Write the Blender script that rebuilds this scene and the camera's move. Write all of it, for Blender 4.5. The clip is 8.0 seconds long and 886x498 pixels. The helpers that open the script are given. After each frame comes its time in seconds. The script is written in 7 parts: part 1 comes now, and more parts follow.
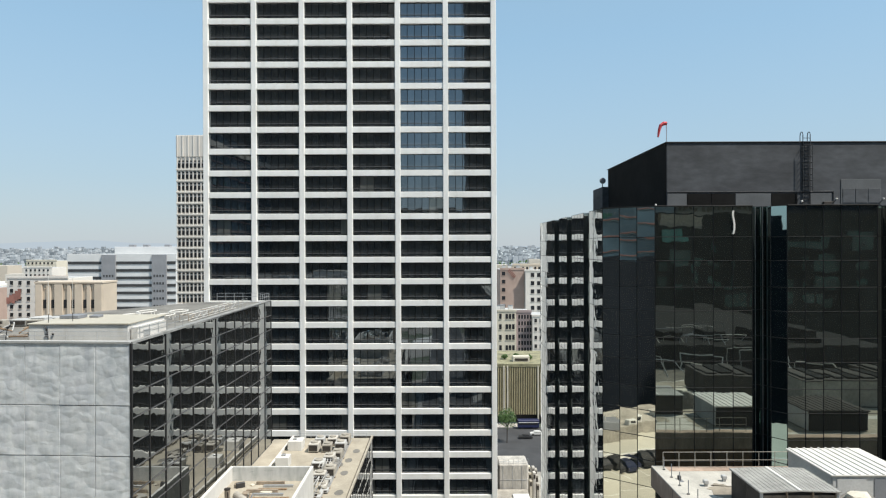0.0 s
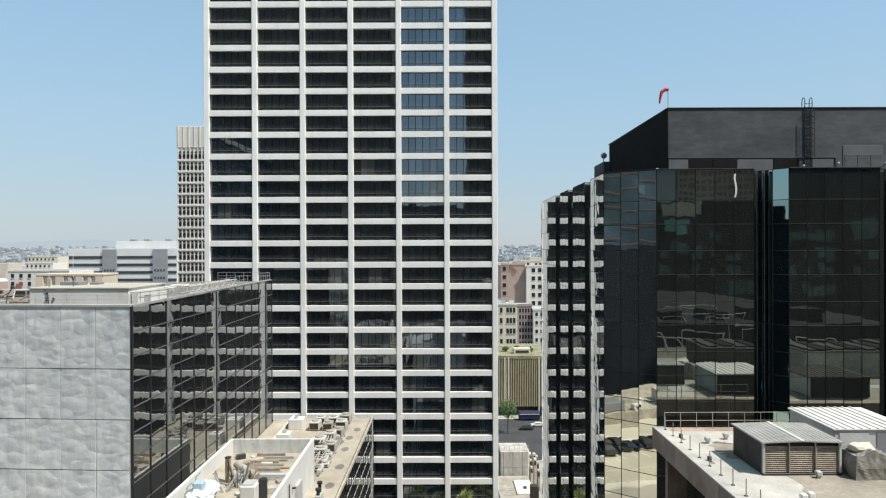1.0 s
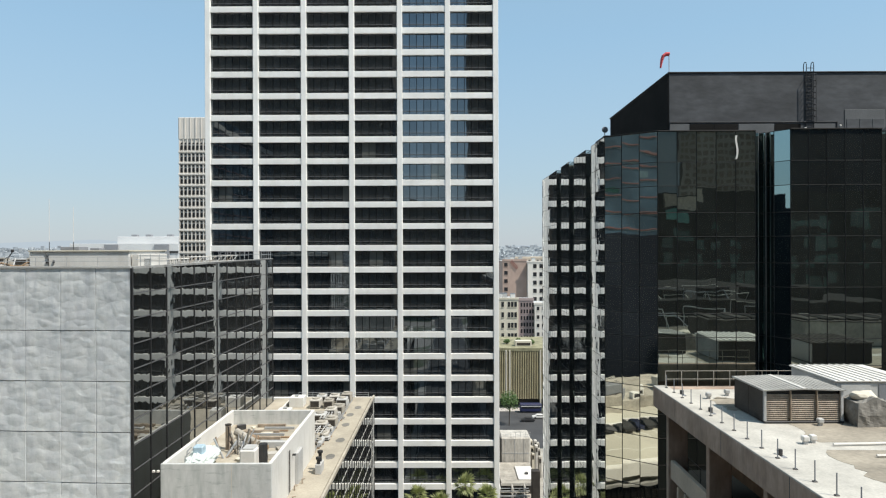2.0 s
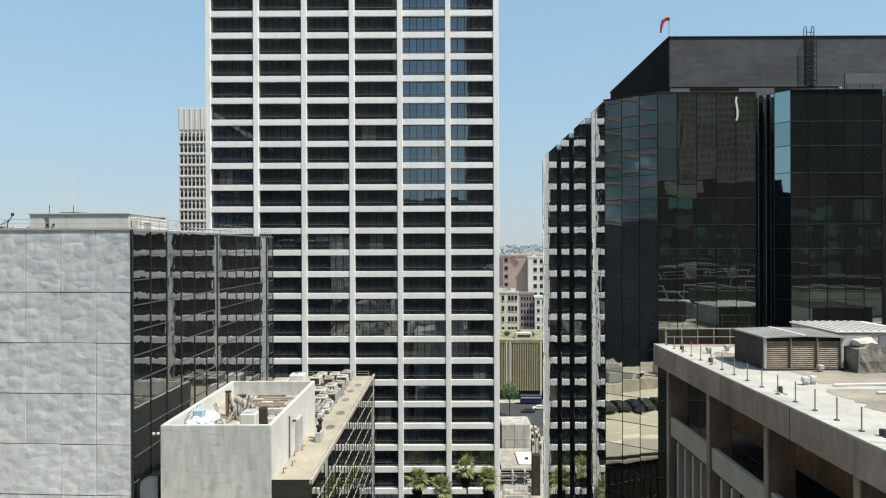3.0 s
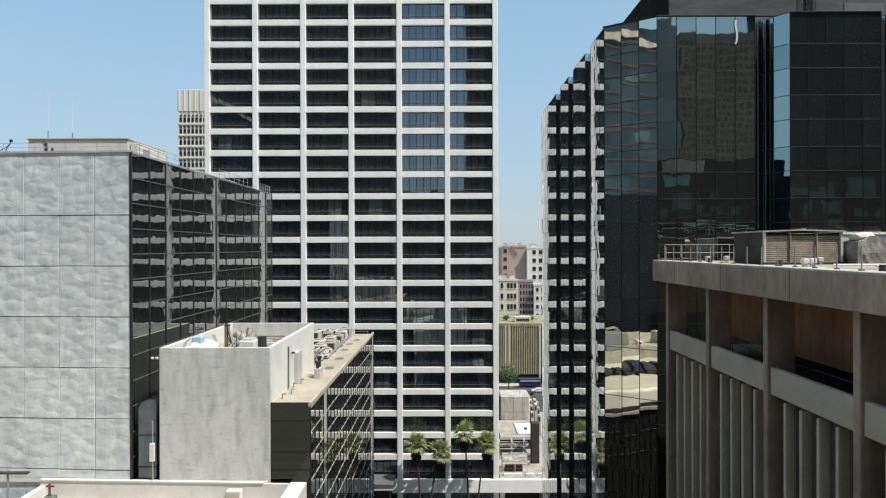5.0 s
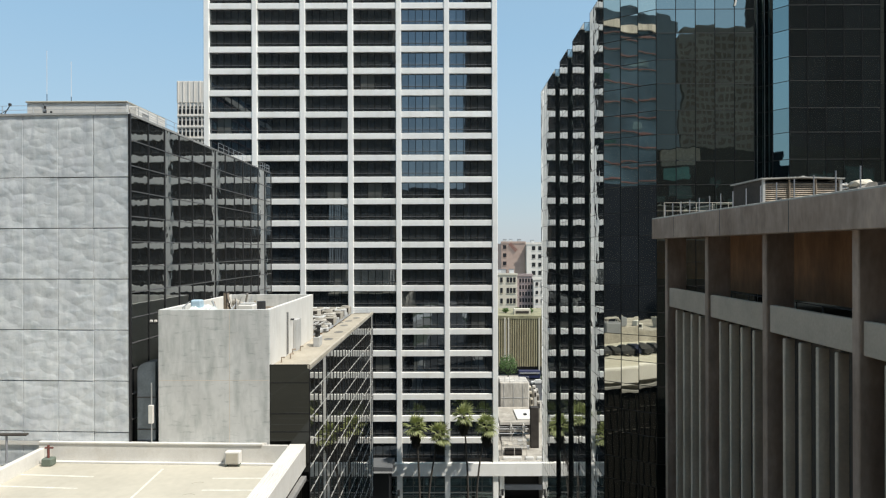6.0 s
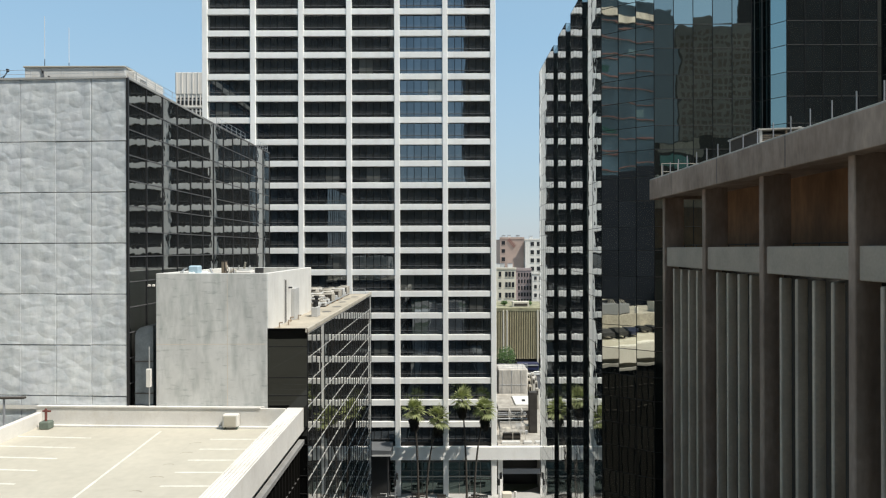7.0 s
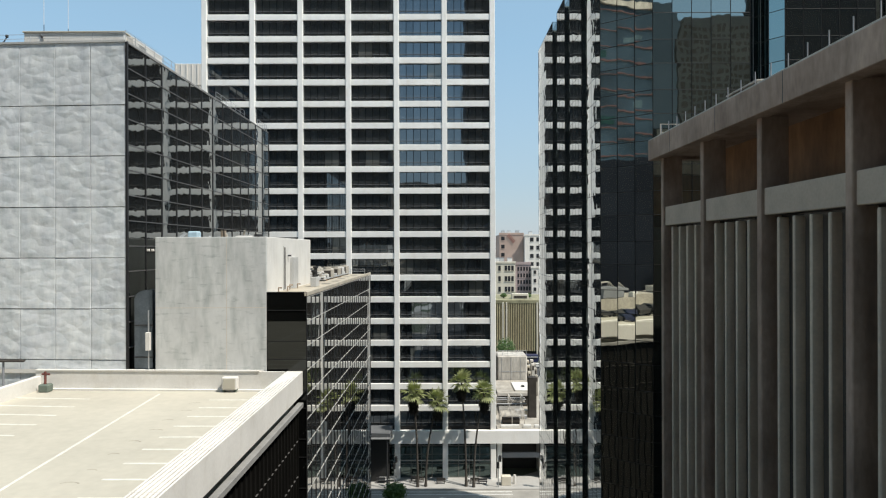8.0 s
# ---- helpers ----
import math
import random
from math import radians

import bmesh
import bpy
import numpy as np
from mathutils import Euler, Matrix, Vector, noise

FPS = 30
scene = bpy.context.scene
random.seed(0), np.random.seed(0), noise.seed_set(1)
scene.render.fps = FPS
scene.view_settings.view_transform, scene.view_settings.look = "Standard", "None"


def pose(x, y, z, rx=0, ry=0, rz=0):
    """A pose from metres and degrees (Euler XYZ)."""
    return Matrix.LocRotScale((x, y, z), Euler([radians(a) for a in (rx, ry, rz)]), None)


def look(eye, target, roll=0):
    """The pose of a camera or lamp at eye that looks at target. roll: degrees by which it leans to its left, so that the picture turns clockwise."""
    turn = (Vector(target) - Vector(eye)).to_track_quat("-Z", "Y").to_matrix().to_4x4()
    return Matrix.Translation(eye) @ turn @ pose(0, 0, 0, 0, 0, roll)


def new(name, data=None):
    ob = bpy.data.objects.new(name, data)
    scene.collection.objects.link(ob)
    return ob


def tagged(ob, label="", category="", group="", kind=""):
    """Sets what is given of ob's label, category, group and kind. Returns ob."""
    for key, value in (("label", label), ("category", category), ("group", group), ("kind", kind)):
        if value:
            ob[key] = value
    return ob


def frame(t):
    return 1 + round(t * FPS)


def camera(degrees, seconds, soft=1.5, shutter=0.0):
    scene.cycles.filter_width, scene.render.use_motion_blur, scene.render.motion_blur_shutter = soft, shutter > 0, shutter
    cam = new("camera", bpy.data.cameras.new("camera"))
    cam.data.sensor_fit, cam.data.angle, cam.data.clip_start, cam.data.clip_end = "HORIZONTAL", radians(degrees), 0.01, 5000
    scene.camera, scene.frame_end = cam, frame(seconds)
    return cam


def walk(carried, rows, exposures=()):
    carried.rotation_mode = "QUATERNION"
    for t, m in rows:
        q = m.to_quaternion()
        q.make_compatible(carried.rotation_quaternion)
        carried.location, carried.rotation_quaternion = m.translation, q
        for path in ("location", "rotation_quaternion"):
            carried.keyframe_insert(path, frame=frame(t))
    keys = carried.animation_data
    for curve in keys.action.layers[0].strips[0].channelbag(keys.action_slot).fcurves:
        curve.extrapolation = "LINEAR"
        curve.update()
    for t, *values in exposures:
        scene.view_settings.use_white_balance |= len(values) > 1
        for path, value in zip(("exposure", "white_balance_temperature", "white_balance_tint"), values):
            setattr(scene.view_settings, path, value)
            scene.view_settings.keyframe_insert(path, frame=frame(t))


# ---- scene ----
cam = camera(68.0, 8.0, soft=1.2)
METRES, EYE, TILT, LEAN, TURN = 23.6, 63.7, -0.15, 0.2, 0.0
# seconds, right, ahead, up (shares of METRES), yaw, pitch, roll
ROWS = [
    (0.0, 0.0, 0.0, 0.0, 0.0, 0.0, 0.0),
    (0.5, 0.0012, 0.0017, -0.0589, 0.044, -0.035, 0.01),
    (1.0, -0.0006, 0.0042, -0.1212, 0.07, -0.018, -0.01),
    (1.5, 0.0017, 0.0076, -0.1856, 0.15, 0.026, -0.02),
    (3.0, 0.0044, 0.0093, -0.3773, 0.237, 0.044, -0.01),
    (3.5, 0.0038, 0.0101, -0.4409, 0.202, 0.053, 0.0),
    (4.0, 0.0028, 0.01, -0.5051, 0.176, 0.062, -0.03),
    (4.5, 0.0031, 0.0105, -0.5685, 0.158, 0.062, -0.05),
    (6.0, 0.0046, 0.0124, -0.761, 0.105, 0.141, -0.03),
    (6.5, 0.0066, 0.013, -0.8214, 0.053, 0.158, -0.04),
    (7.0, 0.0076, 0.0116, -0.8803, 0.0, 0.158, -0.04),
    (7.5, 0.009, 0.0101, -0.9393, -0.018, 0.15, -0.03),
    (8.0, 0.0099, 0.0093, -0.9996, -0.035, 0.158, -0.03),
]
walk(cam, [(t, pose(0, 0, EYE, TILT, LEAN, TURN) @ pose(METRES * x, METRES * y, METRES * z, 90 + pitch, roll, yaw)) for t, x, y, z, yaw, pitch, roll in ROWS],
     exposures=[(0.0, 0.72, 6620, 8), (8.0, 0.72, 6620, 8)])

# ---- daylight ----
SUN = Vector((0.46, -0.265, 0.85)).normalized()
world = bpy.data.worlds.new("sky")
scene.world = world
world.use_nodes = True
sky = world.node_tree.nodes.new("ShaderNodeTexSky")
sky.sky_type = "NISHITA"
sky.sun_disc = False
sky.sun_elevation = math.asin(SUN.z)
sky.sun_rotation = math.atan2(SUN.x, SUN.y)
sky.altitude = 60
sky.air_density, sky.dust_density, sky.ozone_density = 1.0, 0.4, 3.0
back = world.node_tree.nodes["Background"]
back.inputs["Strength"].default_value = 0.104
# city haze: an even pale veil over the whole sky
veil = world.node_tree.nodes.new("ShaderNodeMix")
veil.data_type = "RGBA"
aloft = world.node_tree.nodes.new("ShaderNodeTexCoord")
height = world.node_tree.nodes.new("ShaderNodeSeparateXYZ")
haze = world.node_tree.nodes.new("ShaderNodeValToRGB")
world.node_tree.links.new(aloft.outputs["Generated"], height.inputs["Vector"])
world.node_tree.links.new(height.outputs["Z"], haze.inputs["Fac"])
haze.color_ramp.elements[0].position, haze.color_ramp.elements[0].color = 0.0, (2.95, 3.33, 3.75, 1)
haze.color_ramp.elements[1].position, haze.color_ramp.elements[1].color = 0.3, (2.25, 3.6, 4.6, 1)
mid = haze.color_ramp.elements.new(0.1)
mid.color = (2.5, 3.32, 3.98, 1)
world.node_tree.links.new(haze.outputs["Color"], veil.inputs["B"])
thick = world.node_tree.nodes.new("ShaderNodeMapRange")
thick.inputs["From Max"].default_value = 0.3
thick.inputs["To Min"].default_value, thick.inputs["To Max"].default_value = 0.92, 0.6
world.node_tree.links.new(height.outputs["Z"], thick.inputs["Value"])
world.node_tree.links.new(thick.outputs["Result"], veil.inputs["Factor"])
world.node_tree.links.new(sky.outputs["Color"], veil.inputs["A"])
world.node_tree.links.new(veil.outputs["Result"], back.inputs["Color"])
lamp = bpy.data.lights.new("sun", "SUN")
lamp.energy, lamp.angle, lamp.color = 3.7, radians(0.53), (1.0, 0.95, 0.88)
sun = new("sun", lamp)
sun.matrix_world = look(SUN * 400, (0, 0, 0))


# ---- materials ----
def nodes_of(name):
    m = bpy.data.materials.new(name)
    m.use_nodes = True
    return m, m.node_tree.nodes, m.node_tree.links, m.node_tree.nodes["Principled BSDF"]


def surface(name, colour, rough=0.8, metal=0.0, vary=0.15, scale=0.4, grain=8.0, bump=0.15, stretch=(1, 1, 1), tint=None, per=0.0, spec=0.5, deep=0.05, octaves=4.0):
    """Paint, stone or metal with stains (scale), grain and relief; per: how far single pieces differ."""
    m, n, l, p = nodes_of(name)
    geo = n.new("ShaderNodeNewGeometry")
    mp = n.new("ShaderNodeMapping")
    mp.inputs["Scale"].default_value = stretch
    l.new(geo.outputs["Position"], mp.inputs["Vector"])
    big = n.new("ShaderNodeTexNoise")
    big.inputs["Scale"].default_value, big.inputs["Detail"].default_value, big.inputs["Roughness"].default_value = scale, 6, 0.6
    fine = n.new("ShaderNodeTexNoise")
    fine.inputs["Scale"].default_value, fine.inputs["Detail"].default_value = grain, octaves
    l.new(mp.outputs["Vector"], big.inputs["Vector"])
    l.new(mp.outputs["Vector"], fine.inputs["Vector"])
    ramp = n.new("ShaderNodeValToRGB")
    c = Vector(colour)
    d = Vector(tint) if tint else c * (1 - 2 * vary)
    ramp.color_ramp.elements[0].position, ramp.color_ramp.elements[1].position = 0.3, 0.68
    ramp.color_ramp.elements[0].color = (*d, 1)
    ramp.color_ramp.elements[1].color = (*(c * (1 + 0.5 * vary)), 1)
    l.new(big.outputs["Fac"], ramp.inputs["Fac"])
    mix = n.new("ShaderNodeMix")
    mix.data_type, mix.blend_type = "RGBA", "MULTIPLY"
    mix.inputs["Factor"].default_value = min(1.0, 2.5 * vary)
    g = n.new("ShaderNodeMapRange")
    g.inputs["From Min"].default_value, g.inputs["From Max"].default_value = 0.3, 0.7
    g.inputs["To Min"].default_value, g.inputs["To Max"].default_value = 0.65, 1.15
    l.new(fine.outputs["Fac"], g.inputs["Value"])
    l.new(ramp.outputs["Color"], mix.inputs["A"])
    l.new(g.outputs["Result"], mix.inputs["B"])
    out = mix.outputs["Result"]
    if per:
        info = n.new("ShaderNodeObjectInfo")
        r = n.new("ShaderNodeMapRange")
        r.inputs["To Min"].default_value, r.inputs["To Max"].default_value = 1 - per, 1 + per
        l.new(info.outputs["Random"], r.inputs["Value"])
        mx = n.new("ShaderNodeMix")
        mx.data_type, mx.blend_type = "RGBA", "MULTIPLY"
        mx.inputs["Factor"].default_value = 1.0
        l.new(out, mx.inputs["A"])
        l.new(r.outputs["Result"], mx.inputs["B"])
        out = mx.outputs["Result"]
    l.new(out, p.inputs["Base Color"])
    p.inputs["Roughness"].default_value, p.inputs["Metallic"].default_value = rough, metal
    p.inputs["Specular IOR Level"].default_value = spec
    if bump:
        b = n.new("ShaderNodeBump")
        b.inputs["Strength"].default_value, b.inputs["Distance"].default_value = bump, deep
        l.new(fine.outputs["Fac"], b.inputs["Height"])
        l.new(b.outputs["Normal"], p.inputs["Normal"])
    return m


def stains(m, amount, scale, stretch, lo=0.5, hi=0.72, tone=(0.95, 1.0, 1.0)):
    """Water marks and scuffs laid over a finished surface."""
    n, l = m.node_tree.nodes, m.node_tree.links
    base = n["Principled BSDF"].inputs["Base Color"]
    under = base.links[0].from_socket
    geo = n.new("ShaderNodeNewGeometry")
    mp = n.new("ShaderNodeMapping")
    mp.inputs["Scale"].default_value = stretch
    l.new(geo.outputs["Position"], mp.inputs["Vector"])
    noi = n.new("ShaderNodeTexNoise")
    noi.inputs["Scale"].default_value, noi.inputs["Detail"].default_value, noi.inputs["Roughness"].default_value = scale, 5.0, 0.62
    l.new(mp.outputs["Vector"], noi.inputs["Vector"])
    ramp = n.new("ShaderNodeValToRGB")
    ramp.color_ramp.elements[0].position, ramp.color_ramp.elements[1].position = lo, hi
    ramp.color_ramp.elements[0].color = (1, 1, 1, 1)
    ramp.color_ramp.elements[1].color = (*[(1 - amount) * t for t in tone], 1)
    l.new(noi.outputs["Fac"], ramp.inputs["Fac"])
    mx = n.new("ShaderNodeMix")
    mx.data_type, mx.blend_type = "RGBA", "MULTIPLY"
    mx.inputs["Factor"].default_value = 1.0
    l.new(under, mx.inputs["A"])
    l.new(ramp.outputs["Color"], mx.inputs["B"])
    l.new(mx.outputs["Result"], base)
    return m


def mirror_glass(name, colour, wave=0.02, scale=0.35, rough=0.015, per=0.12, graze=0.7, metal=0.82):
    """Coated glass: a dark mirror with the slow waves of heat-strengthened panes and a little dust."""
    m, n, l, p = nodes_of(name)
    geo = n.new("ShaderNodeNewGeometry")
    info = n.new("ShaderNodeObjectInfo")
    noi = n.new("ShaderNodeTexNoise")
    noi.inputs["Scale"].default_value, noi.inputs["Detail"].default_value = scale, 1.5
    l.new(geo.outputs["Position"], noi.inputs["Vector"])
    b = n.new("ShaderNodeBump")
    b.inputs["Strength"].default_value, b.inputs["Distance"].default_value = 1.0, wave
    l.new(noi.outputs["Fac"], b.inputs["Height"])
    l.new(b.outputs["Normal"], p.inputs["Normal"])
    r = n.new("ShaderNodeMapRange")
    r.inputs["To Min"].default_value, r.inputs["To Max"].default_value = 1 - per, 1 + per
    l.new(info.outputs["Random"], r.inputs["Value"])
    mx = n.new("ShaderNodeMix")
    mx.data_type, mx.blend_type = "RGBA", "MULTIPLY"
    mx.inputs["Factor"].default_value = 1.0
    mx.inputs["A"].default_value = (*colour, 1)
    l.new(r.outputs["Result"], mx.inputs["B"])
    # the coating gives back more light at a glancing angle
    lw = n.new("ShaderNodeLayerWeight")
    lw.inputs["Blend"].default_value = 0.5
    pw = n.new("ShaderNodeMath")
    pw.operation = "POWER"
    pw.inputs[1].default_value = 3.0
    l.new(lw.outputs["Facing"], pw.inputs[0])
    gl = n.new("ShaderNodeMix")
    gl.data_type = "RGBA"
    gl.inputs["B"].default_value = (graze + 0.2, graze + 0.2, graze + 0.2, 1)
    l.new(pw.outputs["Value"], gl.inputs["Factor"])
    l.new(mx.outputs["Result"], gl.inputs["A"])
    l.new(gl.outputs["Result"], p.inputs["Base Color"])
    p.inputs["Metallic"].default_value, p.inputs["Roughness"].default_value = metal, rough
    return m


WHITE = surface("white_painted_concrete", (0.90, 0.887, 0.85), 0.7, vary=0.05, scale=0.25, bump=0.05, per=0.03)
TOWER_GLASS = mirror_glass("dark_bronze_glass", (0.178, 0.20, 0.215), 0.006, 0.3, metal=0.84)
MID_FRAME = surface("grey_window_rail", (0.09, 0.09, 0.092), 0.6, vary=0.1)
FRAME = surface("dark_anodised_frame", (0.03, 0.03, 0.032), 0.45, 0.4, 0.1)
BLACK_GLASS = mirror_glass("black_mirror_glass", (0.355, 0.39, 0.355), 0.0045, 0.55, graze=0.35, metal=0.965)
# warm bright copy of the black glass, lifting the chamfer's mirrored deck
BRIGHT_GLASS = mirror_glass("brightened_mirror_glass", (0.71, 0.70, 0.60), 0.006, 0.5, metal=0.97)
# black glass again, tinted to deepen the sky mirrored in the notch
SKY_TINT_GLASS = mirror_glass("sky_tint_mirror_glass", (0.29, 0.385, 0.375), 0.005, 0.5, graze=0.3, metal=0.97)
SIDE_BLACK = mirror_glass("rippled_black_glass", (0.49, 0.53, 0.52), 0.0065, 0.75, graze=0.4, metal=0.97)
# pleat posts paled for the light caught on their edges
PLEAT = surface("pale_lit_edge_post", (0.24, 0.255, 0.26), 0.45, 0.4, 0.15)
BAR = surface("worn_bronze_bar", (0.05, 0.047, 0.044), 0.5, 0.3, 0.2)
SIDE_GLASS = mirror_glass("smoked_mirror_glass", (0.160, 0.176, 0.170), 0.006, 0.9, graze=0.5, metal=0.96)
LOW_GLASS = mirror_glass("olive_smoked_glass", (0.41, 0.39, 0.335), 0.005, 0.5, graze=0.3, metal=0.97)
GREY_TRIM = surface("pale_aluminium_trim", (0.42, 0.42, 0.40), 0.5, 0.2, 0.1)
LOBBY = mirror_glass("green_lobby_glass", (0.10, 0.135, 0.13), 0.002, 0.4, metal=0.75)
BROWN_GLASS = mirror_glass("dusty_brown_glass", (0.12, 0.11, 0.10), 0.002, 0.4, per=0.05, graze=0.0, metal=0.55, rough=0.2)
DARK_FRONT = mirror_glass("near_black_glass", (0.04, 0.042, 0.04), 0.002, 0.4, per=0.02, graze=-0.15, metal=0.9)
stains(WHITE, 0.07, 0.6, (1.5, 1.5, 0.3), 0.5, 0.75, (1.0, 0.985, 0.96))
LOBBY_BAR = surface("dull_bronze_bar", (0.16, 0.16, 0.15), 0.6, 0.2, 0.1)
BLIND_GLASS = mirror_glass("glass_before_drawn_blind", (0.21, 0.215, 0.20), 0.006, 0.3, metal=0.55)
GLAZING_BAR = surface("black_glazing_bar", (0.012, 0.0125, 0.014), 0.6, vary=0.1, spec=0.1)
MULL = surface("black_mullion", (0.02, 0.02, 0.02), 0.6, vary=0.1, spec=0.1)
CORE = surface("black_backing", (0.02, 0.02, 0.02), 0.6, vary=0.1)


def blistered_panel():
    """Cement panels whose skin has bulged into flat blisters, with damp stains."""
    m = surface("grey_concrete_panel", (0.65, 0.667, 0.667), 0.85, vary=0.08, scale=0.7, grain=2.2, bump=0.1, stretch=(1.5, 1, 0.45), per=0.045, deep=0.05, tint=(0.54, 0.56, 0.59))
    n, l = m.node_tree.nodes, m.node_tree.links
    geo = n.new("ShaderNodeNewGeometry")
    warp = n.new("ShaderNodeTexNoise")
    warp.inputs["Scale"].default_value, warp.inputs["Detail"].default_value = 0.9, 3.0
    l.new(geo.outputs["Position"], warp.inputs["Vector"])
    add = n.new("ShaderNodeMix")
    add.data_type, add.blend_type = "RGBA", "LINEAR_LIGHT"
    add.inputs["Factor"].default_value = 0.35
    l.new(geo.outputs["Position"], add.inputs["A"])
    l.new(warp.outputs["Color"], add.inputs["B"])
    mp = n.new("ShaderNodeMapping")
    mp.inputs["Scale"].default_value = (0.85, 0.6, 1.25)
    l.new(add.outputs["Result"], mp.inputs["Vector"])
    vo = n.new("ShaderNodeTexVoronoi")
    vo.feature = "SMOOTH_F1"
    vo.inputs["Scale"].default_value, vo.inputs["Smoothness"].default_value = 1.0, 0.06
    l.new(mp.outputs["Vector"], vo.inputs["Vector"])
    b = n.new("ShaderNodeBump")
    b.invert = True
    b.inputs["Strength"].default_value, b.inputs["Distance"].default_value = 0.8, 0.08
    l.new(vo.outputs["Distance"], b.inputs["Height"])
    # buckled scales: each one leans out a little and ends in a sharp lip
    tile = n.new("ShaderNodeTexVoronoi")
    tile.feature = "SMOOTH_F1"
    tile.inputs["Scale"].default_value, tile.inputs["Smoothness"].default_value = 0.8, 0.45
    l.new(mp.outputs["Vector"], tile.inputs["Vector"])
    off = n.new("ShaderNodeVectorMath")
    off.operation = "SUBTRACT"
    l.new(mp.outputs["Vector"], off.inputs[0])
    l.new(tile.outputs["Position"], off.inputs[1])
    axis = n.new("ShaderNodeSeparateXYZ")
    l.new(off.outputs["Vector"], axis.inputs["Vector"])
    pick = n.new("ShaderNodeSeparateColor")
    l.new(tile.outputs["Color"], pick.inputs["Color"])
    mul = n.new("ShaderNodeMath")
    mul.operation = "MULTIPLY"
    l.new(axis.outputs["Z"], mul.inputs[0])
    l.new(pick.outputs["Red"], mul.inputs[1])
    b2 = n.new("ShaderNodeBump")
    b2.inputs["Strength"].default_value, b2.inputs["Distance"].default_value = 1.0, 0.024
    l.new(mul.outputs["Value"], b2.inputs["Height"])
    l.new(b.outputs["Normal"], b2.inputs["Normal"])
    old = n["Bump"]
    l.new(b2.outputs["Normal"], old.inputs["Normal"])
    return m


PANEL = blistered_panel()
CONCRETE = surface("pale_board_concrete", (0.565, 0.567, 0.55), 0.85, vary=0.07, scale=0.5, grain=1.6, bump=0.12, stretch=(1.2, 1.2, 0.7))
stains(CONCRETE, 0.30, 0.8, (1.7, 1.7, 0.4), 0.44, 0.74, (0.96, 1.0, 0.99))
stains(CONCRETE, 0.34, 1.2, (0.7, 0.7, 3.0), 0.57, 0.74)
stains(PANEL, 0.12, 0.8, (2.2, 2.2, 0.18), 0.5, 0.75, (0.97, 1.0, 1.01))
stains(PANEL, 0.2, 0.8, (0.9, 0.9, 1.5), 0.42, 0.70, (0.97, 1.0, 1.015))
stains(PANEL, 0.10, 2.6, (0.7, 0.7, 1.6), 0.52, 0.68, (0.97, 1.0, 1.01))
PENT_WHITE = surface("whitewashed_concrete", (0.66, 0.65, 0.62), 0.8, vary=0.06, scale=0.4, bump=0.08)
stains(PENT_WHITE, 0.10, 0.9, (1.6, 1.6, 0.35), 0.5, 0.75, (1.0, 0.98, 0.95))
CREAM_METAL = surface("tan_coping_metal", (0.50, 0.45, 0.37), 0.6, 0.1, 0.15, 0.8)
ROOF_TAN = surface("tan_roof_gravel", (0.42, 0.375, 0.30), 0.95, vary=0.14, scale=0.3, grain=5, bump=0.2)
EDGE_GREY = surface("weathered_grey_coping", (0.30, 0.30, 0.29), 0.8, vary=0.2, scale=0.8)
ROOF_GREY = surface("weathered_grey_roof", (0.21, 0.20, 0.18), 0.95, vary=0.22, scale=0.3, grain=4, bump=0.2)
DECK = surface("cream_deck_coating", (0.46, 0.428, 0.355), 0.85, vary=0.07, scale=0.12, grain=2, bump=0.05)
DECK_WHITE = surface("white_parapet_paint", (0.655, 0.635, 0.595), 0.8, vary=0.06, scale=0.3, bump=0.05)
stains(DECK_WHITE, 0.10, 0.7, (1.2, 1.2, 0.6), 0.52, 0.74, (1.0, 0.98, 0.95))
BROWN_CONCRETE = surface("brown_grey_concrete", (0.455, 0.345, 0.272), 0.9, vary=0.15, scale=0.7, grain=6, bump=0.2, per=0.05, stretch=(1, 1, 0.35))
stains(BROWN_CONCRETE, 0.25, 0.35, (1, 1, 0.8), 0.42, 0.62, (1.0, 0.97, 0.95))
stains(BROWN_CONCRETE, 0.28, 0.9, (1.6, 1.6, 0.3), 0.5, 0.76, (1.0, 0.99, 0.97))
GREY_CONCRETE = surface("grey_fin_concrete", (0.62, 0.53, 0.42), 0.9, vary=0.1, scale=0.5, grain=6, bump=0.15, per=0.05)
BAND = surface("pale_spandrel_concrete", (0.49, 0.415, 0.33), 0.9, vary=0.08, scale=0.6, bump=0.1)
BROWN_WALL = surface("rust_brown_wall", (0.27, 0.138, 0.065), 0.8, vary=0.2, scale=0.8, grain=4, bump=0.1, stretch=(1, 1, 0.3))
ROOF_WHITE = surface("white_roof_membrane", (0.49, 0.465, 0.415), 0.8, vary=0.16, scale=0.45, bump=0.05)
RIB = surface("dark_bronze_rib", (0.009, 0.0085, 0.0075), 0.85, 0.0, 0.15, spec=0.05)
OPPOSITE = surface("dark_stone_cladding", (0.013, 0.016, 0.023), 0.8, vary=0.15, scale=0.05, spec=0.03)
TAR = surface("black_tarred_sheet", (0.012, 0.0115, 0.011), 0.85, vary=0.25, scale=0.6, spec=0.15)
LOWGREY = surface("dull_grey_sheet", (0.115, 0.12, 0.125), 0.7, vary=0.12, scale=0.6)
CHARCOAL = surface("charcoal_stucco", (0.085, 0.09, 0.098), 0.85, vary=0.25, scale=0.35, grain=2.2, bump=0.3, stretch=(0.5, 0.5, 1.2))
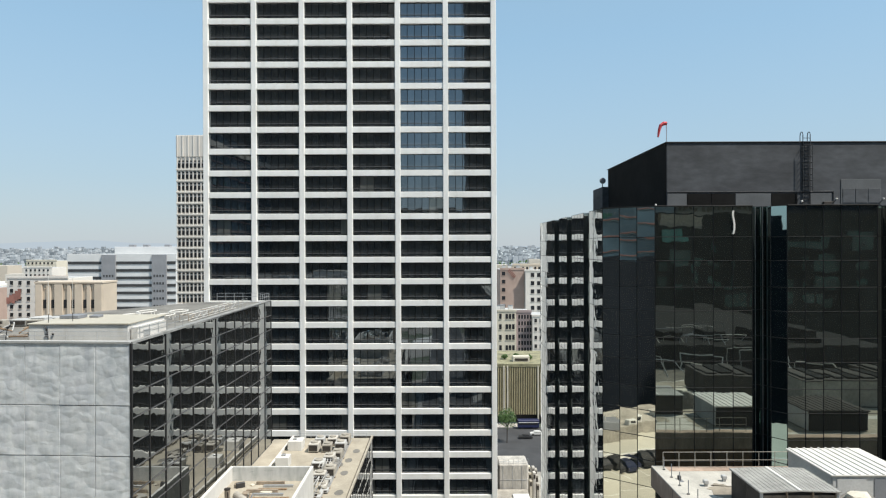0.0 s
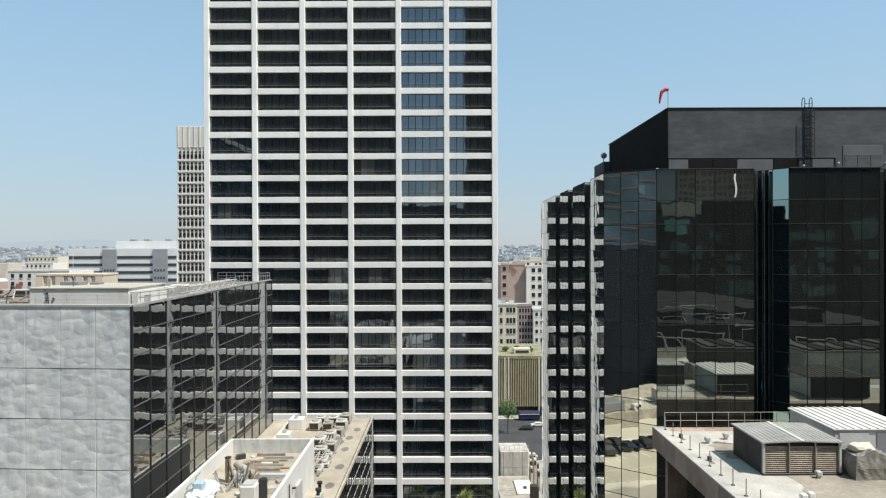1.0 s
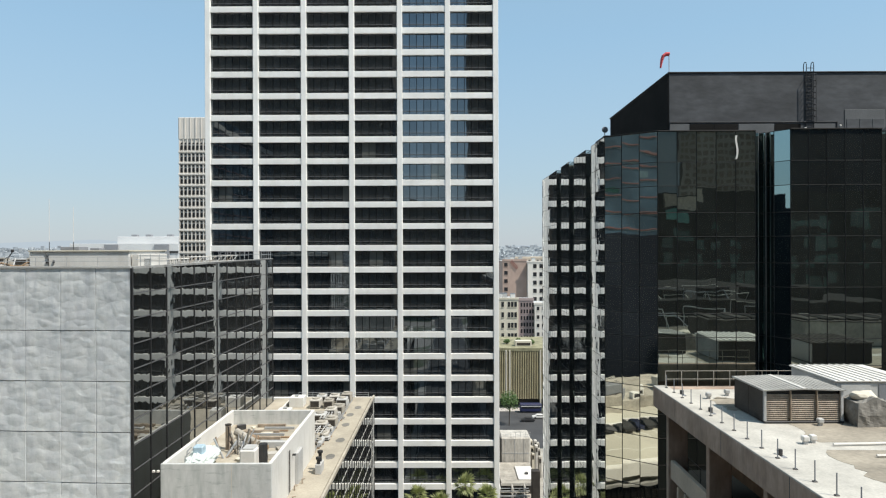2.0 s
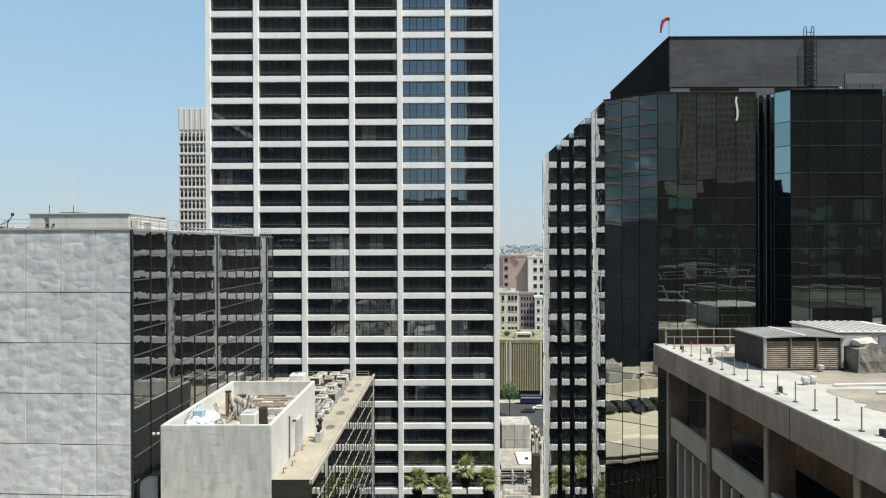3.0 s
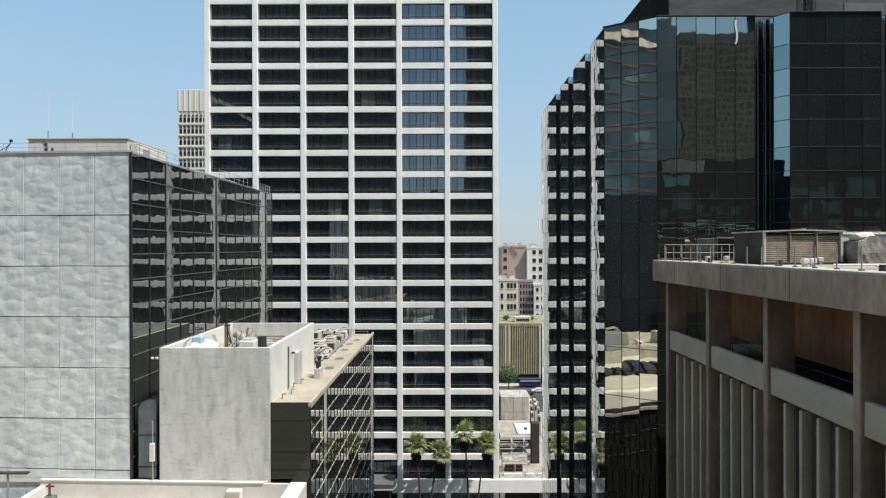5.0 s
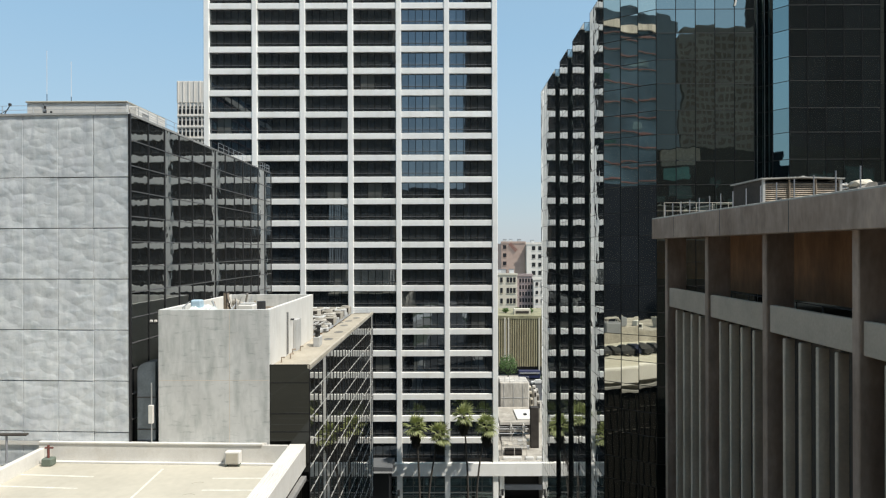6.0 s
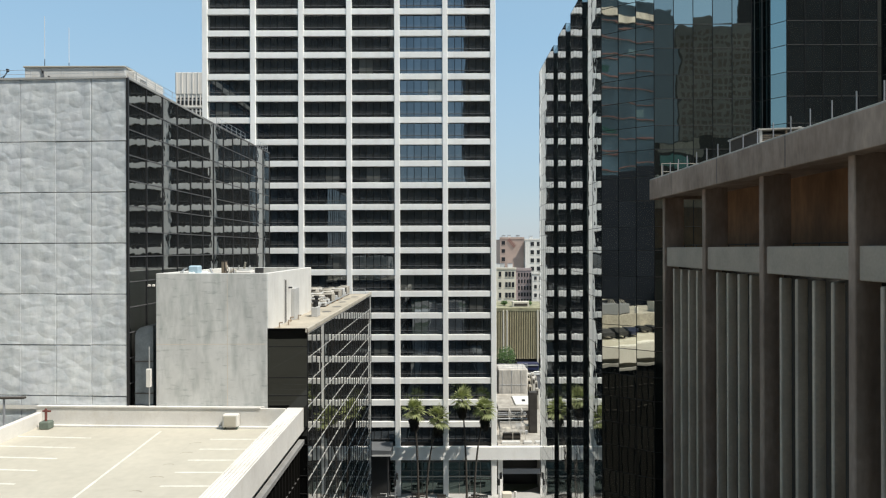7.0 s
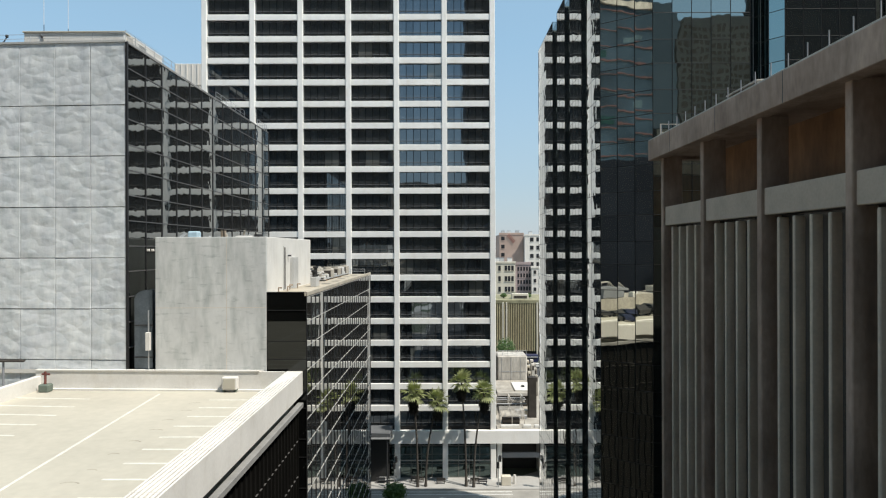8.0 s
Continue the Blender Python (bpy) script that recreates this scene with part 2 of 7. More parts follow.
METAL = surface("galvanised_metal", (0.5, 0.51, 0.52), 0.45, 0.6, 0.12)
LEDGE = surface("pale_grey_ledge", (0.25, 0.245, 0.235), 0.8, vary=0.12, scale=0.6)
DASH = surface("pale_joint_strip", (0.085, 0.08, 0.075), 0.7, vary=0.15, scale=1.0)
STEEL = surface("dark_steel", (0.06, 0.06, 0.062), 0.5, 0.5, 0.1)
ASPHALT = surface("asphalt", (0.055, 0.055, 0.057), 0.9, vary=0.18, scale=0.15, grain=10, bump=0.1)
# pale tone raised further to offset the black tower's shadow on the street
ROADWAY = surface("lifted_pale_asphalt", (0.32, 0.305, 0.275), 0.9, vary=0.15, scale=0.2, grain=8, bump=0.1)
PAVING = surface("concrete_pavement", (0.36, 0.35, 0.33), 0.9, vary=0.1, scale=0.3, bump=0.1)


def city_ground():
    m, n, l, p = nodes_of("far_city_blocks")
    geo = n.new("ShaderNodeNewGeometry")
    v = n.new("ShaderNodeTexVoronoi")
    v.inputs["Scale"].default_value = 0.03
    l.new(geo.outputs["Position"], v.inputs["Vector"])
    sep = n.new("ShaderNodeSeparateColor")
    l.new(v.outputs["Color"], sep.inputs["Color"])
    ramp = n.new("ShaderNodeValToRGB")
    e = ramp.color_ramp.elements
    e[0].position, e[0].color = 0.0, (0.07, 0.09, 0.05, 1)
    e[1].position, e[1].color = 1.0, (0.62, 0.60, 0.57, 1)
    for pos, c in ((0.35, (0.10, 0.11, 0.08)), (0.5, (0.24, 0.22, 0.20)), (0.75, (0.42, 0.39, 0.36))):
        x = e.new(pos)
        x.color = (*c, 1)
    l.new(sep.outputs["Red"], ramp.inputs["Fac"])
    l.new(ramp.outputs["Color"], p.inputs["Base Color"])
    p.inputs["Roughness"].default_value = 0.9
    return m


CITY = city_ground()
LINE = surface("white_road_paint", (0.80, 0.80, 0.76), 0.7, vary=0.12, scale=2)


# ---- shaping helpers ----
def block(bm, x0, x1, y0, y1, z0, z1):
    vs = [bm.verts.new((x, y, z)) for z in (z0, z1) for x, y in ((x0, y0), (x1, y0), (x1, y1), (x0, y1))]
    for f in ((3, 2, 1, 0), (4, 5, 6, 7), (0, 1, 5, 4), (1, 2, 6, 5), (2, 3, 7, 6), (3, 0, 4, 7)):
        bm.faces.new([vs[i] for i in f])


def bevelled(x0, x1, y0, y1, z0, z1, edge=0.03):
    bm = bmesh.new()
    block(bm, x0, x1, y0, y1, z0, z1)
    bmesh.ops.bevel(bm, geom=bm.edges[:], offset=edge, segments=1, affect="EDGES")
    return bm


def prism(bm, plan, z0, z1):
    """A closed prism over a plan that runs anticlockwise seen from above."""
    low = [bm.verts.new((x, y, z0)) for x, y in plan]
    top = [bm.verts.new((x, y, z1)) for x, y in plan]
    bm.faces.new(low[::-1])
    bm.faces.new(top)
    for i in range(len(plan)):
        j = (i + 1) % len(plan)
        bm.faces.new((low[i], low[j], top[j], top[i]))


def rod(bm, a, b, r, sides=6):
    a, b = Vector(a), Vector(b)
    q = (b - a).to_track_quat("Z", "Y")
    rings = [[bm.verts.new(e + q @ Vector((r * math.cos(k * math.tau / sides), r * math.sin(k * math.tau / sides), 0))) for k in range(sides)] for e in (a, b)]
    for k in range(sides):
        j = (k + 1) % sides
        bm.faces.new((rings[0][k], rings[0][j], rings[1][j], rings[1][k]))
    bm.faces.new(rings[0][::-1])
    bm.faces.new(rings[1])


def mesh_of(name, bm, material):
    me = bpy.data.meshes.new(name)
    bmesh.ops.recalc_face_normals(bm, faces=bm.faces[:])
    bm.to_mesh(me)
    bm.free()
    me.materials.append(material)
    return me


def part(name, bm, material, parent=None, label=""):
    ob = new(name, mesh_of(name, bm, material))
    ob.parent = parent
    return tagged(ob, label)


def piece(name, me, parent, m):
    ob = new(name, me)
    ob.parent = parent
    ob.matrix_basis = m
    return ob


def thing(name, label, category, at=(0, 0, 0), group="", kind=""):
    ob = new(name)
    ob.location = at
    return tagged(ob, label, category, group, kind)


def box_bm(x0, x1, y0, y1, z0, z1):
    bm = bmesh.new()
    block(bm, x0, x1, y0, y1, z0, z1)
    return bm


def joined(name, boxes, material, parent=None, label=""):
    bm = bmesh.new()
    for b in boxes:
        block(bm, *b)
    return part(name, bm, material, parent, label)


def wall_frame(a, b):
    """Local axes of a wall from a to b (seen from outside, left to right): x along it, y out of it, z up."""
    t = Vector((b[0] - a[0], b[1] - a[1], 0))
    length = t.length
    t.normalize()
    out = Vector((t.y, -t.x, 0))
    m = Matrix((t, out, Vector((0, 0, 1)))).transposed().to_4x4()
    m.translation = (a[0], a[1], 0)
    return m, length


def curtain_wall(parent, a, b, z0, z1, cols, rows, glass, frame_mat, tilt=0.1, mull=0.06, proud=0.06, keep=None, rng=None, transoms=None, first=None):
    """Panes with mullions over the wall from a to b; rows: heights from the top down, repeated. Panes below keep are joined."""
    m, length = wall_frame(a, b)
    w = length / cols
    levels, z, k = [], z1, 0
    if first:
        levels.append((z1 - first, z1))
        z = z1 - first
    while z - rows[k % len(rows)] > z0 - 0.01:
        levels.append((z - rows[k % len(rows)], z))
        z -= rows[k % len(rows)]
        k += 1
    if z - z0 > 0.3:
        levels.append((z0, z))
    cache, rest = {}, bmesh.new()
    for lo, hi in levels:
        h = round(hi - lo, 3)
        for c in range(cols):
            turn = pose(0, 0, 0, rng.gauss(0, tilt), 0, rng.gauss(0, tilt))
            place = m @ Matrix.Translation(((c + 0.5) * w, 0, (lo + hi) / 2)) @ turn
            if keep is None or lo >= keep:
                if h not in cache:
                    cache[h] = mesh_of("pane", box_bm(-w / 2 + 0.02, w / 2 - 0.02, -0.03, 0.0, -h / 2 + 0.02, h / 2 - 0.02), glass)
                piece("pane", cache[h], parent, place)
            else:
                vs = [rest.verts.new(place @ Vector(v)) for v in ((-w / 2, 0, -h / 2), (w / 2, 0, -h / 2), (w / 2, 0, h / 2), (-w / 2, 0, h / 2))]
                rest.faces.new(vs)
    if len(rest.faces):
        tagged(part("lower_panes", rest, glass, parent), kind="stuff")
    else:
        rest.free()
    post = mesh_of("mullion", box_bm(-mull / 2, mull / 2, 0.0, proud, z0, z1), frame_mat)
    for c in range(cols + 1):
        piece("mullion", post, parent, m @ Matrix.Translation((c * w, 0, 0)))
    bar = mesh_of("transom", box_bm(0, length, 0.0, proud * 0.8, -mull / 2, mull / 2), transoms or frame_mat)
    for lo, hi in levels:
        piece("transom", bar, parent, m @ Matrix.Translation((0, 0, hi)))


# ---- ground ----
ground = tagged(part("ground", box_bm(-2600, 2600, -2200, 4400, -1.0, -0.04), CITY), "grey asphalt city ground reaching the horizon", "ground", kind="structure")

# ---- white tower ----
TY, BAY, FLOOR, TZ = 114.0, 8.33, 3.7725, 103.07   # front, bay, storey, centre of the highest spandrel in view
TX = [-41.12 + BAY * k for k in range(7)]
tower = thing("office_tower", "tall white gridded office tower with dark bronze glass", "building", (TX[3], TY, 0))


def local(ob, m=None):
    return Matrix.Translation(-ob.location) @ (m or Matrix.Identity(4))


def white_tower():
    inv = local(tower)
    top = TZ + FLOOR * 6 + 1.5
    bm = box_bm(TX[0], TX[6], TY + 0.75, TY + 38, 6.4, top)
    part("core", bm, CORE, tower).matrix_basis = inv
    part("lobby_core", box_bm(TX[0], TX[6], TY + 5, TY + 37, 0.2, 6.4), CORE, tower).matrix_basis = inv
    for x in TX:
        part("column", bevelled(x - 0.46, x + 0.46, TY, TY + 0.9, 0.0, top + 1, 0.05), WHITE, tower).matrix_basis = inv
    inner = BAY - 0.92
    sp = mesh_of("spandrel", bevelled(-inner / 2, inner / 2, 0.12, 0.8, -0.5, 0.5, 0.03), WHITE)
    h = FLOOR - 1.0
    n = 6
    # one welded frame: a grid with the panes left open
    xs = [-inner / 2]
    for k in range(n + 1):
        x = -inner / 2 + inner * k / n
        xs += [max(-inner / 2, x - 0.045), min(inner / 2, x + 0.045)]
    xs = sorted(set(round(x, 4) for x in xs))
    zs = [0.0, 0.08, h - 0.08, h]
    bm = bmesh.new()
    grid = [[[bm.verts.new((x, y, z)) for z in zs] for x in xs] for y in (0.55, 0.68)]
    for i in range(len(xs) - 1):
        for j in range(3):
            if i % 2 == 0 or j != 1:
                for lay in (0, 1):
                    g = grid[lay]
                    bm.faces.new((g[i][j], g[i + 1][j], g[i + 1][j + 1], g[i][j + 1]))
    for i in range(0, len(xs) - 1, 2):
        for e in (i, i + 1):
            bm.faces.new((grid[0][e][1], grid[1][e][1], grid[1][e][2], grid[0][e][2]))
    for i in range(1, len(xs) - 1, 2):
        for j in (1, 2):
            bm.faces.new((grid[0][i][j], grid[0][i + 1][j], grid[1][i + 1][j], grid[1][i][j]))
    rail = mesh_of("window_rail", box_bm(-inner / 2 + 0.02, inner / 2 - 0.02, 0.54, 0.6, 0.60, 0.68), MID_FRAME)
    block(bm, -inner / 2, inner / 2, 0.56, 0.67, h - 0.08, h)
    fr = mesh_of("window_frame", bm, MULL)
    w = inner / n
    pn = mesh_of("pane", box_bm(-w / 2, w / 2, 0.0, 0.02, 0, h), TOWER_GLASS)
    blind = mesh_of("pane", box_bm(-w / 2, w / 2, 0.0, 0.02, 0, h), BLIND_GLASS)
    rng = random.Random(4)
    for r in range(-6, 25):
        z = TZ - FLOOR * r
        for k in range(6):
            xc = (TX[k] + TX[k + 1]) / 2
            piece("spandrel", sp, tower, inv @ Matrix.Translation((xc, TY, z)))
            win = piece("window", fr, tower, inv @ Matrix.Translation((xc, TY, z - FLOOR + 0.5)))
            piece("window_rail", rail, win, Matrix.Identity(4))
            if r >= 0:
                shut = rng.randrange(n) if r >= 7 and rng.random() < 0.22 else -9
                for c in range(n):
                    piece("pane", blind if shut <= c <= shut + 1 else pn, win, Matrix.Translation((-inner / 2 + w * (c + 0.5), 0.64, 0)) @ pose(0, 0, 0, rng.gauss(0, 0.06), 0, rng.gauss(0, 0.06)))
            else:
                piece("pane", mesh_of("pane", box_bm(-inner / 2, inner / 2, 0.64, 0.66, 0, h), TOWER_GLASS), win, Matrix.Identity(4))
    # base band over the lobby
    part("base_band", bevelled(TX[0] - 0.46, 30, TY - 0.35, TY + 0.5, 6.45, 8.7, 0.04), WHITE, tower).matrix_basis = inv
    for k in range(6):
        xc = (TX[k] + TX[k + 1]) / 2
        lob = mesh_of("lobby_glass", box_bm(-inner / 2, inner / 2, 1.2, 1.25, 0.15, 6.4), LOBBY)
        piece("lobby_glass", lob, tower, inv @ Matrix.Translation((xc, TY, 0)))
        bm = bmesh.new()
        for q in range(5):
            x = -inner / 2 + inner * q / 4
            block(bm, x - 0.05, x + 0.05, 1.05, 1.2, 0.15, 6.4)
        for zz in (0.2, 2.6, 4.2, 5.7):
            block(bm, -inner / 2, inner / 2, 1.06, 1.2, zz - 0.05, zz + 0.05)
        bar = mesh_of("lobby_rail", bevelled(-inner / 2, inner / 2, 0.98, 1.05, 3.05, 3.3, 0.02), GREY_TRIM)
        piece("lobby_rail", bar, tower, inv @ Matrix.Translation((xc, TY, 0)))
        piece("lobby_frame", mesh_of("lobby_frame", bm, LOBBY_BAR), tower, inv @ Matrix.Translation((xc, TY, 0)))


white_tower()

# ---- panel-clad office block with a smoked glass side ----
LB = (-24.4, 51.2)
LBZ = 56.3
office = thing("office_block", "grey concrete panelled office block with smoked glass side", "building", (LB[0], LB[1], 0))


def office_block():
    inv = local(office)
    back_y, left = 91.5, -56.0
    skew = 0.06
    fy = lambda x: LB[1] + (LB[0] - x) * skew
    bm = bmesh.new()
    prism(bm, [(left, fy(left) + 0.2), (LB[0] - 0.15, LB[1] + 0.2), (LB[0] + 0.14, back_y), (-34.5, back_y), (-46, 70), (left, 64)], 0, LBZ - 0.3)
    part("core", bm, CORE, office).matrix_basis = inv
    bm = bmesh.new()
    prism(bm, [(left, fy(left) + 0.4), (LB[0] - 0.4, LB[1] + 0.4), (LB[0] - 0.2, back_y - 0.2), (-34.4, back_y - 0.2), (-45.8, 69.8), (left, 63.8)], LBZ - 0.3, LBZ - 0.12)
    part("roof", bm, ROOF_GREY, office, "tan gravel roof").matrix_basis = inv
    m, length = wall_frame((left, fy(left)), LB)
    w = 2.87
    rows = [4.9] + [3.97] * 14
    z = LBZ
    cache = {}
    tilt = random.Random(19)
    for h in rows:
        zt = z
        z = max(z - h, 0.05)
        for c in range(11):
            x1 = length - c * w - (0.015 if c else 0.0)
            key = (round(zt - z, 2), c == 0)
            if key not in cache:
                cache[key] = mesh_of("panel", bevelled(-w + 0.014, -0.014, -0.22, 0.0, 0.028, zt - z - 0.028, 0.02), PANEL)
            lean = Matrix.Translation((0, 0, zt - z)) @ pose(0, 0, 0, tilt.uniform(0.0, 0.45), 0, tilt.gauss(0, 0.12)) @ Matrix.Translation((0, 0, z - zt))
            piece("panel", cache[key], office, inv @ m @ Matrix.Translation((x1, 0, z)) @ lean)
        if z < 0.1:
            break
    rng = random.Random(7)
    curtain_wall(office_glass, (LB[0], LB[1] + 0.15), (LB[0] + 0.39, back_y), 0.0, LBZ, 13, [1.985], SIDE_GLASS, FRAME, 0.07, 0.08, 0.07, 16.6, rng, transoms=MID_FRAME)
    part("corner_post", bevelled(LB[0] - 0.06, LB[0] + 0.12, LB[1] - 0.05, LB[1] + 0.14, 0, LBZ, 0.02), FRAME, office).matrix_basis = inv


office_glass = new("glass_side")
office_glass.parent = office
office_glass.matrix_basis = local(office)
tagged(office_glass, "smoked mirror glass curtain wall")
office_block()

# ---- low glass block with a concrete penthouse ----
low = thing("low_glass_block", "low dark glass block with tan roof", "building", (-10.6, 51.1, 0))


def low_block():
    inv = local(low)
    A, B = (-10.42, 51.1), (-10.2, 93.9)
    bm = bmesh.new()
    prism(bm, [(-21.8, 51.3), (-10.57, 51.3), (-10.42, 93.5), (-21.8, 93.5)], 0, 36.5)
    part("core", bm, CORE, low).matrix_basis = inv
    bm = bmesh.new()
    prism(bm, [(-21.8, 51.4), (-10.7, 51.4), (-10.55, 93.4), (-21.8, 93.4)], 36.5, 36.62)
    part("roof", bm, ROOF_TAN, low, "tan gravel roof").matrix_basis = inv
    bm = bmesh.new()
    prism(bm, [(-10.56, 51.05), (-10.34, 51.05), (-10.12, 94.0), (-10.34, 94.0)], 36.5, 36.8)
    part("coping", bm, CREAM_METAL, low, "pale tan metal coping").matrix_basis = inv
    part("side_kerb", bevelled(-21.5, -21.25, 69.6, 93.4, 36.62, 37.0, 0.03), DECK_WHITE, low, "pale roof kerb").matrix_basis = inv
    part("side_walkway", box_bm(-24.15, -21.8, 68.0, 93.4, 36.1, 36.45), ROOF_TAN, low).matrix_basis = inv
    g = new("glass_side")
    g.parent = low
    g.matrix_basis = inv
    rng = random.Random(8)
    curtain_wall(g, A, B, 0.0, 36.4, 24, [1.9], LOW_GLASS, FRAME, 0.1, 0.05, 0.05, 13.0, rng, transoms=GREY_TRIM)
    g = new("glass_front")
    g.parent = low
    g.matrix_basis = inv
    curtain_wall(g, (-13.5, 51.1), A, 0.0, 36.8, 1, [1.4, 2.4], DARK_FRONT, MULL, 0.05, 0.06, 0.05, 20.0, rng)


low_block()
penthouse = thing("concrete_penthouse", "pale concrete rooftop plant enclosure with open top", "penthouse", (-22.2, 51.0, 0))


def plant_enclosure():
    inv = local(penthouse)
    x0, x1, y0, y1, zt = -22.1, -13.5, 51.0, 68.0, 41.1
    part("front_wall", bevelled(x0, x1 - 0.004, y0, y0 + 0.3, 20, zt, 0.03), CONCRETE, penthouse).matrix_basis = inv
    part("side_wall", bevelled(x1 - 0.3, x1, y0 + 0.3, y1, 36.5, zt, 0.03), PENT_WHITE, penthouse, "whitewashed side wall").matrix_basis = inv
    part("side_wall", bevelled(x0, x0 + 0.3, y0 + 0.3, y1, 20, zt, 0.03), PENT_WHITE, penthouse, "whitewashed side wall").matrix_basis = inv
    for zz in (35.6,):
        part("form_joint", box_bm(x0 + 0.04, x1 - 0.04, y0 - 0.003, y0 + 0.05, zz, zz + 0.035), GREY_CONCRETE, penthouse).matrix_basis = inv
    for xx in (-16.6,):
        part("form_joint", box_bm(xx, xx + 0.03, y0 - 0.004, y0 + 0.05, 22, zt - 0.1), GREY_CONCRETE, penthouse).matrix_basis = inv
    part("back_wall", bevelled(x0 + 0.3, x1 - 0.3, y1 - 0.3, y1, 36.5, zt, 0.03), CONCRETE, penthouse).matrix_basis = inv
    part("floor_slab", box_bm(x0 + 0.3, x1 - 0.3, y0 + 0.3, y1 - 0.3, 39.4, 39.65), ROOF_TAN, penthouse).matrix_basis = inv


plant_enclosure()

# ---- parking deck ----
deck = thing("parking_deck", "cream coated rooftop parking deck with white parapets", "parking deck", (-21, 28, 0))
DX0, DX1, DY0, DY1, DZ = -31.5, -10.7, 2.0, 50.65, 29.3


def skew_y(x):
    """The back edge of the deck is not square to its side."""
    return DY1 + (DX1 - x) * 0.045


def parking_deck():
    inv = local(deck)
    part("slab", box_bm(DX0 + 0.3, DX1 - 0.7, DY0, DY1 + 0.35, 27.9, DZ), DECK, deck).matrix_basis = inv
    part("side_parapet", bevelled(DX1 - 1.25, DX1, DY0, 51.0, 28.9, 30.7, 0.03), DECK_WHITE, deck).matrix_basis = inv
    for name, y0, y1, z0, z1 in (("back_parapet", -0.35, -0.1, DZ - 0.4, 30.75), ("parapet_cap", -0.42, -0.05, 30.75, 30.85), ("back_kerb", -0.7, -0.352, DZ - 0.1, DZ + 0.12)):
        bm = bmesh.new()
        xa, xb = (DX0 if name != "back_kerb" else DX0 + 0.45), (DX1 - 1.26 if name != "parapet_cap" else DX1 - 3.2)
        prism(bm, [(xa, skew_y(xa) + y0), (xb, skew_y(xb) + y0), (xb, skew_y(xb) + y1), (xa, skew_y(xa) + y1)], z0, z1)
        part(name, bm, DECK_WHITE, deck).matrix_basis = inv
    part("side_parapet", bevelled(DX0, DX0 + 0.4, DY0, DY1 + 0.9, DZ - 0.4, 30.35, 0.03), DECK_WHITE, deck).matrix_basis = inv
    part("core", box_bm(DX0 + 0.3, DX1 - 0.35, DY0, DY1 - 0.1, 0, 27.9), RIB, deck).matrix_basis = inv
    bm = bmesh.new()
    xa, xb = -38.0, -22.25
    prism(bm, [(xa, skew_y(xa) - 0.04), (xb, skew_y(xb) - 0.04), (xb, 51.04), (xa, 51.9)], 30.5, 30.82)
    part("rear_ledge", bm, DECK_WHITE, deck, "broad white ledge behind the parapet").matrix_basis = inv
    bm = bmesh.new()
    prism(bm, [(-22.2, skew_y(-22.2) - 0.04), (DX1 - 3.0, skew_y(DX1 - 3.0) - 0.04), (DX1 - 3.0, 50.97), (-22.2, 50.97)], 30.5, 30.81)
    part("rear_ledge", bm, DECK_WHITE, deck, "broad white ledge behind the parapet").matrix_basis = inv
    part("ledge", bevelled(DX1 - 0.3, DX1 + 0.12, DY0, DY1, 28.0, 28.35, 0.02), LEDGE, deck, "pale grey ledge").matrix_basis = inv


parking_deck()

# ---- brown concrete building ----
brown = thing("concrete_office", "brown grey concrete office with deep vertical fins", "building", (15.2, 47.3, 0))
BX, BY1, BZ = 14.95, 47.4, 47.82


def concrete_office():
    inv = local(brown)
    y0, right = -42.0, 60.0
    part("core", box_bm(16.6, right, y0, BY1 - 0.3, 0, 41.7), CORE, brown).matrix_basis = inv
    part("roof_slab", box_bm(BX + 0.02, right, y0, BY1 - 0.02, 46.9, BZ - 0.05), ROOF_WHITE, brown).matrix_basis = inv
    part("fascia", bevelled(BX, BX + 0.9, y0, BY1, 46.4, BZ, 0.03), BROWN_CONCRETE, brown).matrix_basis = inv
    part("fascia", bevelled(BX + 0.9, right, BY1 - 0.9, BY1, 46.4, BZ - 0.004, 0.03), BROWN_CONCRETE, brown).matrix_basis = inv
    part("soffit", box_bm(BX + 0.9, right, y0, BY1 - 0.9, 46.6, 46.9), BROWN_CONCRETE, brown).matrix_basis = inv
    part("recessed_wall", box_bm(18.6, right, y0, BY1 - 3.0, 43.0, 46.6), BROWN_WALL, brown, "rust brown recessed wall").matrix_basis = inv
    part("terrace_floor", box_bm(15.9, right, y0, BY1 - 0.4, 41.7, 41.9), CORE, brown).matrix_basis = inv
    col = mesh_of("column", bevelled(0, 1.35, -0.45, 0.0, 0, 46.5, 0.04), BROWN_CONCRETE)
    fin = mesh_of("fin", bevelled(-0.1, 0.4, -0.2, 0.0, 0, 41.55, 0.04), GREY_CONCRETE)
    band = mesh_of("spandrel", bevelled(0, 0.3, -7.035 + 0.01, -0.46, 41.7, 43.0, 0.03), BAND)
    glass = mesh_of("glass_strip", box_bm(0, 0.05, -7.035, -0.45, 0, 41.7), BROWN_GLASS)
    for k in range(12):
        y = 46.33 - 7.035 * k
        piece("column", col, brown, inv @ Matrix.Translation((15.52, y, 0)))
        piece("spandrel", band, brown, inv @ Matrix.Translation((15.66, y, 0)))
        piece("glass_strip", glass, brown, inv @ Matrix.Translation((16.5, y, 0)))
        for q in range(1, 5):
            piece("fin", fin, brown, inv @ Matrix.Translation((15.8, y - 0.2 - 1.35 * q, 0)))


concrete_office()

# ---- black mirror tower ----
black = thing("black_glass_tower", "black mirror glass office tower with chamfered bays", "building", (17, 51.7, 0))
KZ = 66.86


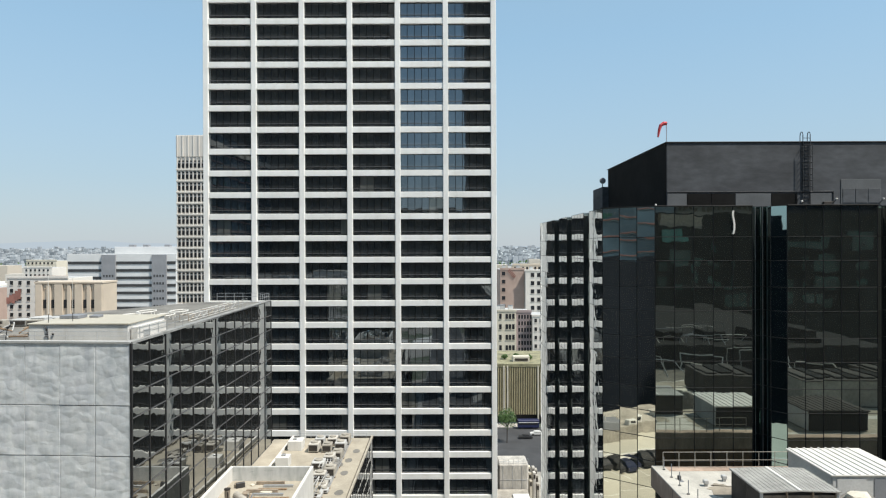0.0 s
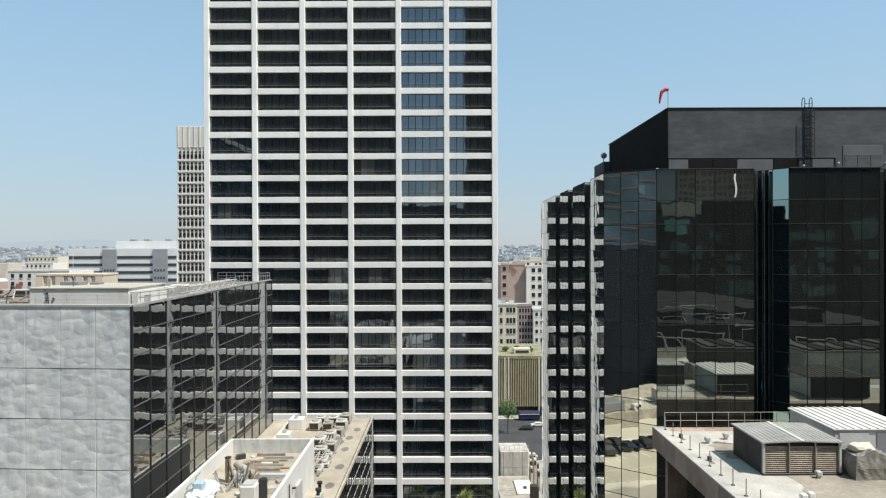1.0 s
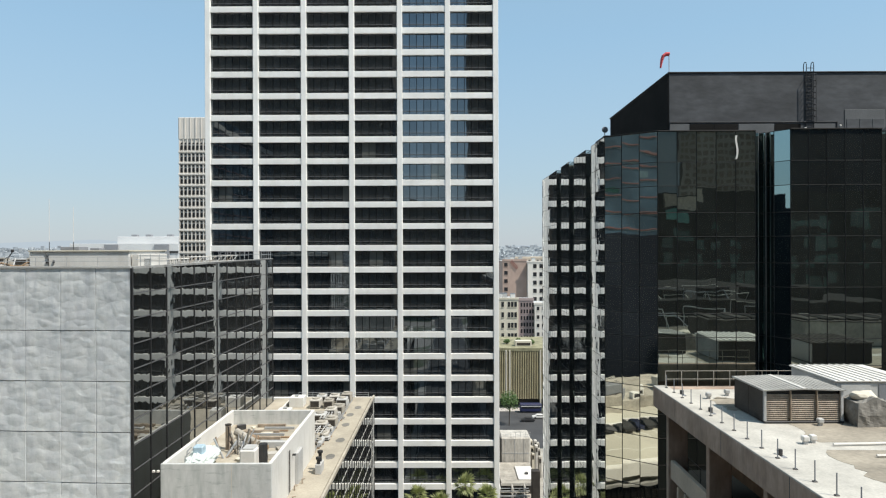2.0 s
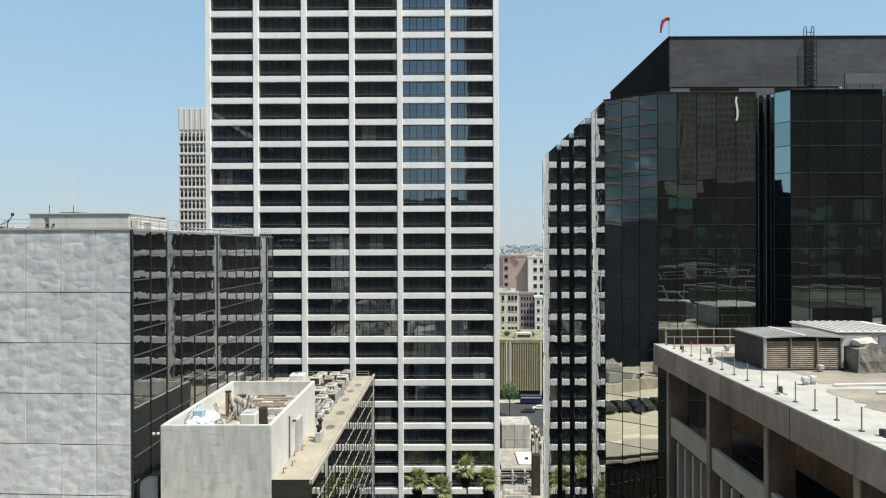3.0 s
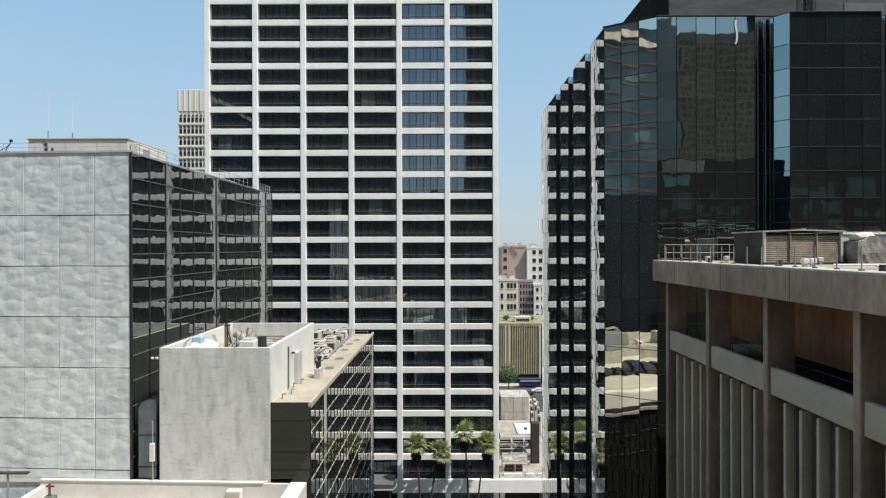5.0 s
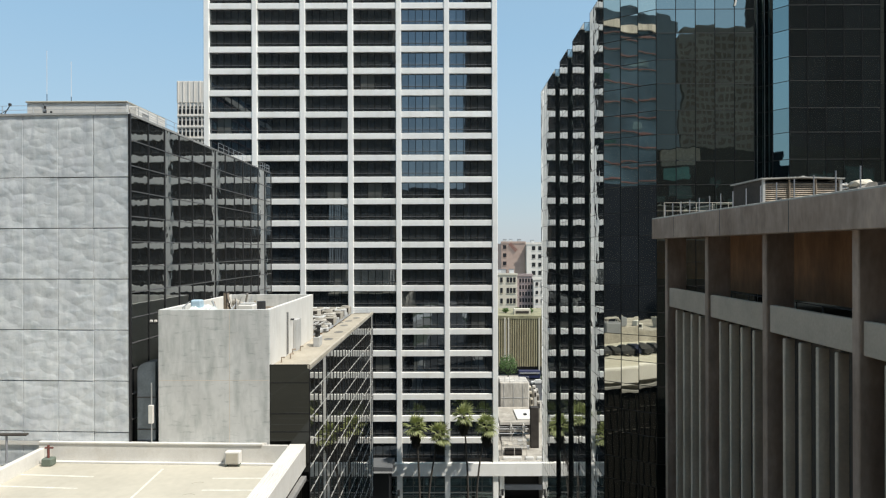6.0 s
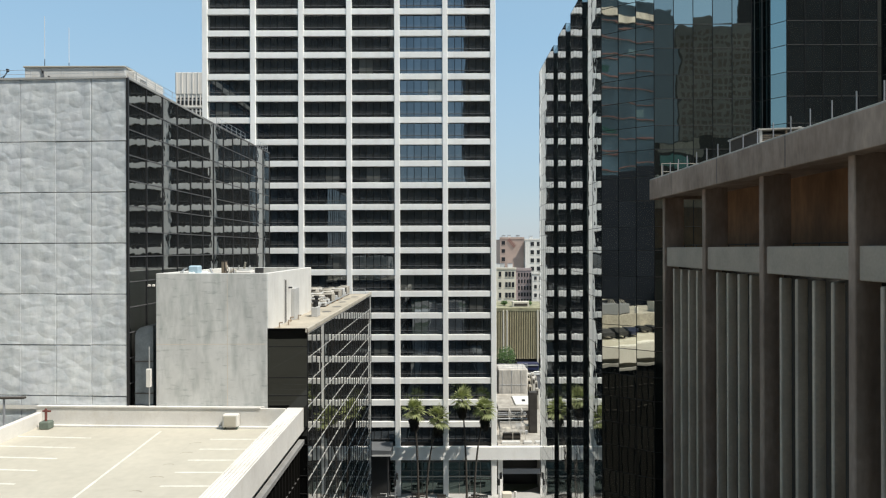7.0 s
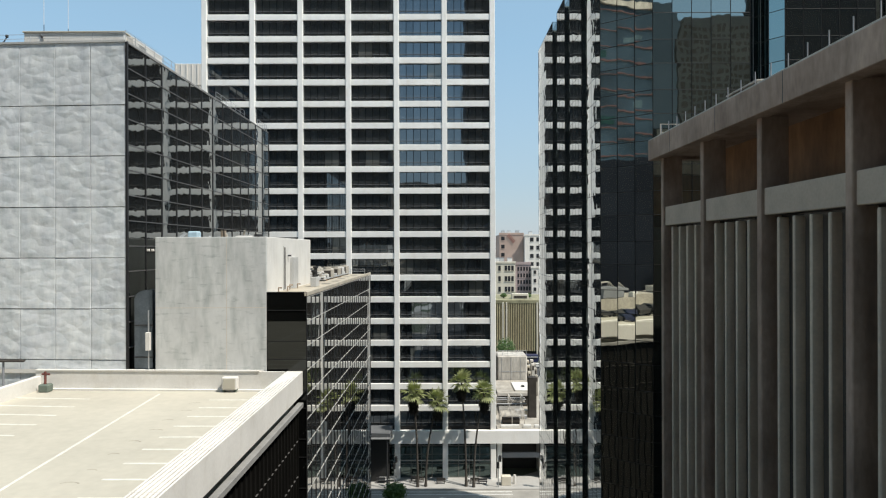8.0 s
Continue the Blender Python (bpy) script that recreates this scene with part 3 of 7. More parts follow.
def black_tower():
    inv = local(black)
    outer, inner = 13.18, 13.71
    plan = [(outer, 89.0), (outer, 77.6), (inner, 77.6), (inner, 74.6), (outer, 74.6), (outer, 69.9), (inner, 69.9), (inner, 67.2), (outer, 67.2), (outer, 61.6),
            (inner, 61.6), (inner, 59.2), (outer, 59.2), (outer, 54.3), (16.69, 51.7), (24.34, 51.7), (24.5, 53.2), (25.0, 52.6), (25.05, 53.2), (25.5, 52.4), (25.55, 52.9),
            (25.9, 51.9), (26.67, 50.9), (33.68, 50.9), (33.85, 52.5), (34.5, 51.6), (34.55, 52.3), (35.2, 51.4), (36.2, 50.5), (38, 50.5), (38, 89)]
    bm = bmesh.new()
    prism(bm, [(x + (0.1 if x < 14 else 0.05), y + 0.1) for x, y in plan], 0, KZ - 0.15)
    part("core", bm, CORE, black).matrix_basis = inv
    rng = random.Random(9)
    cols = [7, 1, 1, 1, 3, 1, 1, 1, 4, 1, 1, 1, 3, 3, 5] + [1] * 7 + [5] + [1] * 5 + [1]
    for k, c in enumerate(cols):
        g = new("glass_facet")
        g.parent = black
        g.matrix_basis = inv
        keep = {0: 20.0, 4: 20.0, 8: 20.0, 12: 15.0, 13: 12.0, 14: 30.0, 21: 20.0, 22: 36.0}.get(k, 50.0)
        side = k < 13
        curtain_wall(g, plan[k], plan[k + 1], 0, KZ, c, [1.87, 2.09], SIDE_BLACK if side else BRIGHT_GLASS if k == 13 else SKY_TINT_GLASS if 16 <= k <= 21 else BLACK_GLASS, PLEAT if 15 <= k <= 20 else MULL if k < 14 else GLAZING_BAR, 0.09 if side else 0.16 if k == 13 else 0.1,
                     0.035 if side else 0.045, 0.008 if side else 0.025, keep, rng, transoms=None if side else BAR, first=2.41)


black_tower()
plant = thing("rooftop_plant_room", "charcoal stucco plant room on the black tower", "plant room", (19, 55.8, KZ))
part("wall", bevelled(0, 18.9, 0, 19.8, 0, 5.64, 0.04), CHARCOAL, plant)
# thin black sheet added to darken the side turned from the sun
part("dark_side_sheet", bevelled(-0.06, -0.004, 0.03, 19.3, 0, 5.6, 0.01), TAR, plant, "black sheet darkening the side wall")
part("side_step", bevelled(-0.75, -0.01, 19.4, 24, 0, 3.7, 0.04), CHARCOAL, plant)
part("side_step", bevelled(0, 6, 19.81, 24, 0, 3.7, 0.04), CHARCOAL, plant)

# ---- smaller materials ----
DUSTY = surface("dusty_pale_sheeting", (0.52, 0.49, 0.44), 0.8, vary=0.2, scale=0.5, grain=3, stretch=(1.5, 1.5, 0.4))
TANGREY = surface("dusty_tan_grey", (0.40, 0.37, 0.32), 0.85, vary=0.2, scale=0.5, grain=3)
PIPEWHITE = surface("dusty_white_steel", (0.55, 0.52, 0.47), 0.7, vary=0.15, scale=0.8)
RUST = surface("rusty_louvre_metal", (0.36, 0.29, 0.22), 0.7, 0.1, 0.2, 1.5)
DARK_PANEL = surface("dark_sheet_metal", (0.055, 0.048, 0.042), 0.7, 0.0, 0.2, 0.9, spec=0.25)
TARP = surface("grey_canvas_tarp", (0.24, 0.225, 0.20), 0.85, vary=0.2, scale=1.2, grain=6, bump=0.5)
TAN_PATCH = surface("tan_roof_coating", (0.34, 0.30, 0.24), 0.95, vary=0.2, scale=0.35, grain=4, bump=0.15)
DARK_GRAVEL = surface("dark_roof_gravel", (0.15, 0.135, 0.11), 0.95, vary=0.25, scale=0.35, grain=4, bump=0.2)
PINK = surface("pinkish_brick_plaster", (0.42, 0.31, 0.26), 0.9, vary=0.1, scale=0.1)
CREAM = surface("cream_plaster", (0.62, 0.57, 0.47), 0.9, vary=0.07, scale=0.1)
BEIGE = surface("beige_stone", (0.56, 0.475, 0.38), 0.9, vary=0.07, scale=0.1)
YELLOW = surface("yellow_ochre_slats", (0.55, 0.48, 0.30), 0.8, vary=0.08, scale=0.3)
DARK_GAP = surface("dark_window_gap", (0.022, 0.023, 0.026), 0.6, vary=0.1, spec=0.2)
MID_GREY = surface("mid_grey_cladding", (0.22, 0.23, 0.25), 0.7, vary=0.08, scale=0.2)
GREY_LIGHT = surface("light_grey_plaster", (0.48, 0.48, 0.47), 0.8, vary=0.12, scale=0.3)
NAVY = surface("navy_car_paint", (0.02, 0.025, 0.05), 0.3, vary=0.1)
RED = surface("red_windsock_cloth", (0.68, 0.09, 0.10), 0.8, vary=0.1)
BLUE = surface("blue_paint", (0.022, 0.028, 0.08), 0.4, vary=0.1)


def leaf_material(name, colour, glow):
    """Thin leaves that let some light through."""
    m = surface(name, colour, 0.55, vary=0.3, scale=1.5, bump=0)
    n, l = m.node_tree.nodes, m.node_tree.links
    tr = n.new("ShaderNodeBsdfTranslucent")
    tr.inputs["Color"].default_value = (*glow, 1)
    mx = n.new("ShaderNodeMixShader")
    mx.inputs["Fac"].default_value = 0.3
    l.new(n["Principled BSDF"].outputs["BSDF"], mx.inputs[1])
    l.new(tr.outputs["BSDF"], mx.inputs[2])
    l.new(mx.outputs["Shader"], n["Material Output"].inputs["Surface"])
    return m


LEAF = leaf_material("palm_leaf", (0.36, 0.39, 0.18), (0.30, 0.36, 0.10))
DEAD = surface("dead_palm_skirt", (0.035, 0.03, 0.022), 0.9, vary=0.25, scale=3)
# bark colour darkened for trunks that stand in shadow
BARK = surface("palm_trunk_bark", (0.065, 0.055, 0.045), 0.95, vary=0.2, scale=3, bump=0.4)
GREEN = leaf_material("tree_foliage", (0.095, 0.17, 0.045), (0.11, 0.22, 0.03))
WOOD = surface("weathered_timber", (0.30, 0.20, 0.12), 0.9, vary=0.25, scale=2)
RUBBER = surface("black_rubber", (0.02, 0.02, 0.02), 0.8, vary=0.1)


def bars(bm, points, r, sides=6):
    """One bent tube along the points."""
    pts = [Vector(p) for p in points]
    rings = []
    up = Vector((0.13, 0.29, 0.95))
    for i, c in enumerate(pts):
        d = ((pts[min(i + 1, len(pts) - 1)] - c).normalized() + (c - pts[max(i - 1, 0)]).normalized()).normalized()
        u = d.cross(up)
        u = u.normalized() if u.length > 0.1 else d.orthogonal().normalized()
        v = d.cross(u)
        rings.append([bm.verts.new(c + (u * math.cos(k * math.tau / sides) + v * math.sin(k * math.tau / sides)) * r) for k in range(sides)])
    for p, q in zip(rings, rings[1:]):
        for k in range(sides):
            j = (k + 1) % sides
            bm.faces.new((p[k], p[j], q[j], q[k]))
    bm.faces.new(rings[0][::-1])
    bm.faces.new(rings[-1])


def railing(name, label, a, b, height=1.0, step=1.6, r=0.025, rails=(0.55, 1.0), mat=None):
    """A straight rail on posts from a to b."""
    a, b = Vector(a), Vector(b)
    t = thing(name, label, "railing", a)
    d = b - a
    n = max(1, round(d.length / step))
    post = bmesh.new()
    rod(post, (0, 0, 0), (0, 0, height), r)
    pm = mesh_of("post", post, mat or METAL)
    for k in range(n + 1):
        piece("post", pm, t, Matrix.Translation(d * k / n))
    for h in rails:
        bm = bmesh.new()
        rod(bm, (0, 0, height * h), d + Vector((0, 0, height * h)), r * 0.8)
        part("rail", bm, mat or METAL, t)
    return t


# ---- roof of the panelled office ----
def office_roof():
    z = LBZ - 0.12
    # coping along the glass edge and the front
    bm = bmesh.new()
    prism(bm, [(LB[0] - 0.55, LB[1] + 0.1), (LB[0] + 0.1, LB[1] + 0.1), (LB[0] + 0.38, 91.8), (LB[0] - 0.3, 91.8)], LBZ - 0.08, LBZ + 0.1)
    part("coping", bm, EDGE_GREY, office, "weathered grey metal coping").matrix_basis = local(office)
    bm = bmesh.new()
    prism(bm, [(-56, 51.2 + 31.6 * 0.06 - 0.08), (LB[0] - 0.02, LB[1] - 0.08), (LB[0] - 0.02, LB[1] + 0.45), (-56, 51.65 + 31.6 * 0.06)], LBZ - 0.02, LBZ + 0.14)
    part("coping", bm, GREY_LIGHT, office, "pale metal coping").matrix_basis = local(office)
    hut = thing("roof_hut", "low pale grey rooftop hut with cream roof", "rooftop hut", (-33.4, 52.6, z))
    part("wall", bevelled(0, 8.0, 0.3, 7.2, 0, 1.38, 0.03), PENT_WHITE, hut)
    part("roof", bevelled(-0.08, 8.1, 0.2, 7.3, 1.38, 1.5, 0.02), DECK, hut, "cream coated roof")
    part("hatch", bevelled(0.6, 2.2, 3.5, 5.0, 1.5, 1.8, 0.03), MID_GREY, hut)
    part("hatch", bevelled(2.6, 3.4, 4.5, 5.4, 1.5, 1.7, 0.03), MID_GREY, hut)
    for x, zz in ((1.4, 0.9), (1.9, 0.5), (1.35, 0.45)):
        part("conduit_box", bevelled(x, x + 0.14, 0.2, 0.3, zz, zz + 0.2, 0.01), STEEL, hut)
    bm = bmesh.new()
    bars(bm, [(1.3, 0.24, 1.3), (1.55, 0.24, 0.95), (1.6, 0.24, 0.2)], 0.03)
    part("conduit", bm, STEEL, hut)
    low_hut = thing("roof_hut", "low white louvred rooftop box", "rooftop hut", (-25.3, 53.2, z))
    part("wall", bevelled(0, 0.55, 0, 5.5, 0, 1.15, 0.03), DECK_WHITE, low_hut)
    for k in range(4):
        part("louvre", bevelled(0.55, 0.6, 1.0, 2.2, 0.3 + 0.15 * k, 0.38 + 0.15 * k, 0.005), GREY_LIGHT, low_hut)
    railing("roof_railing", "thin grey metal railing on the roof edge", (-40, 52.5, LBZ + 0.1), (-24.75, 51.6, LBZ + 0.1), 0.75, 2.6, 0.022)
    railing("roof_railing", "thin grey metal railing on the roof edge", (-24.7, 51.7, LBZ + 0.1), (-24.6, 62.0, LBZ + 0.1), 0.95, 1.7, 0.022)
    railing("roof_railing", "thin grey metal railing on the roof edge", (-24.6, 72.0, LBZ + 0.1), (-24.5, 82.0, LBZ + 0.1), 1.0, 1.7, 0.024)
    railing("roof_railing", "thin grey metal railing on the roof edge", (-24.4, 87.5, LBZ + 0.1), (-24.3, 91.6, LBZ + 0.1), 1.0, 1.0, 0.024)
    railing("roof_railing", "thin grey metal railing at the roof corner", (-31.5, 91.5, LBZ + 0.1), (-24.3, 91.5, LBZ + 0.1), 1.0, 1.2, 0.024)
    # bent white pipes
    for x, y in ((-33.8, 69.0), (-33.9, 73.2), (-30.2, 69.2), (-30.4, 73.4)):
        pipe = thing("looped_pipe", "thick white looped rooftop pipe", "pipe", (x, y, z), "white roof pipes")
        bm = bmesh.new()
        pts = [(0.85 + 0.85 * math.cos(a), 1.6 * math.sin(a), 0.5) for a in (q * math.tau / 14 for q in range(15))]
        bars(bm, pts, 0.075, 8)
        for q in (0, 4, 7, 11):
            rod(bm, (pts[q][0], pts[q][1], 0), pts[q], 0.06)
        part("pipe", bm, DECK_WHITE, pipe)
    # window-cleaning truss
    truss = thing("cleaning_rig", "rusty pale steel window cleaning truss", "rig", (-25.8, 66.5, z))
    for k in range(8):
        bm = bmesh.new()
        y = k * 1.9
        bars(bm, [(0, y, 0.1), (0.0, y, 0.75), (-0.9, y, 0.75), (-0.9, y, 0.1)], 0.035)
        bars(bm, [(0, y, 0.1), (0, y + 1.9, 0.75)], 0.03)
        bars(bm, [(-0.9, y, 0.75), (0, y + 1.9, 0.75)], 0.03)
        part("frame", bm, GREY_LIGHT if k % 3 else RUST, truss)
    for x in (0, -0.9):
        for h in (0.1, 0.75):
            bm = bmesh.new()
            rod(bm, (x, 0, h), (x, 15.2, h), 0.035)
            part("chord", bm, DECK_WHITE, truss)
    rng = random.Random(3)
    for k in range(12):
        w, d, h = rng.uniform(0.6, 1.6), rng.uniform(0.8, 1.8), rng.uniform(0.35, 0.9)
        x = rng.uniform(-44, -36.5)
        y = rng.uniform(60.5, 66)
        u = thing("roof_unit", "small pale rooftop equipment box", "roof unit", (x, y, z), "boxes on the office roof")
        part("casing", bevelled(0, w, 0, d, 0.1, h, 0.04), (GREY_LIGHT, TANGREY, GREY_LIGHT)[k % 3], u)
        part("curb", bevelled(0.1, w - 0.1, 0.1, d - 0.1, 0, 0.1, 0.01), STEEL, u)
        part("grille", bevelled(0.15, w - 0.15, -0.03, 0.0, 0.2, h - 0.12, 0.005), DARK_PANEL, u)
    for x, y, h in ((-32.1, 53.4, 4.2), (-30.7, 54.4, 3.6)):
        ant = thing("whip_antenna", "thin white whip antenna on a dark base", "antenna", (x, y, LBZ + 1.38))
        bm = bmesh.new()
        rod(bm, (0, 0, 0), (0, 0, 0.7), 0.03)
        part("base", bm, STEEL, ant)
        bm = bmesh.new()
        rod(bm, (0, 0, 0.7), (0, 0, h), 0.018)
        part("whip", bm, DECK_WHITE, ant)
    rng = random.Random(8)
    for k in range(16):
        x, y = rng.uniform(-41, -34.2), rng.uniform(53.6, 62)
        j = thing("roof_scrap", "rusty and pale pipe pieces on the roof", "pipe", (x, y, z), "loose pipes on the office roof")
        bm = bmesh.new()
        bars(bm, [(0, 0, 0.08), (rng.uniform(0.3, 1.4), rng.uniform(-0.8, 0.8), rng.uniform(0.08, 0.9)), (rng.uniform(0.8, 2.2), rng.uniform(-0.6, 1.2), 0.1)], rng.uniform(0.05, 0.11))
        part("pipe", bm, (RUST, PIPEWHITE, GREY_LIGHT, WOOD)[k % 4], j)
    armt = thing("camera_arm", "small dark camera arm on the roof edge", "security camera", (-36.0, 54.0, z))
    bm = bmesh.new()
    bars(bm, [(0, 0, 0), (0.1, 0, 0.8), (0.5, 0, 1.4)], 0.04)
    bars(bm, [(-0.5, 0, 0.6), (0.35, 0, 1.1)], 0.03)
    part("arm", bm, STEEL, armt)
    part("head", bevelled(0.4, 0.6, -0.1, 0.1, 1.35, 1.6, 0.04), STEEL, armt)


office_roof()


# ---- slot between office and penthouse ----
def slot():
    duct = thing("curved_duct", "curved blue grey sheet metal duct", "duct", (-23.9, 51.4, 0))
    bm = bmesh.new()
    prof = [(0, 0), (0, 36.3)] + [(0.9 - 0.9 * math.cos(a), 36.3 + 0.7 * math.sin(a)) for a in (0.5, 1.0, 1.57)] + [(1.4, 37.0), (1.4, 0)]
    lo = [bm.verts.new((x, 0, z)) for x, z in prof]
    hi = [bm.verts.new((x, 1.5, z)) for x, z in prof]
    bm.faces.new(lo)
    bm.faces.new(hi[::-1])
    for i in range(len(prof)):
        j = (i + 1) % len(prof)
        bm.faces.new((lo[i], lo[j], hi[j], hi[i]))
    part("casing", bm, DUCT, duct)
    for k in range(7):
        part("seam", bevelled(-0.03, 1.43, -0.05, 0.02, 2.5 * k + 19.2, 2.5 * k + 19.3, 0.01), STEEL, duct)
    pipe = thing("drain_pipe", "thin pipe with a white meter box", "pipe", (-22.6, 50.95, 30.85))
    bm = bmesh.new()
    rod(bm, (0, 0, 0), (0, 0, 4.6), 0.05)
    part("pipe", bm, METAL, pipe)
    part("box", bevelled(-0.18, 0.18, -0.2, 0.05, 1.5, 2.9, 0.03), DECK_WHITE, pipe)
    lampbar = thing("lamp_row", "row of small white floodlights on a bracket", "lamp", (-23.3, 52.2, 40.0))
    for k in range(4):
        part("lamp_head", bevelled(0.35 * k, 0.35 * k + 0.2, 0, 0.2, 0, 0.18, 0.03), DECK_WHITE, lampbar)
    part("bracket", bevelled(-0.1, 1.4, 0.05, 0.15, -0.12, 0, 0.01), STEEL, lampbar)


DUCT = surface("blue_grey_duct_metal", (0.16, 0.19, 0.22), 0.35, 0.7, 0.15, 0.8)
slot()


# ---- low block roof and penthouse contents ----
def hvac(x, y, z, w, d, h, mat, label, group):
    u = thing("condenser_unit", label, "air conditioner", (x, y, z), group)
    part("casing", bevelled(0, w, 0, d, 0.12, h, 0.05), mat, u)
    part("rail", bevelled(0.05, w - 0.05, 0.1, 0.25, 0, 0.12, 0.01), STEEL, u)
    part("rail", bevelled(0.05, w - 0.05, d - 0.25, d - 0.1, 0, 0.12, 0.01), STEEL, u)
    bm = bmesh.new()
    rod(bm, (w / 2, d / 2, h), (w / 2, d / 2, h + 0.14), min(w, d) * 0.36, 14)
    part("fan_ring", bm, TANGREY, u)
    part("grille", bevelled(0.12, w - 0.12, -0.03, 0, 0.25, h - 0.15, 0.005), DARK_PANEL, u)
    return u


def low_roof():
    z = 36.62
    rng = random.Random(12)
    g = "condensers on the low roof"
    for k, (x, y) in enumerate(((-17.9, 86.6), (-16.1, 86.6), (-14.5, 87.2), (-17.6, 89.6), (-15.9, 89.7), (-14.3, 90.0), (-14.3, 83.3), (-16.1, 79.7), (-15.0, 81.6), (-15.1, 75.6), (-14.2, 77.2))):
        u = hvac(x, y, z, rng.uniform(1.25, 1.45), rng.uniform(1.5, 1.9), rng.uniform(0.95, 1.25), (PIPEWHITE, GREY_LIGHT, TANGREY)[(k * 2 + k // 3) % 3], "boxy weathered rooftop condenser with a round fan", g)
        u.rotation_euler.z = rng.uniform(-0.05, 0.05)
    for k in range(4):
        u = hvac(-14.0 + 0.35 * (k % 2), 70.6 + 1.5 * k, z, rng.uniform(0.6, 0.9), rng.uniform(0.6, 1.0), rng.uniform(0.4, 0.7), (TANGREY, GREY_LIGHT)[k % 2], "small weathered rooftop condenser with a round fan", g)
        u.rotation_euler.z = rng.uniform(-0.2, 0.2)
    for k in range(5):
        rack = thing("pipe_rack", "pale steel pipe rack on the low roof", "pipe rack", (-15.1 + 0.1 * (k % 3), 69.8 + 3.0 * k, z), "pipe racks on the low roof")
        bm = bmesh.new()
        hh = rng.uniform(0.6, 1.0)
        for q in range(3):
            bars(bm, [(0, 0.8 * q, 0), (0, 0.8 * q, hh), (1.5, 0.8 * q, hh), (1.5, 0.8 * q, 0)], 0.045)
        part("frame", bm, PIPEWHITE, rack)
        bm = bmesh.new()
        for q in range(4):
            rod(bm, (0.2 + 0.35 * q, -0.6, hh + 0.07), (0.2 + 0.35 * q + rng.uniform(-0.2, 0.2), 2.4, hh + 0.07), 0.05)
        part("pipe", bm, (METAL, GREY_LIGHT)[k % 2], rack)
    for k in range(7):
        d = thing("flat_duct", "low pale sheet metal roof duct", "duct", (-13.9 + rng.uniform(-0.3, 0.3), 70 + 3.2 * k, z))
        part("duct", bevelled(0, rng.uniform(0.35, 0.6), 0, rng.uniform(2, 3.6), 0.15, 0.5, 0.04), (GREY_LIGHT, PIPEWHITE)[k % 2], d)
        part("foot", bevelled(0.05, 0.3, 0.3, 0.5, 0, 0.15, 0.01), STEEL, d)
        part("foot", bevelled(0.05, 0.3, 1.5, 1.7, 0, 0.15, 0.01), STEEL, d)
    for k in range(5):
        pipe = thing("roof_pipe", "bundle of pale rooftop pipes on blocks", "pipe", (-13.6 + 0.18 * k, 68 + k * 1.4, z))
        bm = bmesh.new()
        bars(bm, [(0, 0, 0.2), (0, 14 + k, 0.2), (-1.2, 14 + k, 0.2), (-1.2, 15 + k, 0.6)], 0.07)
        part("pipe", bm, METAL, pipe)
        for q in range(4):
            part("block", bevelled(-0.12, 0.12, 3.5 * q, 3.5 * q + 0.2, 0, 0.14, 0.01), WOOD, pipe)
    # dark oval patches laid on the gravel
    for k, (x, y) in enumerate(((-11.7, 66.8), (-11.6, 72.5), (-11.95, 78.8), (-12.1, 83.5), (-11.6, 87.3), (-13.0, 81.8))):
        oval = thing("roof_oval", "dark round patch on the roof", "roof patch", (x, y, z + 0.004))
        bm = bmesh.new()
        pts = [((0.42 + 0.1 * rng.random()) * math.cos(q * math.tau / 14), (0.75 + 0.2 * rng.random()) * math.sin(q * math.tau / 14)) for q in range(14)]
        prism(bm, pts, 0, 0.012)
        part("mat", bm, ROOF_GREY, oval)
    for x, y, w in ((-20.8, 87.4, 1.9), (-20.7, 80.6, 1.6)):
        big = thing("roof_box", "white rooftop plant box beside the kerb", "roof unit", (x, y, z))
        part("casing", bevelled(0, w, 0, w, 0, 1.3, 0.05), PENT_WHITE, big)
        part("vent", bevelled(0.6, 1.1, 0.6, 1.1, 1.3, 1.5, 0.05), METAL, big)
    # small items by the front edge
    post = thing("roof_vent", "dark mushroom vents on a pale stand", "vent", (-12.2, 61.5, z))
    part("stand", bevelled(0, 0.55, 0, 1.6, 0, 0.9, 0.03), GREY_LIGHT, post)
    for q in range(2):
        bm = bmesh.new()
        rod(bm, (0.27, 0.35 + 0.8 * q, 0.9), (0.27, 0.35 + 0.8 * q, 1.35 + 0.35 * q), 0.16, 10)
        rod(bm, (0.27, 0.35 + 0.8 * q, 1.35 + 0.35 * q), (0.27, 0.35 + 0.8 * q, 1.55 + 0.35 * q), 0.26, 10)
        part("cowl", bm, RUBBER, post)
    for x, y in ((-13.1, 53.2), (-12.8, 55.0), (-13.2, 57.5), (-12.9, 59.2)):
        c = thing("pipe_stub", "small rusty pipe stub on the roof", "pipe", (x, y, z))
        bm = bmesh.new()
        bars(bm, [(0, 0, 0), (0, 0, 0.4), (0.25, 0.1, 0.4)], 0.07)
        part("pipe", bm, RUST, c)
    railing("roof_railing", "thin grey rail at the low roof end", (-20.8, 93.2, z), (-10.9, 93.2, z), 0.7, 1.8, 0.025)
    # side wall details of the enclosure
    inv = local(penthouse)
    part("door", box_bm(-13.5, -13.46, 56.5, 57.1, 36.7, 40.3), DARK_PANEL, penthouse, "narrow dark door slot").matrix_basis = inv
    part("door_frame", bevelled(-13.5, -13.42, 56.4, 56.5, 36.65, 40.4, 0.01), GREY_LIGHT, penthouse).matrix_basis = inv
    bm = bmesh.new()
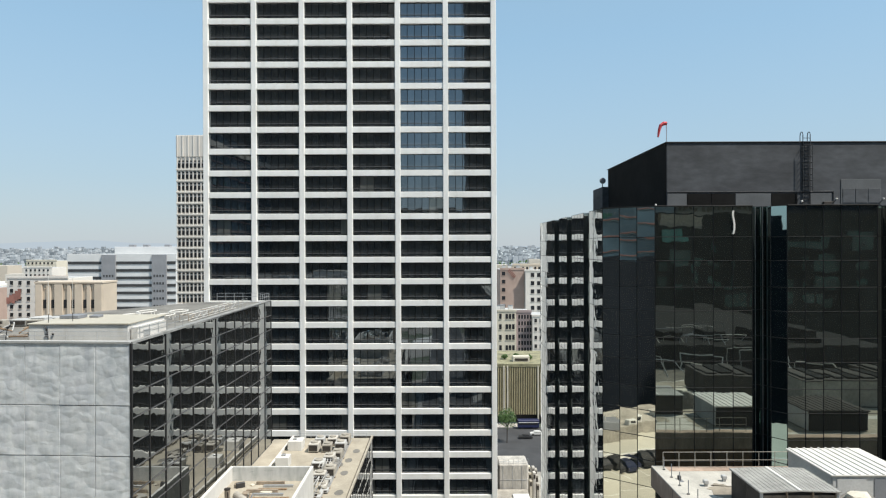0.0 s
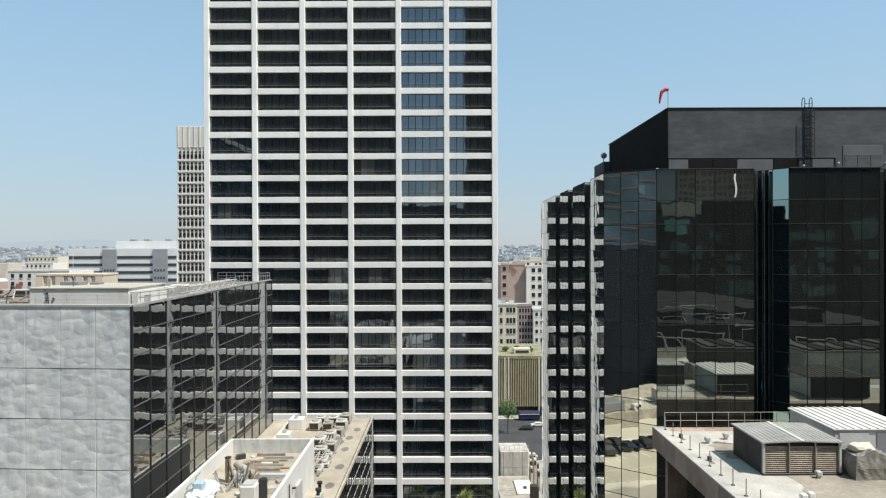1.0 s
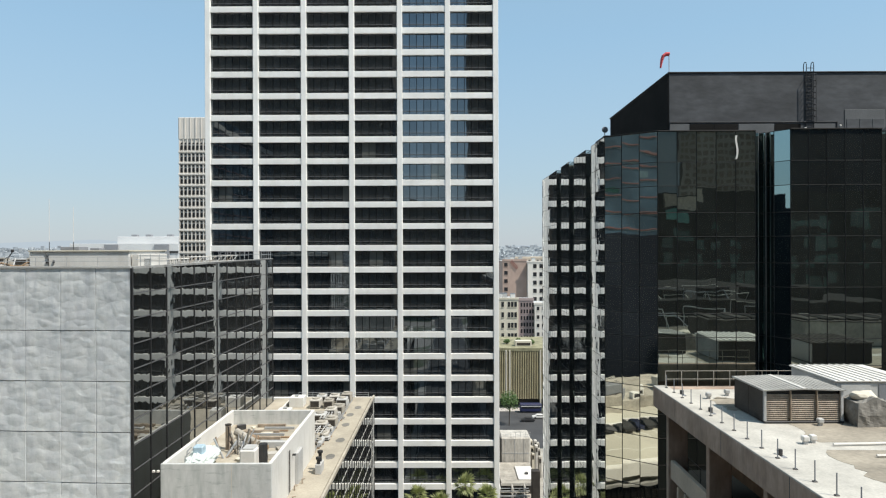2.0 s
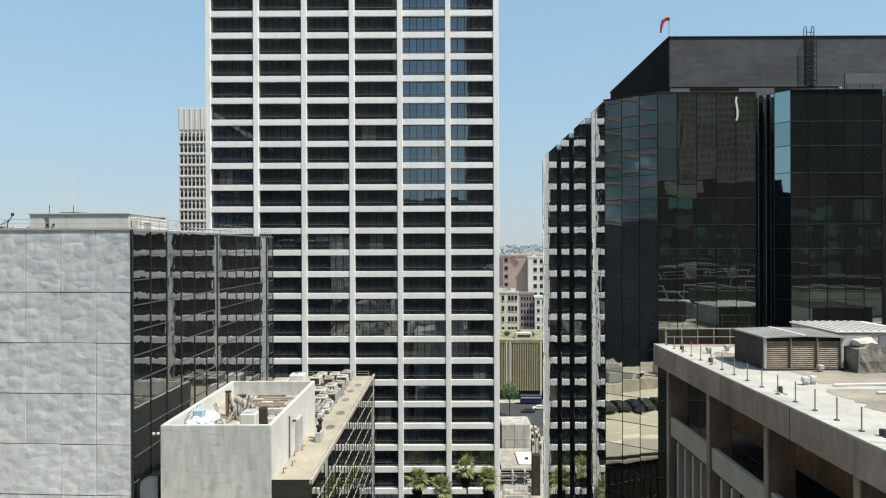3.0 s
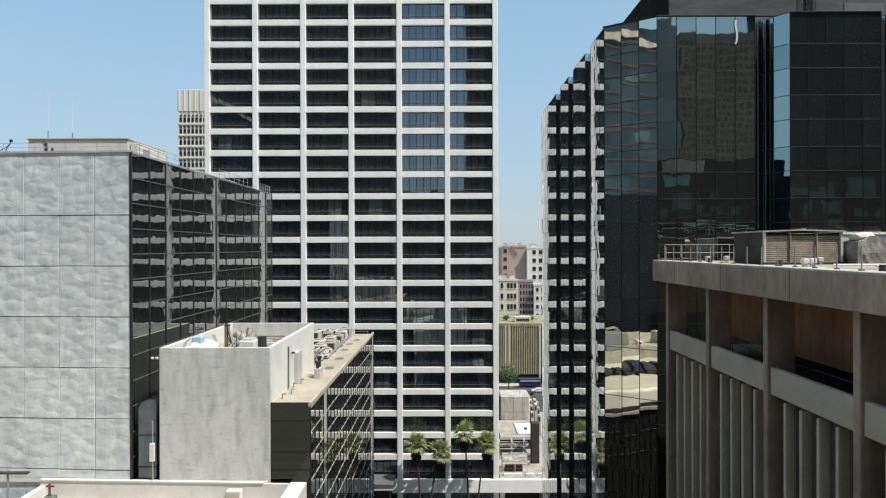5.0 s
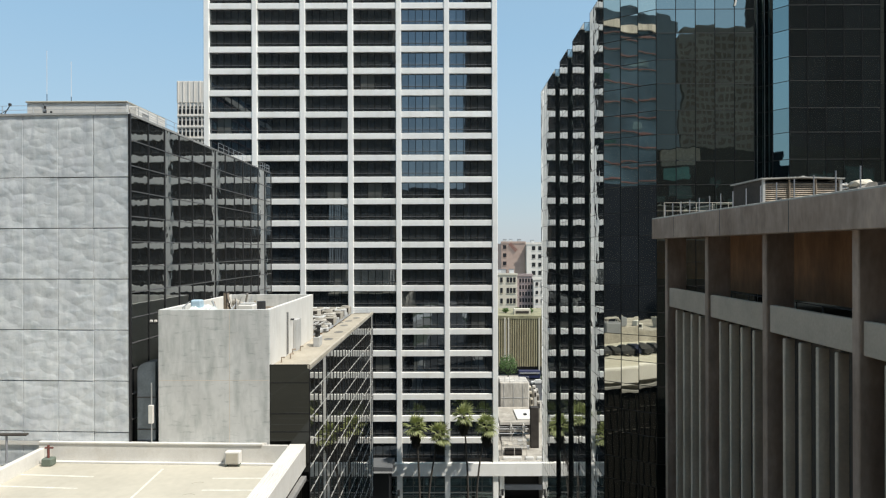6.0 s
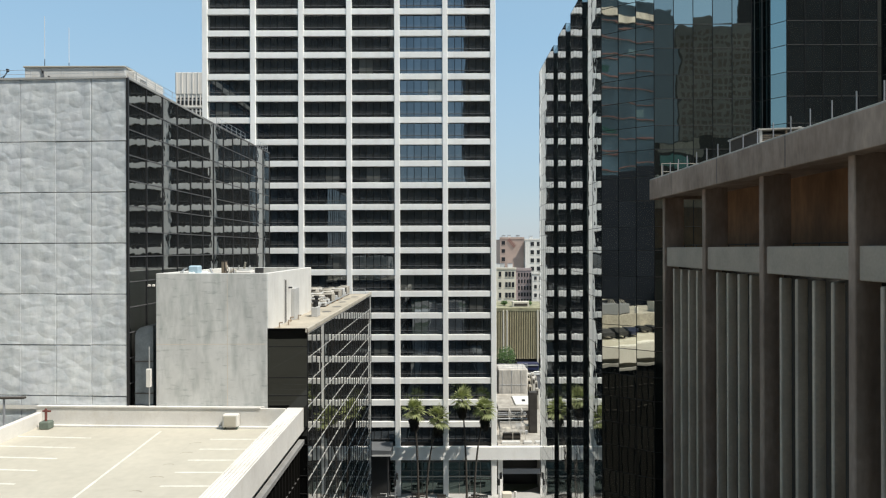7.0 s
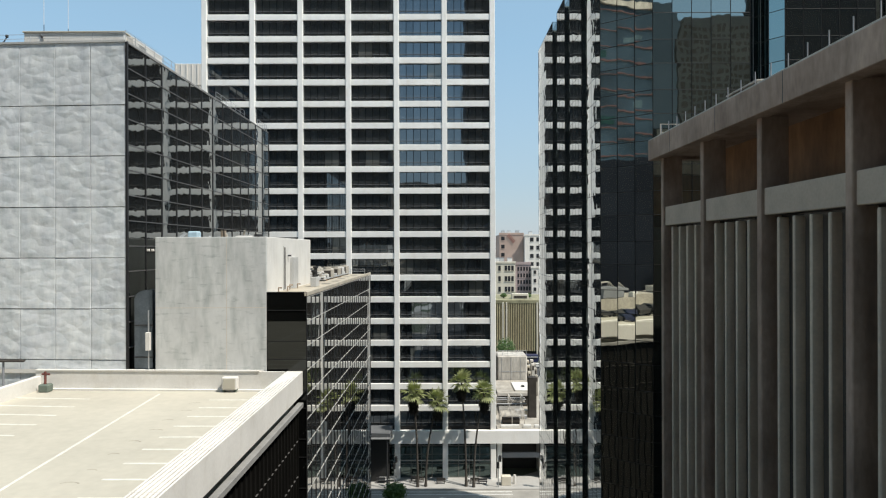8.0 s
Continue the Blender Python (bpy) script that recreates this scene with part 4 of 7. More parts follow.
    block(bm, -13.48, -13.2, 59.0, 60.9, 36.64, 39.4)
    part("louvre_panel", bm, GREY_LIGHT, penthouse, "pale grey louvred panel").matrix_basis = inv
    part("wall_lamp", bevelled(-13.5, -13.2, 58.0, 58.2, 39.5, 39.65, 0.02), STEEL, penthouse).matrix_basis = inv
    # inside the enclosure
    f = 39.65
    tank = thing("covered_tank", "pale green sheet draped over a tank", "tank", (-20.2, 54.6, f))
    bm = bmesh.new()
    bmesh.ops.create_icosphere(bm, subdivisions=4, radius=1.0)
    for v in bm.verts:
        n = 1 + 0.22 * noise.noise(v.co * 2.2) + 0.16 * noise.noise(v.co * 5.5 + Vector((3, 1, 7)))
        v.co = Vector((v.co.x * 1.1 * n, v.co.y * 2.4 * n, max(0.0, v.co.z * 0.75 * n + 0.75)))
    part("sheet", bm, surface("pale_green_sheeting", (0.60, 0.655, 0.63), 0.6, vary=0.12, scale=1.2, bump=0.3), tank)
    part("box", bevelled(-0.45, 0.4, -0.9, -0.1, 1.1, 1.98, 0.1), surface("pale_blue_plastic", (0.45, 0.60, 0.70), 0.5), tank)
    rng = random.Random(21)
    for k in range(9):
        j = thing("timber_plank", "weathered loose timber plank", "plank", (rng.uniform(-19.4, -17.8), 60.6 + 0.75 * k, f), "planks in the enclosure")
        part("board", bevelled(0, rng.uniform(2.8, 3.6), 0, 0.28, 0, 0.12 + 0.1 * (k % 3), 0.01), (WOOD, METAL, RUST)[k % 3], j)
    heap = thing("scrap_heap", "tangled heap of rusty pipes and ducts", "scrap heap", (-18.6, 58.3, f))
    for k in range(26):
        a = rng.uniform(0, math.tau)
        r = rng.uniform(0.2, 1.6)
        bm = bmesh.new()
        p0 = Vector((r * math.cos(a), r * math.sin(a), 0.0))
        p1 = p0 + Vector((rng.uniform(-0.9, 0.9), rng.uniform(-0.9, 0.9), rng.uniform(0.5, 2.3)))
        rod(bm, p0, p1, rng.uniform(0.03, 0.1), 7)
        part("pipe", bm, (RUST, TANGREY, DARK_PANEL, METAL)[k % 4], heap)
    fan = thing("blower_unit", "rusty brown blower with a dark drum", "blower", (-18.9, 61.2, f))
    part("housing", bevelled(0, 0.6, 0, 0.7, 0, 1.15, 0.05), RUST, fan)
    bm = bmesh.new()
    rod(bm, (-0.4, -0.5, 1.25), (1.9, -1.6, 0.4), 0.34, 12)
    part("drum", bm, TANGREY, fan)
    stack = thing("vent_stack", "rusty brown cylindrical vent stack", "vent", (-19.6, 59.4, f))
    bm = bmesh.new()
    rod(bm, (0, 0, 0), (0, 0, 2.2), 0.25, 14)
    part("pipe", bm, RUST, stack)
    bm = bmesh.new()
    rod(bm, (0, 0, 2.2), (0, 0, 2.28), 0.29, 14)
    part("rim", bm, DARK_PANEL, stack)
    beam = thing("cross_beam", "pale grey concrete beam across the enclosure", "beam", (-21.7, 59.8, f))
    part("beam", bevelled(2.6, 7.8, 0, 0.5, 0, 0.55, 0.03), GREY_LIGHT, beam)
    wb = thing("white_crate", "white crate in the enclosure", "crate", (-16.9, 54.0, f))
    part("body", bevelled(0, 1.3, 0, 1.6, 0, 1.55, 0.08), DECK_WHITE, wb)
    part("lid", bevelled(0.15, 1.1, 0.2, 1.4, 1.55, 1.66, 0.02), GREY_LIGHT, wb)
    drum = thing("oil_drum", "tall dark drum beside the crate", "drum", (-15.3, 55.3, f))
    bm = bmesh.new()
    rod(bm, (0, 0, 0), (0, 0, 1.75), 0.36, 12)
    part("body", bm, STEEL, drum)
    for k in range(22):
        x, y = rng.uniform(-21.2, -14.6), rng.uniform(52.2, 66.5)
        if x < -18.6 and y < 57.5:
            continue
        j = thing("scrap_piece", "odd piece of builders' scrap", "scrap", (x, y, f), "scrap in the enclosure")
        w, d, h = rng.uniform(0.3, 1.3), rng.uniform(0.3, 1.0), rng.uniform(0.1, 0.55)
        part("body", bevelled(0, w, 0, d, 0, h, 0.03), (WOOD, TANGREY, PIPEWHITE, STEEL, RUST, CREAM)[k % 6], j)
        j.rotation_euler.z = rng.uniform(0, 3)
    for x, y in ((-20.9, 52.6), (-21.3, 54.0), (-21.5, 56.5)):
        pst = thing("roof_stake", "short grey stake in the enclosure", "stake", (x, y, f))
        bm = bmesh.new()
        bars(bm, [(0, 0, 0), (0.1, 0, 1.5), (0.4, 0.2, 1.8)], 0.05)
        part("pole", bm, METAL, pst)


low_roof()


# ---- parking deck details ----
def deck_details():
    def painted(name, x0, x1, y0, y1, width, tilt):
        """A painted line between two places, cut along the skewed edge."""
        bm = bmesh.new()
        if tilt is None:
            pts = [(x0, y0), (x0 + width, y0), (x1 + width, y1), (x1, y1)]
        else:
            pts = [(x0, y0 - width / 2), (x1, y0 - width / 2 - tilt), (x1, y0 + width / 2 - tilt), (x0, y0 + width / 2)]
        prism(bm, pts, DZ + 0.001, DZ + 0.008)
        part(name, bm, STALL, deck).matrix_basis = local(deck)

    for k in range(19):
        y = 47.4 - 2.33 * k
        painted("stall_line", -16.66 + 0.045 * (47.4 - y), -11.98, y, y, 0.2, 0.02)
        y = 48.3 - 2.33 * k
        painted("stall_line", -31.05, -25.4 + 0.06 * (47.8 - y), y, y, 0.2, 0.5)
    painted("joint_line", -18.05, -21.2, DY0, 49.5, 0.17, None)
    rng = random.Random(14)
    for k in range(14):
        y = 46.3 - 2.33 * k + rng.uniform(-0.2, 0.2)
        x, r, a0 = -17.0 - rng.uniform(0, 0.4), rng.uniform(0.3, 0.55), rng.uniform(0.4, 1.0)
        bm = bmesh.new()
        inner = [(x + r * math.cos(a0 + q * 0.35), y + r * math.sin(a0 + q * 0.35)) for q in range(6)]
        outer = [(x + (r + 0.09) * math.cos(a0 + q * 0.35), y + (r + 0.09) * math.sin(a0 + q * 0.35)) for q in range(6)]
        lo = [bm.verts.new((*v, DZ + 0.006)) for v in inner]
        hi = [bm.verts.new((*v, DZ + 0.006)) for v in outer]
        for q in range(5):
            bm.faces.new((lo[q], hi[q], hi[q + 1], lo[q + 1]))
        part("tyre_mark", bm, TYRE, deck).matrix_basis = local(deck)
    for k in range(6):
        pipe = thing("conduit", "long white conduit along the parapet", "pipe", (DX1 - 0.1 - 0.215 * k, 2.2, 30.7), "conduits on the parapet")
        bm = bmesh.new()
        rod(bm, (0, 0, 0.05), (0, 46.3 - 0.9 * k, 0.05), 0.045, 8)
        part("tube", bm, DECK_WHITE, pipe)
        for q in range(8):
            part("clip", bevelled(-0.06, 0.06, 2 + 5.3 * q, 2.06 + 5.3 * q, 0, 0.11, 0.01), DECK_WHITE, pipe)
    # fittings on the back parapet
    lampt = thing("deck_hydrant", "rusty red standpipe on a white block", "standpipe", (-30.6, 50.3, DZ))
    part("block", bevelled(0.0, 0.8, -0.3, 0.4, 0, 0.6, 0.08), GREENISH, lampt)
    bm = bmesh.new()
    bars(bm, [(0.4, 0.0, 0.0), (0.4, 0.0, 1.55)], 0.09)
    bars(bm, [(0.15, 0.0, 1.35), (0.75, 0.0, 1.35)], 0.08)
    part("pipe", bm, surface("rusty_red_paint", (0.17, 0.05, 0.04), 0.7), lampt)
    bx = thing("electrical_box", "cream electrical cabinet on short legs", "electrical box", (-16.6, 49.8, DZ))
    part("cabinet", bevelled(0, 1.15, 0, 0.6, 0.2, 1.15, 0.06), DECK_WHITE, bx)
    part("door", bevelled(0.12, 1.03, -0.03, 0, 0.3, 1.05, 0.01), DECK, bx)
    for x in (0.05, 0.98):
        part("leg", bevelled(x, x + 0.12, 0.1, 0.5, 0, 0.2, 0.01), GREENISH, bx)
    pole = thing("deck_lamp", "grey twin-arm parking lamp post", "lamp post", (-33.4, 50.3, 26.0))
    bm = bmesh.new()
    rod(bm, (0, 0, 0), (0, 0, 5.6), 0.08, 8)
    part("pole", bm, MID_GREY, pole)
    part("head", bevelled(-1.8, 1.6, -0.2, 0.2, 5.6, 5.75, 0.04), DARK_PANEL, pole)
    part("bracket", bevelled(-0.2, 0.7, -0.15, 0.15, 3.0, 3.5, 0.05), METAL, pole)
    # strip beyond the side parapet
    strip = thing("lower_roof", "pale grey lower roof beside the deck", "roof", (-44, 26, 0))
    part("slab", box_bm(-12, 12.45, -24, 24.7, 24.5, 29.2), PALE_DECK, strip)
    part("base", box_bm(-12, 12.45, -24, 24.7, 0, 24.5), GREY_LIGHT, strip)
    hall = thing("neighbour_hall", "tan grey low hall beyond the parking deck", "building", (-56, -2, 29.2))
    part("wall", bevelled(0, 15, 4.1, 34, 0, 2.1, 0.04), TANGREY, hall)
    part("stair_house", bevelled(11.0, 14.6, 8.0, 12.2, 2.1, 4.2, 0.05), DUSTY, hall, "dusty pale stair house")
    cool = thing("cooling_tower", "grey rooftop cooling tower with pipes on top", "cooling tower", (-45, 17.6, 31.3))
    part("casing", bevelled(0, 3.4, 0, 4.2, 0.1, 1.9, 0.06), MID_GREY, cool)
    part("base", bevelled(0.1, 3.3, 0.1, 4.1, 0, 0.1, 0.01), STEEL, cool)
    bm = bmesh.new()
    for q in range(4):
        bars(bm, [(0.4 + 0.8 * q, 0.4, 1.9), (0.4 + 0.8 * q, 0.5 + 0.3 * q, 2.9), (0.9 + 0.7 * q, 3.6, 2.7), (0.9 + 0.7 * q, 3.7, 1.9)], 0.07)
    part("pipe", bm, PIPEWHITE, cool)
    small = thing("roof_box", "small white box unit with a dark opening", "roof unit", (-42.6, 14.3, 31.3))
    part("casing", bevelled(0, 1.3, 0, 1.7, 0, 1.1, 0.05), PENT_WHITE, small)
    part("opening", bevelled(1.3, 1.33, 0.3, 1.4, 0.3, 0.85, 0.01), DARK_GAP, small)
    # street side: ribs between ledges
    rib = mesh_of("rib", box_bm(0, 0.15, -0.05, 0.05, 0, 28.0), RIB)
    for k in range(54):
        piece("rib", rib, deck, local(deck) @ Matrix.Translation((DX1 - 0.34, 50.4 - 0.9 * k, 0)))
    dash = mesh_of("joint_strip", box_bm(0.08, 0.17, -0.2, 0.2, 0, 0.03), DASH)
    for lev in (25.5, 22.8):
        for k in range(53):
            piece("joint_strip", dash, deck, local(deck) @ Matrix.Translation((DX1 - 0.35, 49.95 - 0.9 * k, lev)))


PALE_DECK = surface("pale_cream_deck", (0.48, 0.455, 0.385), 0.85, vary=0.06, scale=0.2)
GREENISH = surface("green_grey_paint", (0.13, 0.16, 0.13), 0.7)
STALL = surface("faded_stall_paint", (0.66, 0.64, 0.57), 0.8, vary=0.12, scale=1.5)
TYRE = surface("tyre_scuff", (0.36, 0.335, 0.27), 0.9, vary=0.15, scale=2)
deck_details()


# ---- roof of the concrete office ----
def concrete_roof():
    z = BZ - 0.05
    inv = local(brown)
    rng = random.Random(31)
    def patch(x0, x1, y0, y1, name, mat, h):
        """A coated area with an uneven edge."""
        bm = bmesh.new()
        pts = []
        n = 14
        for i in range(n):
            pts.append((x0 + (x1 - x0) * i / n, y0 + rng.uniform(-0.35, 0.35)))
        for i in range(n):
            pts.append((x1 + rng.uniform(-0.2, 0.2), y0 + (y1 - y0) * i / n))
        for i in range(n):
            pts.append((x1 - (x1 - x0) * i / n, y1 + rng.uniform(-0.35, 0.35)))
        for i in range(n):
            pts.append((x0 + rng.uniform(-0.35, 0.35), y1 - (y1 - y0) * i / n))
        prism(bm, pts, z - 0.02, z + h)
        ob = part(name, bm, mat, brown)
        ob.matrix_basis = inv
        return ob
    patch(19.2, 58, 34.2, 40.6, "roof_coating", TAN_PATCH, 0.012)
    patch(17.6, 20.6, 40.4, 43.8, "roof_coating", TAN_PATCH, 0.018)
    patch(18.6, 58, 26.2, 32.6, "roof_coating", TAN_PATCH, 0.012)
    patch(18.6, 58, -40, 25.6, "roof_coating", DARK_GRAVEL, 0.012)
    patch(22.5, 58, 41.5, 46.0, "roof_coating", TAN_PATCH, 0.015)
    part("edge_strip", bevelled(BX + 0.01, BX + 0.95, -42, BY1 - 0.02, z, BZ + 0.06, 0.02), ROOF_WHITE, brown, "white coated roof edge").matrix_basis = inv
    for k in range(9):
        y = 42.9 - 7.1 * k
        part("fascia_joint", box_bm(BX - 0.004, BX + 0.05, y - 0.03, y + 0.03, 46.42, 47.8), STEEL, brown).matrix_basis = inv
    # rods along the edge
    rodm = bmesh.new()
    rod(rodm, (0, 0, 0), (0, 0, 0.92), 0.03)
    rm = mesh_of("rod", rodm, MID_GREY)
    ft = mesh_of("foot", bevelled(-0.09, 0.09, -0.07, 0.07, 0, 0.05, 0.01), STEEL)
    for k in range(40):
        st = thing("edge_post", "thin bare metal post on the roof edge", "post", (15.6, 46.5 - 1.55 * k, BZ + 0.06), "posts along the roof edge")
        piece("rod", rm, st, Matrix.Identity(4))
        piece("foot", ft, st, Matrix.Identity(4))
    railing("roof_railing", "pale tube railing along the far roof edge", (15.7, 47.0, BZ), (26.0, 47.0, BZ), 1.15, 1.1, 0.028, (0.5, 1.0), TANGREY)
    # louvred plant house
    ac = thing("plant_house", "weathered plant house with rusty louvres", "plant house", (18.1, 37.5, z))
    w, d, h = 4.5, 3.8, 1.95
    part("side_panel", bevelled(0, 0.06, 0.12, d / 2, 0.05, h - 0.12, 0.01), DARK_PANEL, ac)
    part("side_panel", bevelled(0, 0.06, d / 2 + 0.03, d, 0.05, h - 0.12, 0.01), DARK_PANEL, ac)
    part("side_panel", bevelled(w - 0.06, w, 0.12, d, 0.05, h - 0.12, 0.01), DARK_PANEL, ac)
    part("back_panel", bevelled(0, w, d - 0.06, d + 0.0, 0.05, h - 0.12, 0.01), DARK_PANEL, ac)
    part("inner", box_bm(0.1, w - 0.1, 0.3, d - 0.1, 0.02, h - 0.2), CORE, ac)
    for x in (0, 1.5, 3.0, 4.36):
        part("post", bevelled(x, x + (0.14 if x in (0, 4.36) else 0.06), -0.03, 0.12, 0, h - 0.1, 0.01), GREY_LIGHT if x in (0, 4.36) else RUST, ac)
    slat = bmesh.new()
    block(slat, 0, 4.3, 0, 0.03, -0.05, 0.05)
    bmesh.ops.rotate(slat, verts=slat.verts[:], matrix=Matrix.Rotation(radians(-38), 3, "X"))
    sm = mesh_of("slat", slat, RUST)
    for k in range(13):
        piece("slat", sm, ac, Matrix.Translation((0.1, 0.08, 0.22 + 0.115 * k)))
    part("sill", bevelled(0, w, -0.08, 0.12, 0.02, 0.14, 0.01), STEEL, ac)
    bm = bmesh.new()
    for x0, x1, za, zb in ((-0.1, w / 2, 0.0, 0.08), (w / 2, w + 0.1, 0.08, 0.0)):
        vs = [bm.verts.new(v) for v in ((x0, -0.12, h - 0.1 + za), (x1, -0.12, h - 0.1 + zb), (x1, d + 0.15, h - 0.1 + zb), (x0, d + 0.15, h - 0.1 + za))]
        top = [bm.verts.new((*v.co.xy, v.co.z + 0.07)) for v in vs]
        bm.faces.new(vs[::-1])
        bm.faces.new(top)
        for i in range(4):
            j = (i + 1) % 4
            bm.faces.new((vs[i], vs[j], top[j], top[i]))
    part("roof", bm, SHEET, ac, "grey sheet metal roof")
    part("ridge", bevelled(w / 2 - 0.1, w / 2 + 0.1, -0.13, d + 0.16, h + 0.03, h + 0.08, 0.02), DECK_WHITE, ac)
    for k in range(9):
        for sx in (-1, 1):
            x = w / 2 + sx * 0.27 * (k + 0.6)
            if abs(x - w / 2) < w / 2 + 0.1:
                zz = h - 0.03 + 0.08 * (1 - abs(x - w / 2) / (w / 2 + 0.1))
                part("seam", box_bm(x - 0.012, x + 0.012, -0.12, d + 0.15, zz - 0.01, zz + 0.02), SHEET, ac)
    # ribbed units
    for ux, w2 in ((23.9, 4.9), (31.2, 5.2)):
        d2 = 5.2
        big = thing("air_handler", "grey air handler with a ribbed metal roof", "air handler", (ux, 40.4, z))
        part("casing", bevelled(0, w2, 0, d2, 0.08, 1.75, 0.05), GREY_LIGHT, big)
        part("skid", bevelled(0.1, w2 - 0.1, 0.1, d2 - 0.1, 0, 0.08, 0.01), STEEL, big)
        lid = DECK_WHITE if ux < 30 else DARK_PANEL
        part("roof", bevelled(-0.1, w2 + 0.1, -0.1, d2 + 0.1, 1.75, 1.86, 0.03), lid, big)
        # black sheet over the far side, painting in the shade there
        part("back_panel", bevelled(0.05, w2 - 0.05, d2, d2 + 0.05, 0.1, 1.74, 0.01), TAR, big)
        for k in range(int((w2 - 0.1) / 0.5)):
            part("rib", bevelled(0.1 + 0.5 * k, 0.22 + 0.5 * k, -0.1, d2 + 0.1, 1.86, 1.92, 0.015), lid, big)
        for k in range(2):
            part("door", bevelled(0.3 + 2.3 * k, 2.1 + 2.3 * k, -0.04, 0, 0.25, 1.6, 0.01), MID_GREY if k % 2 else GREY_LIGHT, big)
    # tarpaulin
    tarp = thing("tarpaulin_bundle", "rooftop machine wrapped in grey canvas tarpaulin", "tarpaulin", (24.0, 37.6, z))
    bm = bmesh.new()
    bmesh.ops.create_cube(bm, size=2.0)
    bmesh.ops.subdivide_edges(bm, edges=bm.edges[:], cuts=9, use_grid_fill=True)
    for v in bm.verts:
        c = v.co.copy()
        n = noise.noise(Vector((c.x * 2.3, c.y * 2.3, c.z * 0.9 + 4)))
        n2 = noise.noise(Vector((c.x * 5, c.y * 5, c.z * 1.5)))
        s = 1.0 + 0.10 * n + 0.06 * n2 - 0.1 * max(0, c.z)
        top = 0.35 * max(0, 1 - abs(c.x + 0.1) * 1.6) if c.z > 0.95 else 0
        v.co = Vector((c.x * 1.15 * s, c.y * 1.0 * s, max(0.0, (c.z + 1) * 0.66 + top + 0.06 * n2 * (c.z > -0.9))))
    part("canvas", bm, TARP, tarp)
    bm = bmesh.new()
    bmesh.ops.create_icosphere(bm, subdivisions=2, radius=0.55)
    for v in bm.verts:
        v.co = Vector((v.co.x * 1.3, v.co.y, v.co.z * 0.55)) * (1 + 0.3 * noise.noise(v.co * 3)) + Vector((-0.2, 0, 1.55))
    part("sheet", bm, CREAM, tarp, "loose pale sheet")
    # dark plant screen with pipes over it
    scr = thing("plant_screen", "dark rooftop plant screen topped with pipes", "plant screen", (21.5, -40, z))
    part("screen", bevelled(0, 36, 0, 58, 0, 3.1, 0.05), TAR, scr)
    for k in range(20):
        bm = bmesh.new()
        x, y, l, hh = rng.uniform(0.3, 16), rng.uniform(48, 57.5), rng.uniform(2, 6), rng.uniform(3.3, 5.4)
        bars(bm, [(x, y, 3.0), (x, y, hh), (x + l, y, hh), (x + l, y + rng.uniform(-2, 2), 3.0)], rng.uniform(0.035, 0.06))
        part("pipe", bm, (PIPEWHITE, MID_GREY, STEEL)[k % 3], scr)
    for k in range(5):
        part("fan_box", bevelled(2 + 6 * k, 5 + 6 * k, 50, 54, 3.1, 4.0 + 0.2 * k, 0.05), TAR, scr)
    for x0, x1, y0, y1, hh, mt in ((27.5, 33.5, 28.5, 34.5, 2.3, DARK_PANEL), (35.5, 45, 31, 37, 2.6, TANGREY), (47, 54, 26, 34, 2.2, DARK_PANEL)):
        u = thing("chiller_unit", "dark boxy rooftop chiller", "chiller", (x0, y0, z), "chillers on the concrete roof")
        part("casing", bevelled(0, x1 - x0, 0, y1 - y0, 0.12, hh, 0.05), mt, u)
        part("base", bevelled(0.1, x1 - x0 - 0.1, 0.1, y1 - y0 - 0.1, 0, 0.12, 0.01), STEEL, u)
        part("top", bevelled(-0.05, x1 - x0 + 0.05, -0.05, y1 - y0 + 0.05, hh, hh + 0.1, 0.02), DARK_PANEL, u)
        for q in range(int((x1 - x0) / 1.5)):
            part("fan_cowl", bevelled(0.4 + 1.5 * q, 1.5 + 1.5 * q, 0.6, y1 - y0 - 0.6, hh + 0.1, hh + 0.3, 0.05), (DARK_PANEL, TAR)[q % 2], u)
    for k in range(9):
        d = thing("pipe_run", "raised run of pale rooftop pipes", "pipe", (22.5 + 2.6 * k, 19.5 + (k % 3) * 0.8, z))
        bm = bmesh.new()
        hh = rng.uniform(0.8, 3.4)
        bars(bm, [(0, 0, 0), (0, 0, hh), (rng.uniform(2, 5), rng.uniform(-1, 4), hh), (rng.uniform(2, 5), rng.uniform(2, 6), 0)], rng.uniform(0.04, 0.09))
        part("pipe", bm, (GREY_LIGHT, METAL, PIPEWHITE)[k % 3], d)
    # small vents
    for x, y, mt in ((18.3, 33.6, DECK_WHITE), (18.8, 33.8, DECK_WHITE), (21.0, 37.0, GREY_LIGHT), (21.6, 30.0, CREAM), (22.1, 30.2, CREAM), (17.4, 43.6, GREY_LIGHT), (19.0, 44.5, GREY_LIGHT), (20.0, 28.0, CREAM)):
        v = thing("roof_vent", "small pale box vent on the roof", "vent", (x, y, z), "box vents")
        part("neck", bevelled(-0.1, 0.1, -0.1, 0.1, 0, 0.22, 0.01), METAL, v)
        part("hood", bevelled(-0.16, 0.16, -0.16, 0.16, 0.16, 0.42, 0.04), mt, v)
    for y in (44.6, 39.8, 31.6, 24.2, 17.0):
        v = thing("roof_drain", "small dark cylindrical roof drain", "drain", (16.0, y, z), "roof drains")
        bm = bmesh.new()
        rod(bm, (0, 0, 0), (0, 0, 0.35), 0.13, 10)
        part("strainer", bm, STEEL, v)
        part("flange", bevelled(-0.25, 0.25, -0.25, 0.25, 0, 0.04, 0.01), MID_GREY, v)
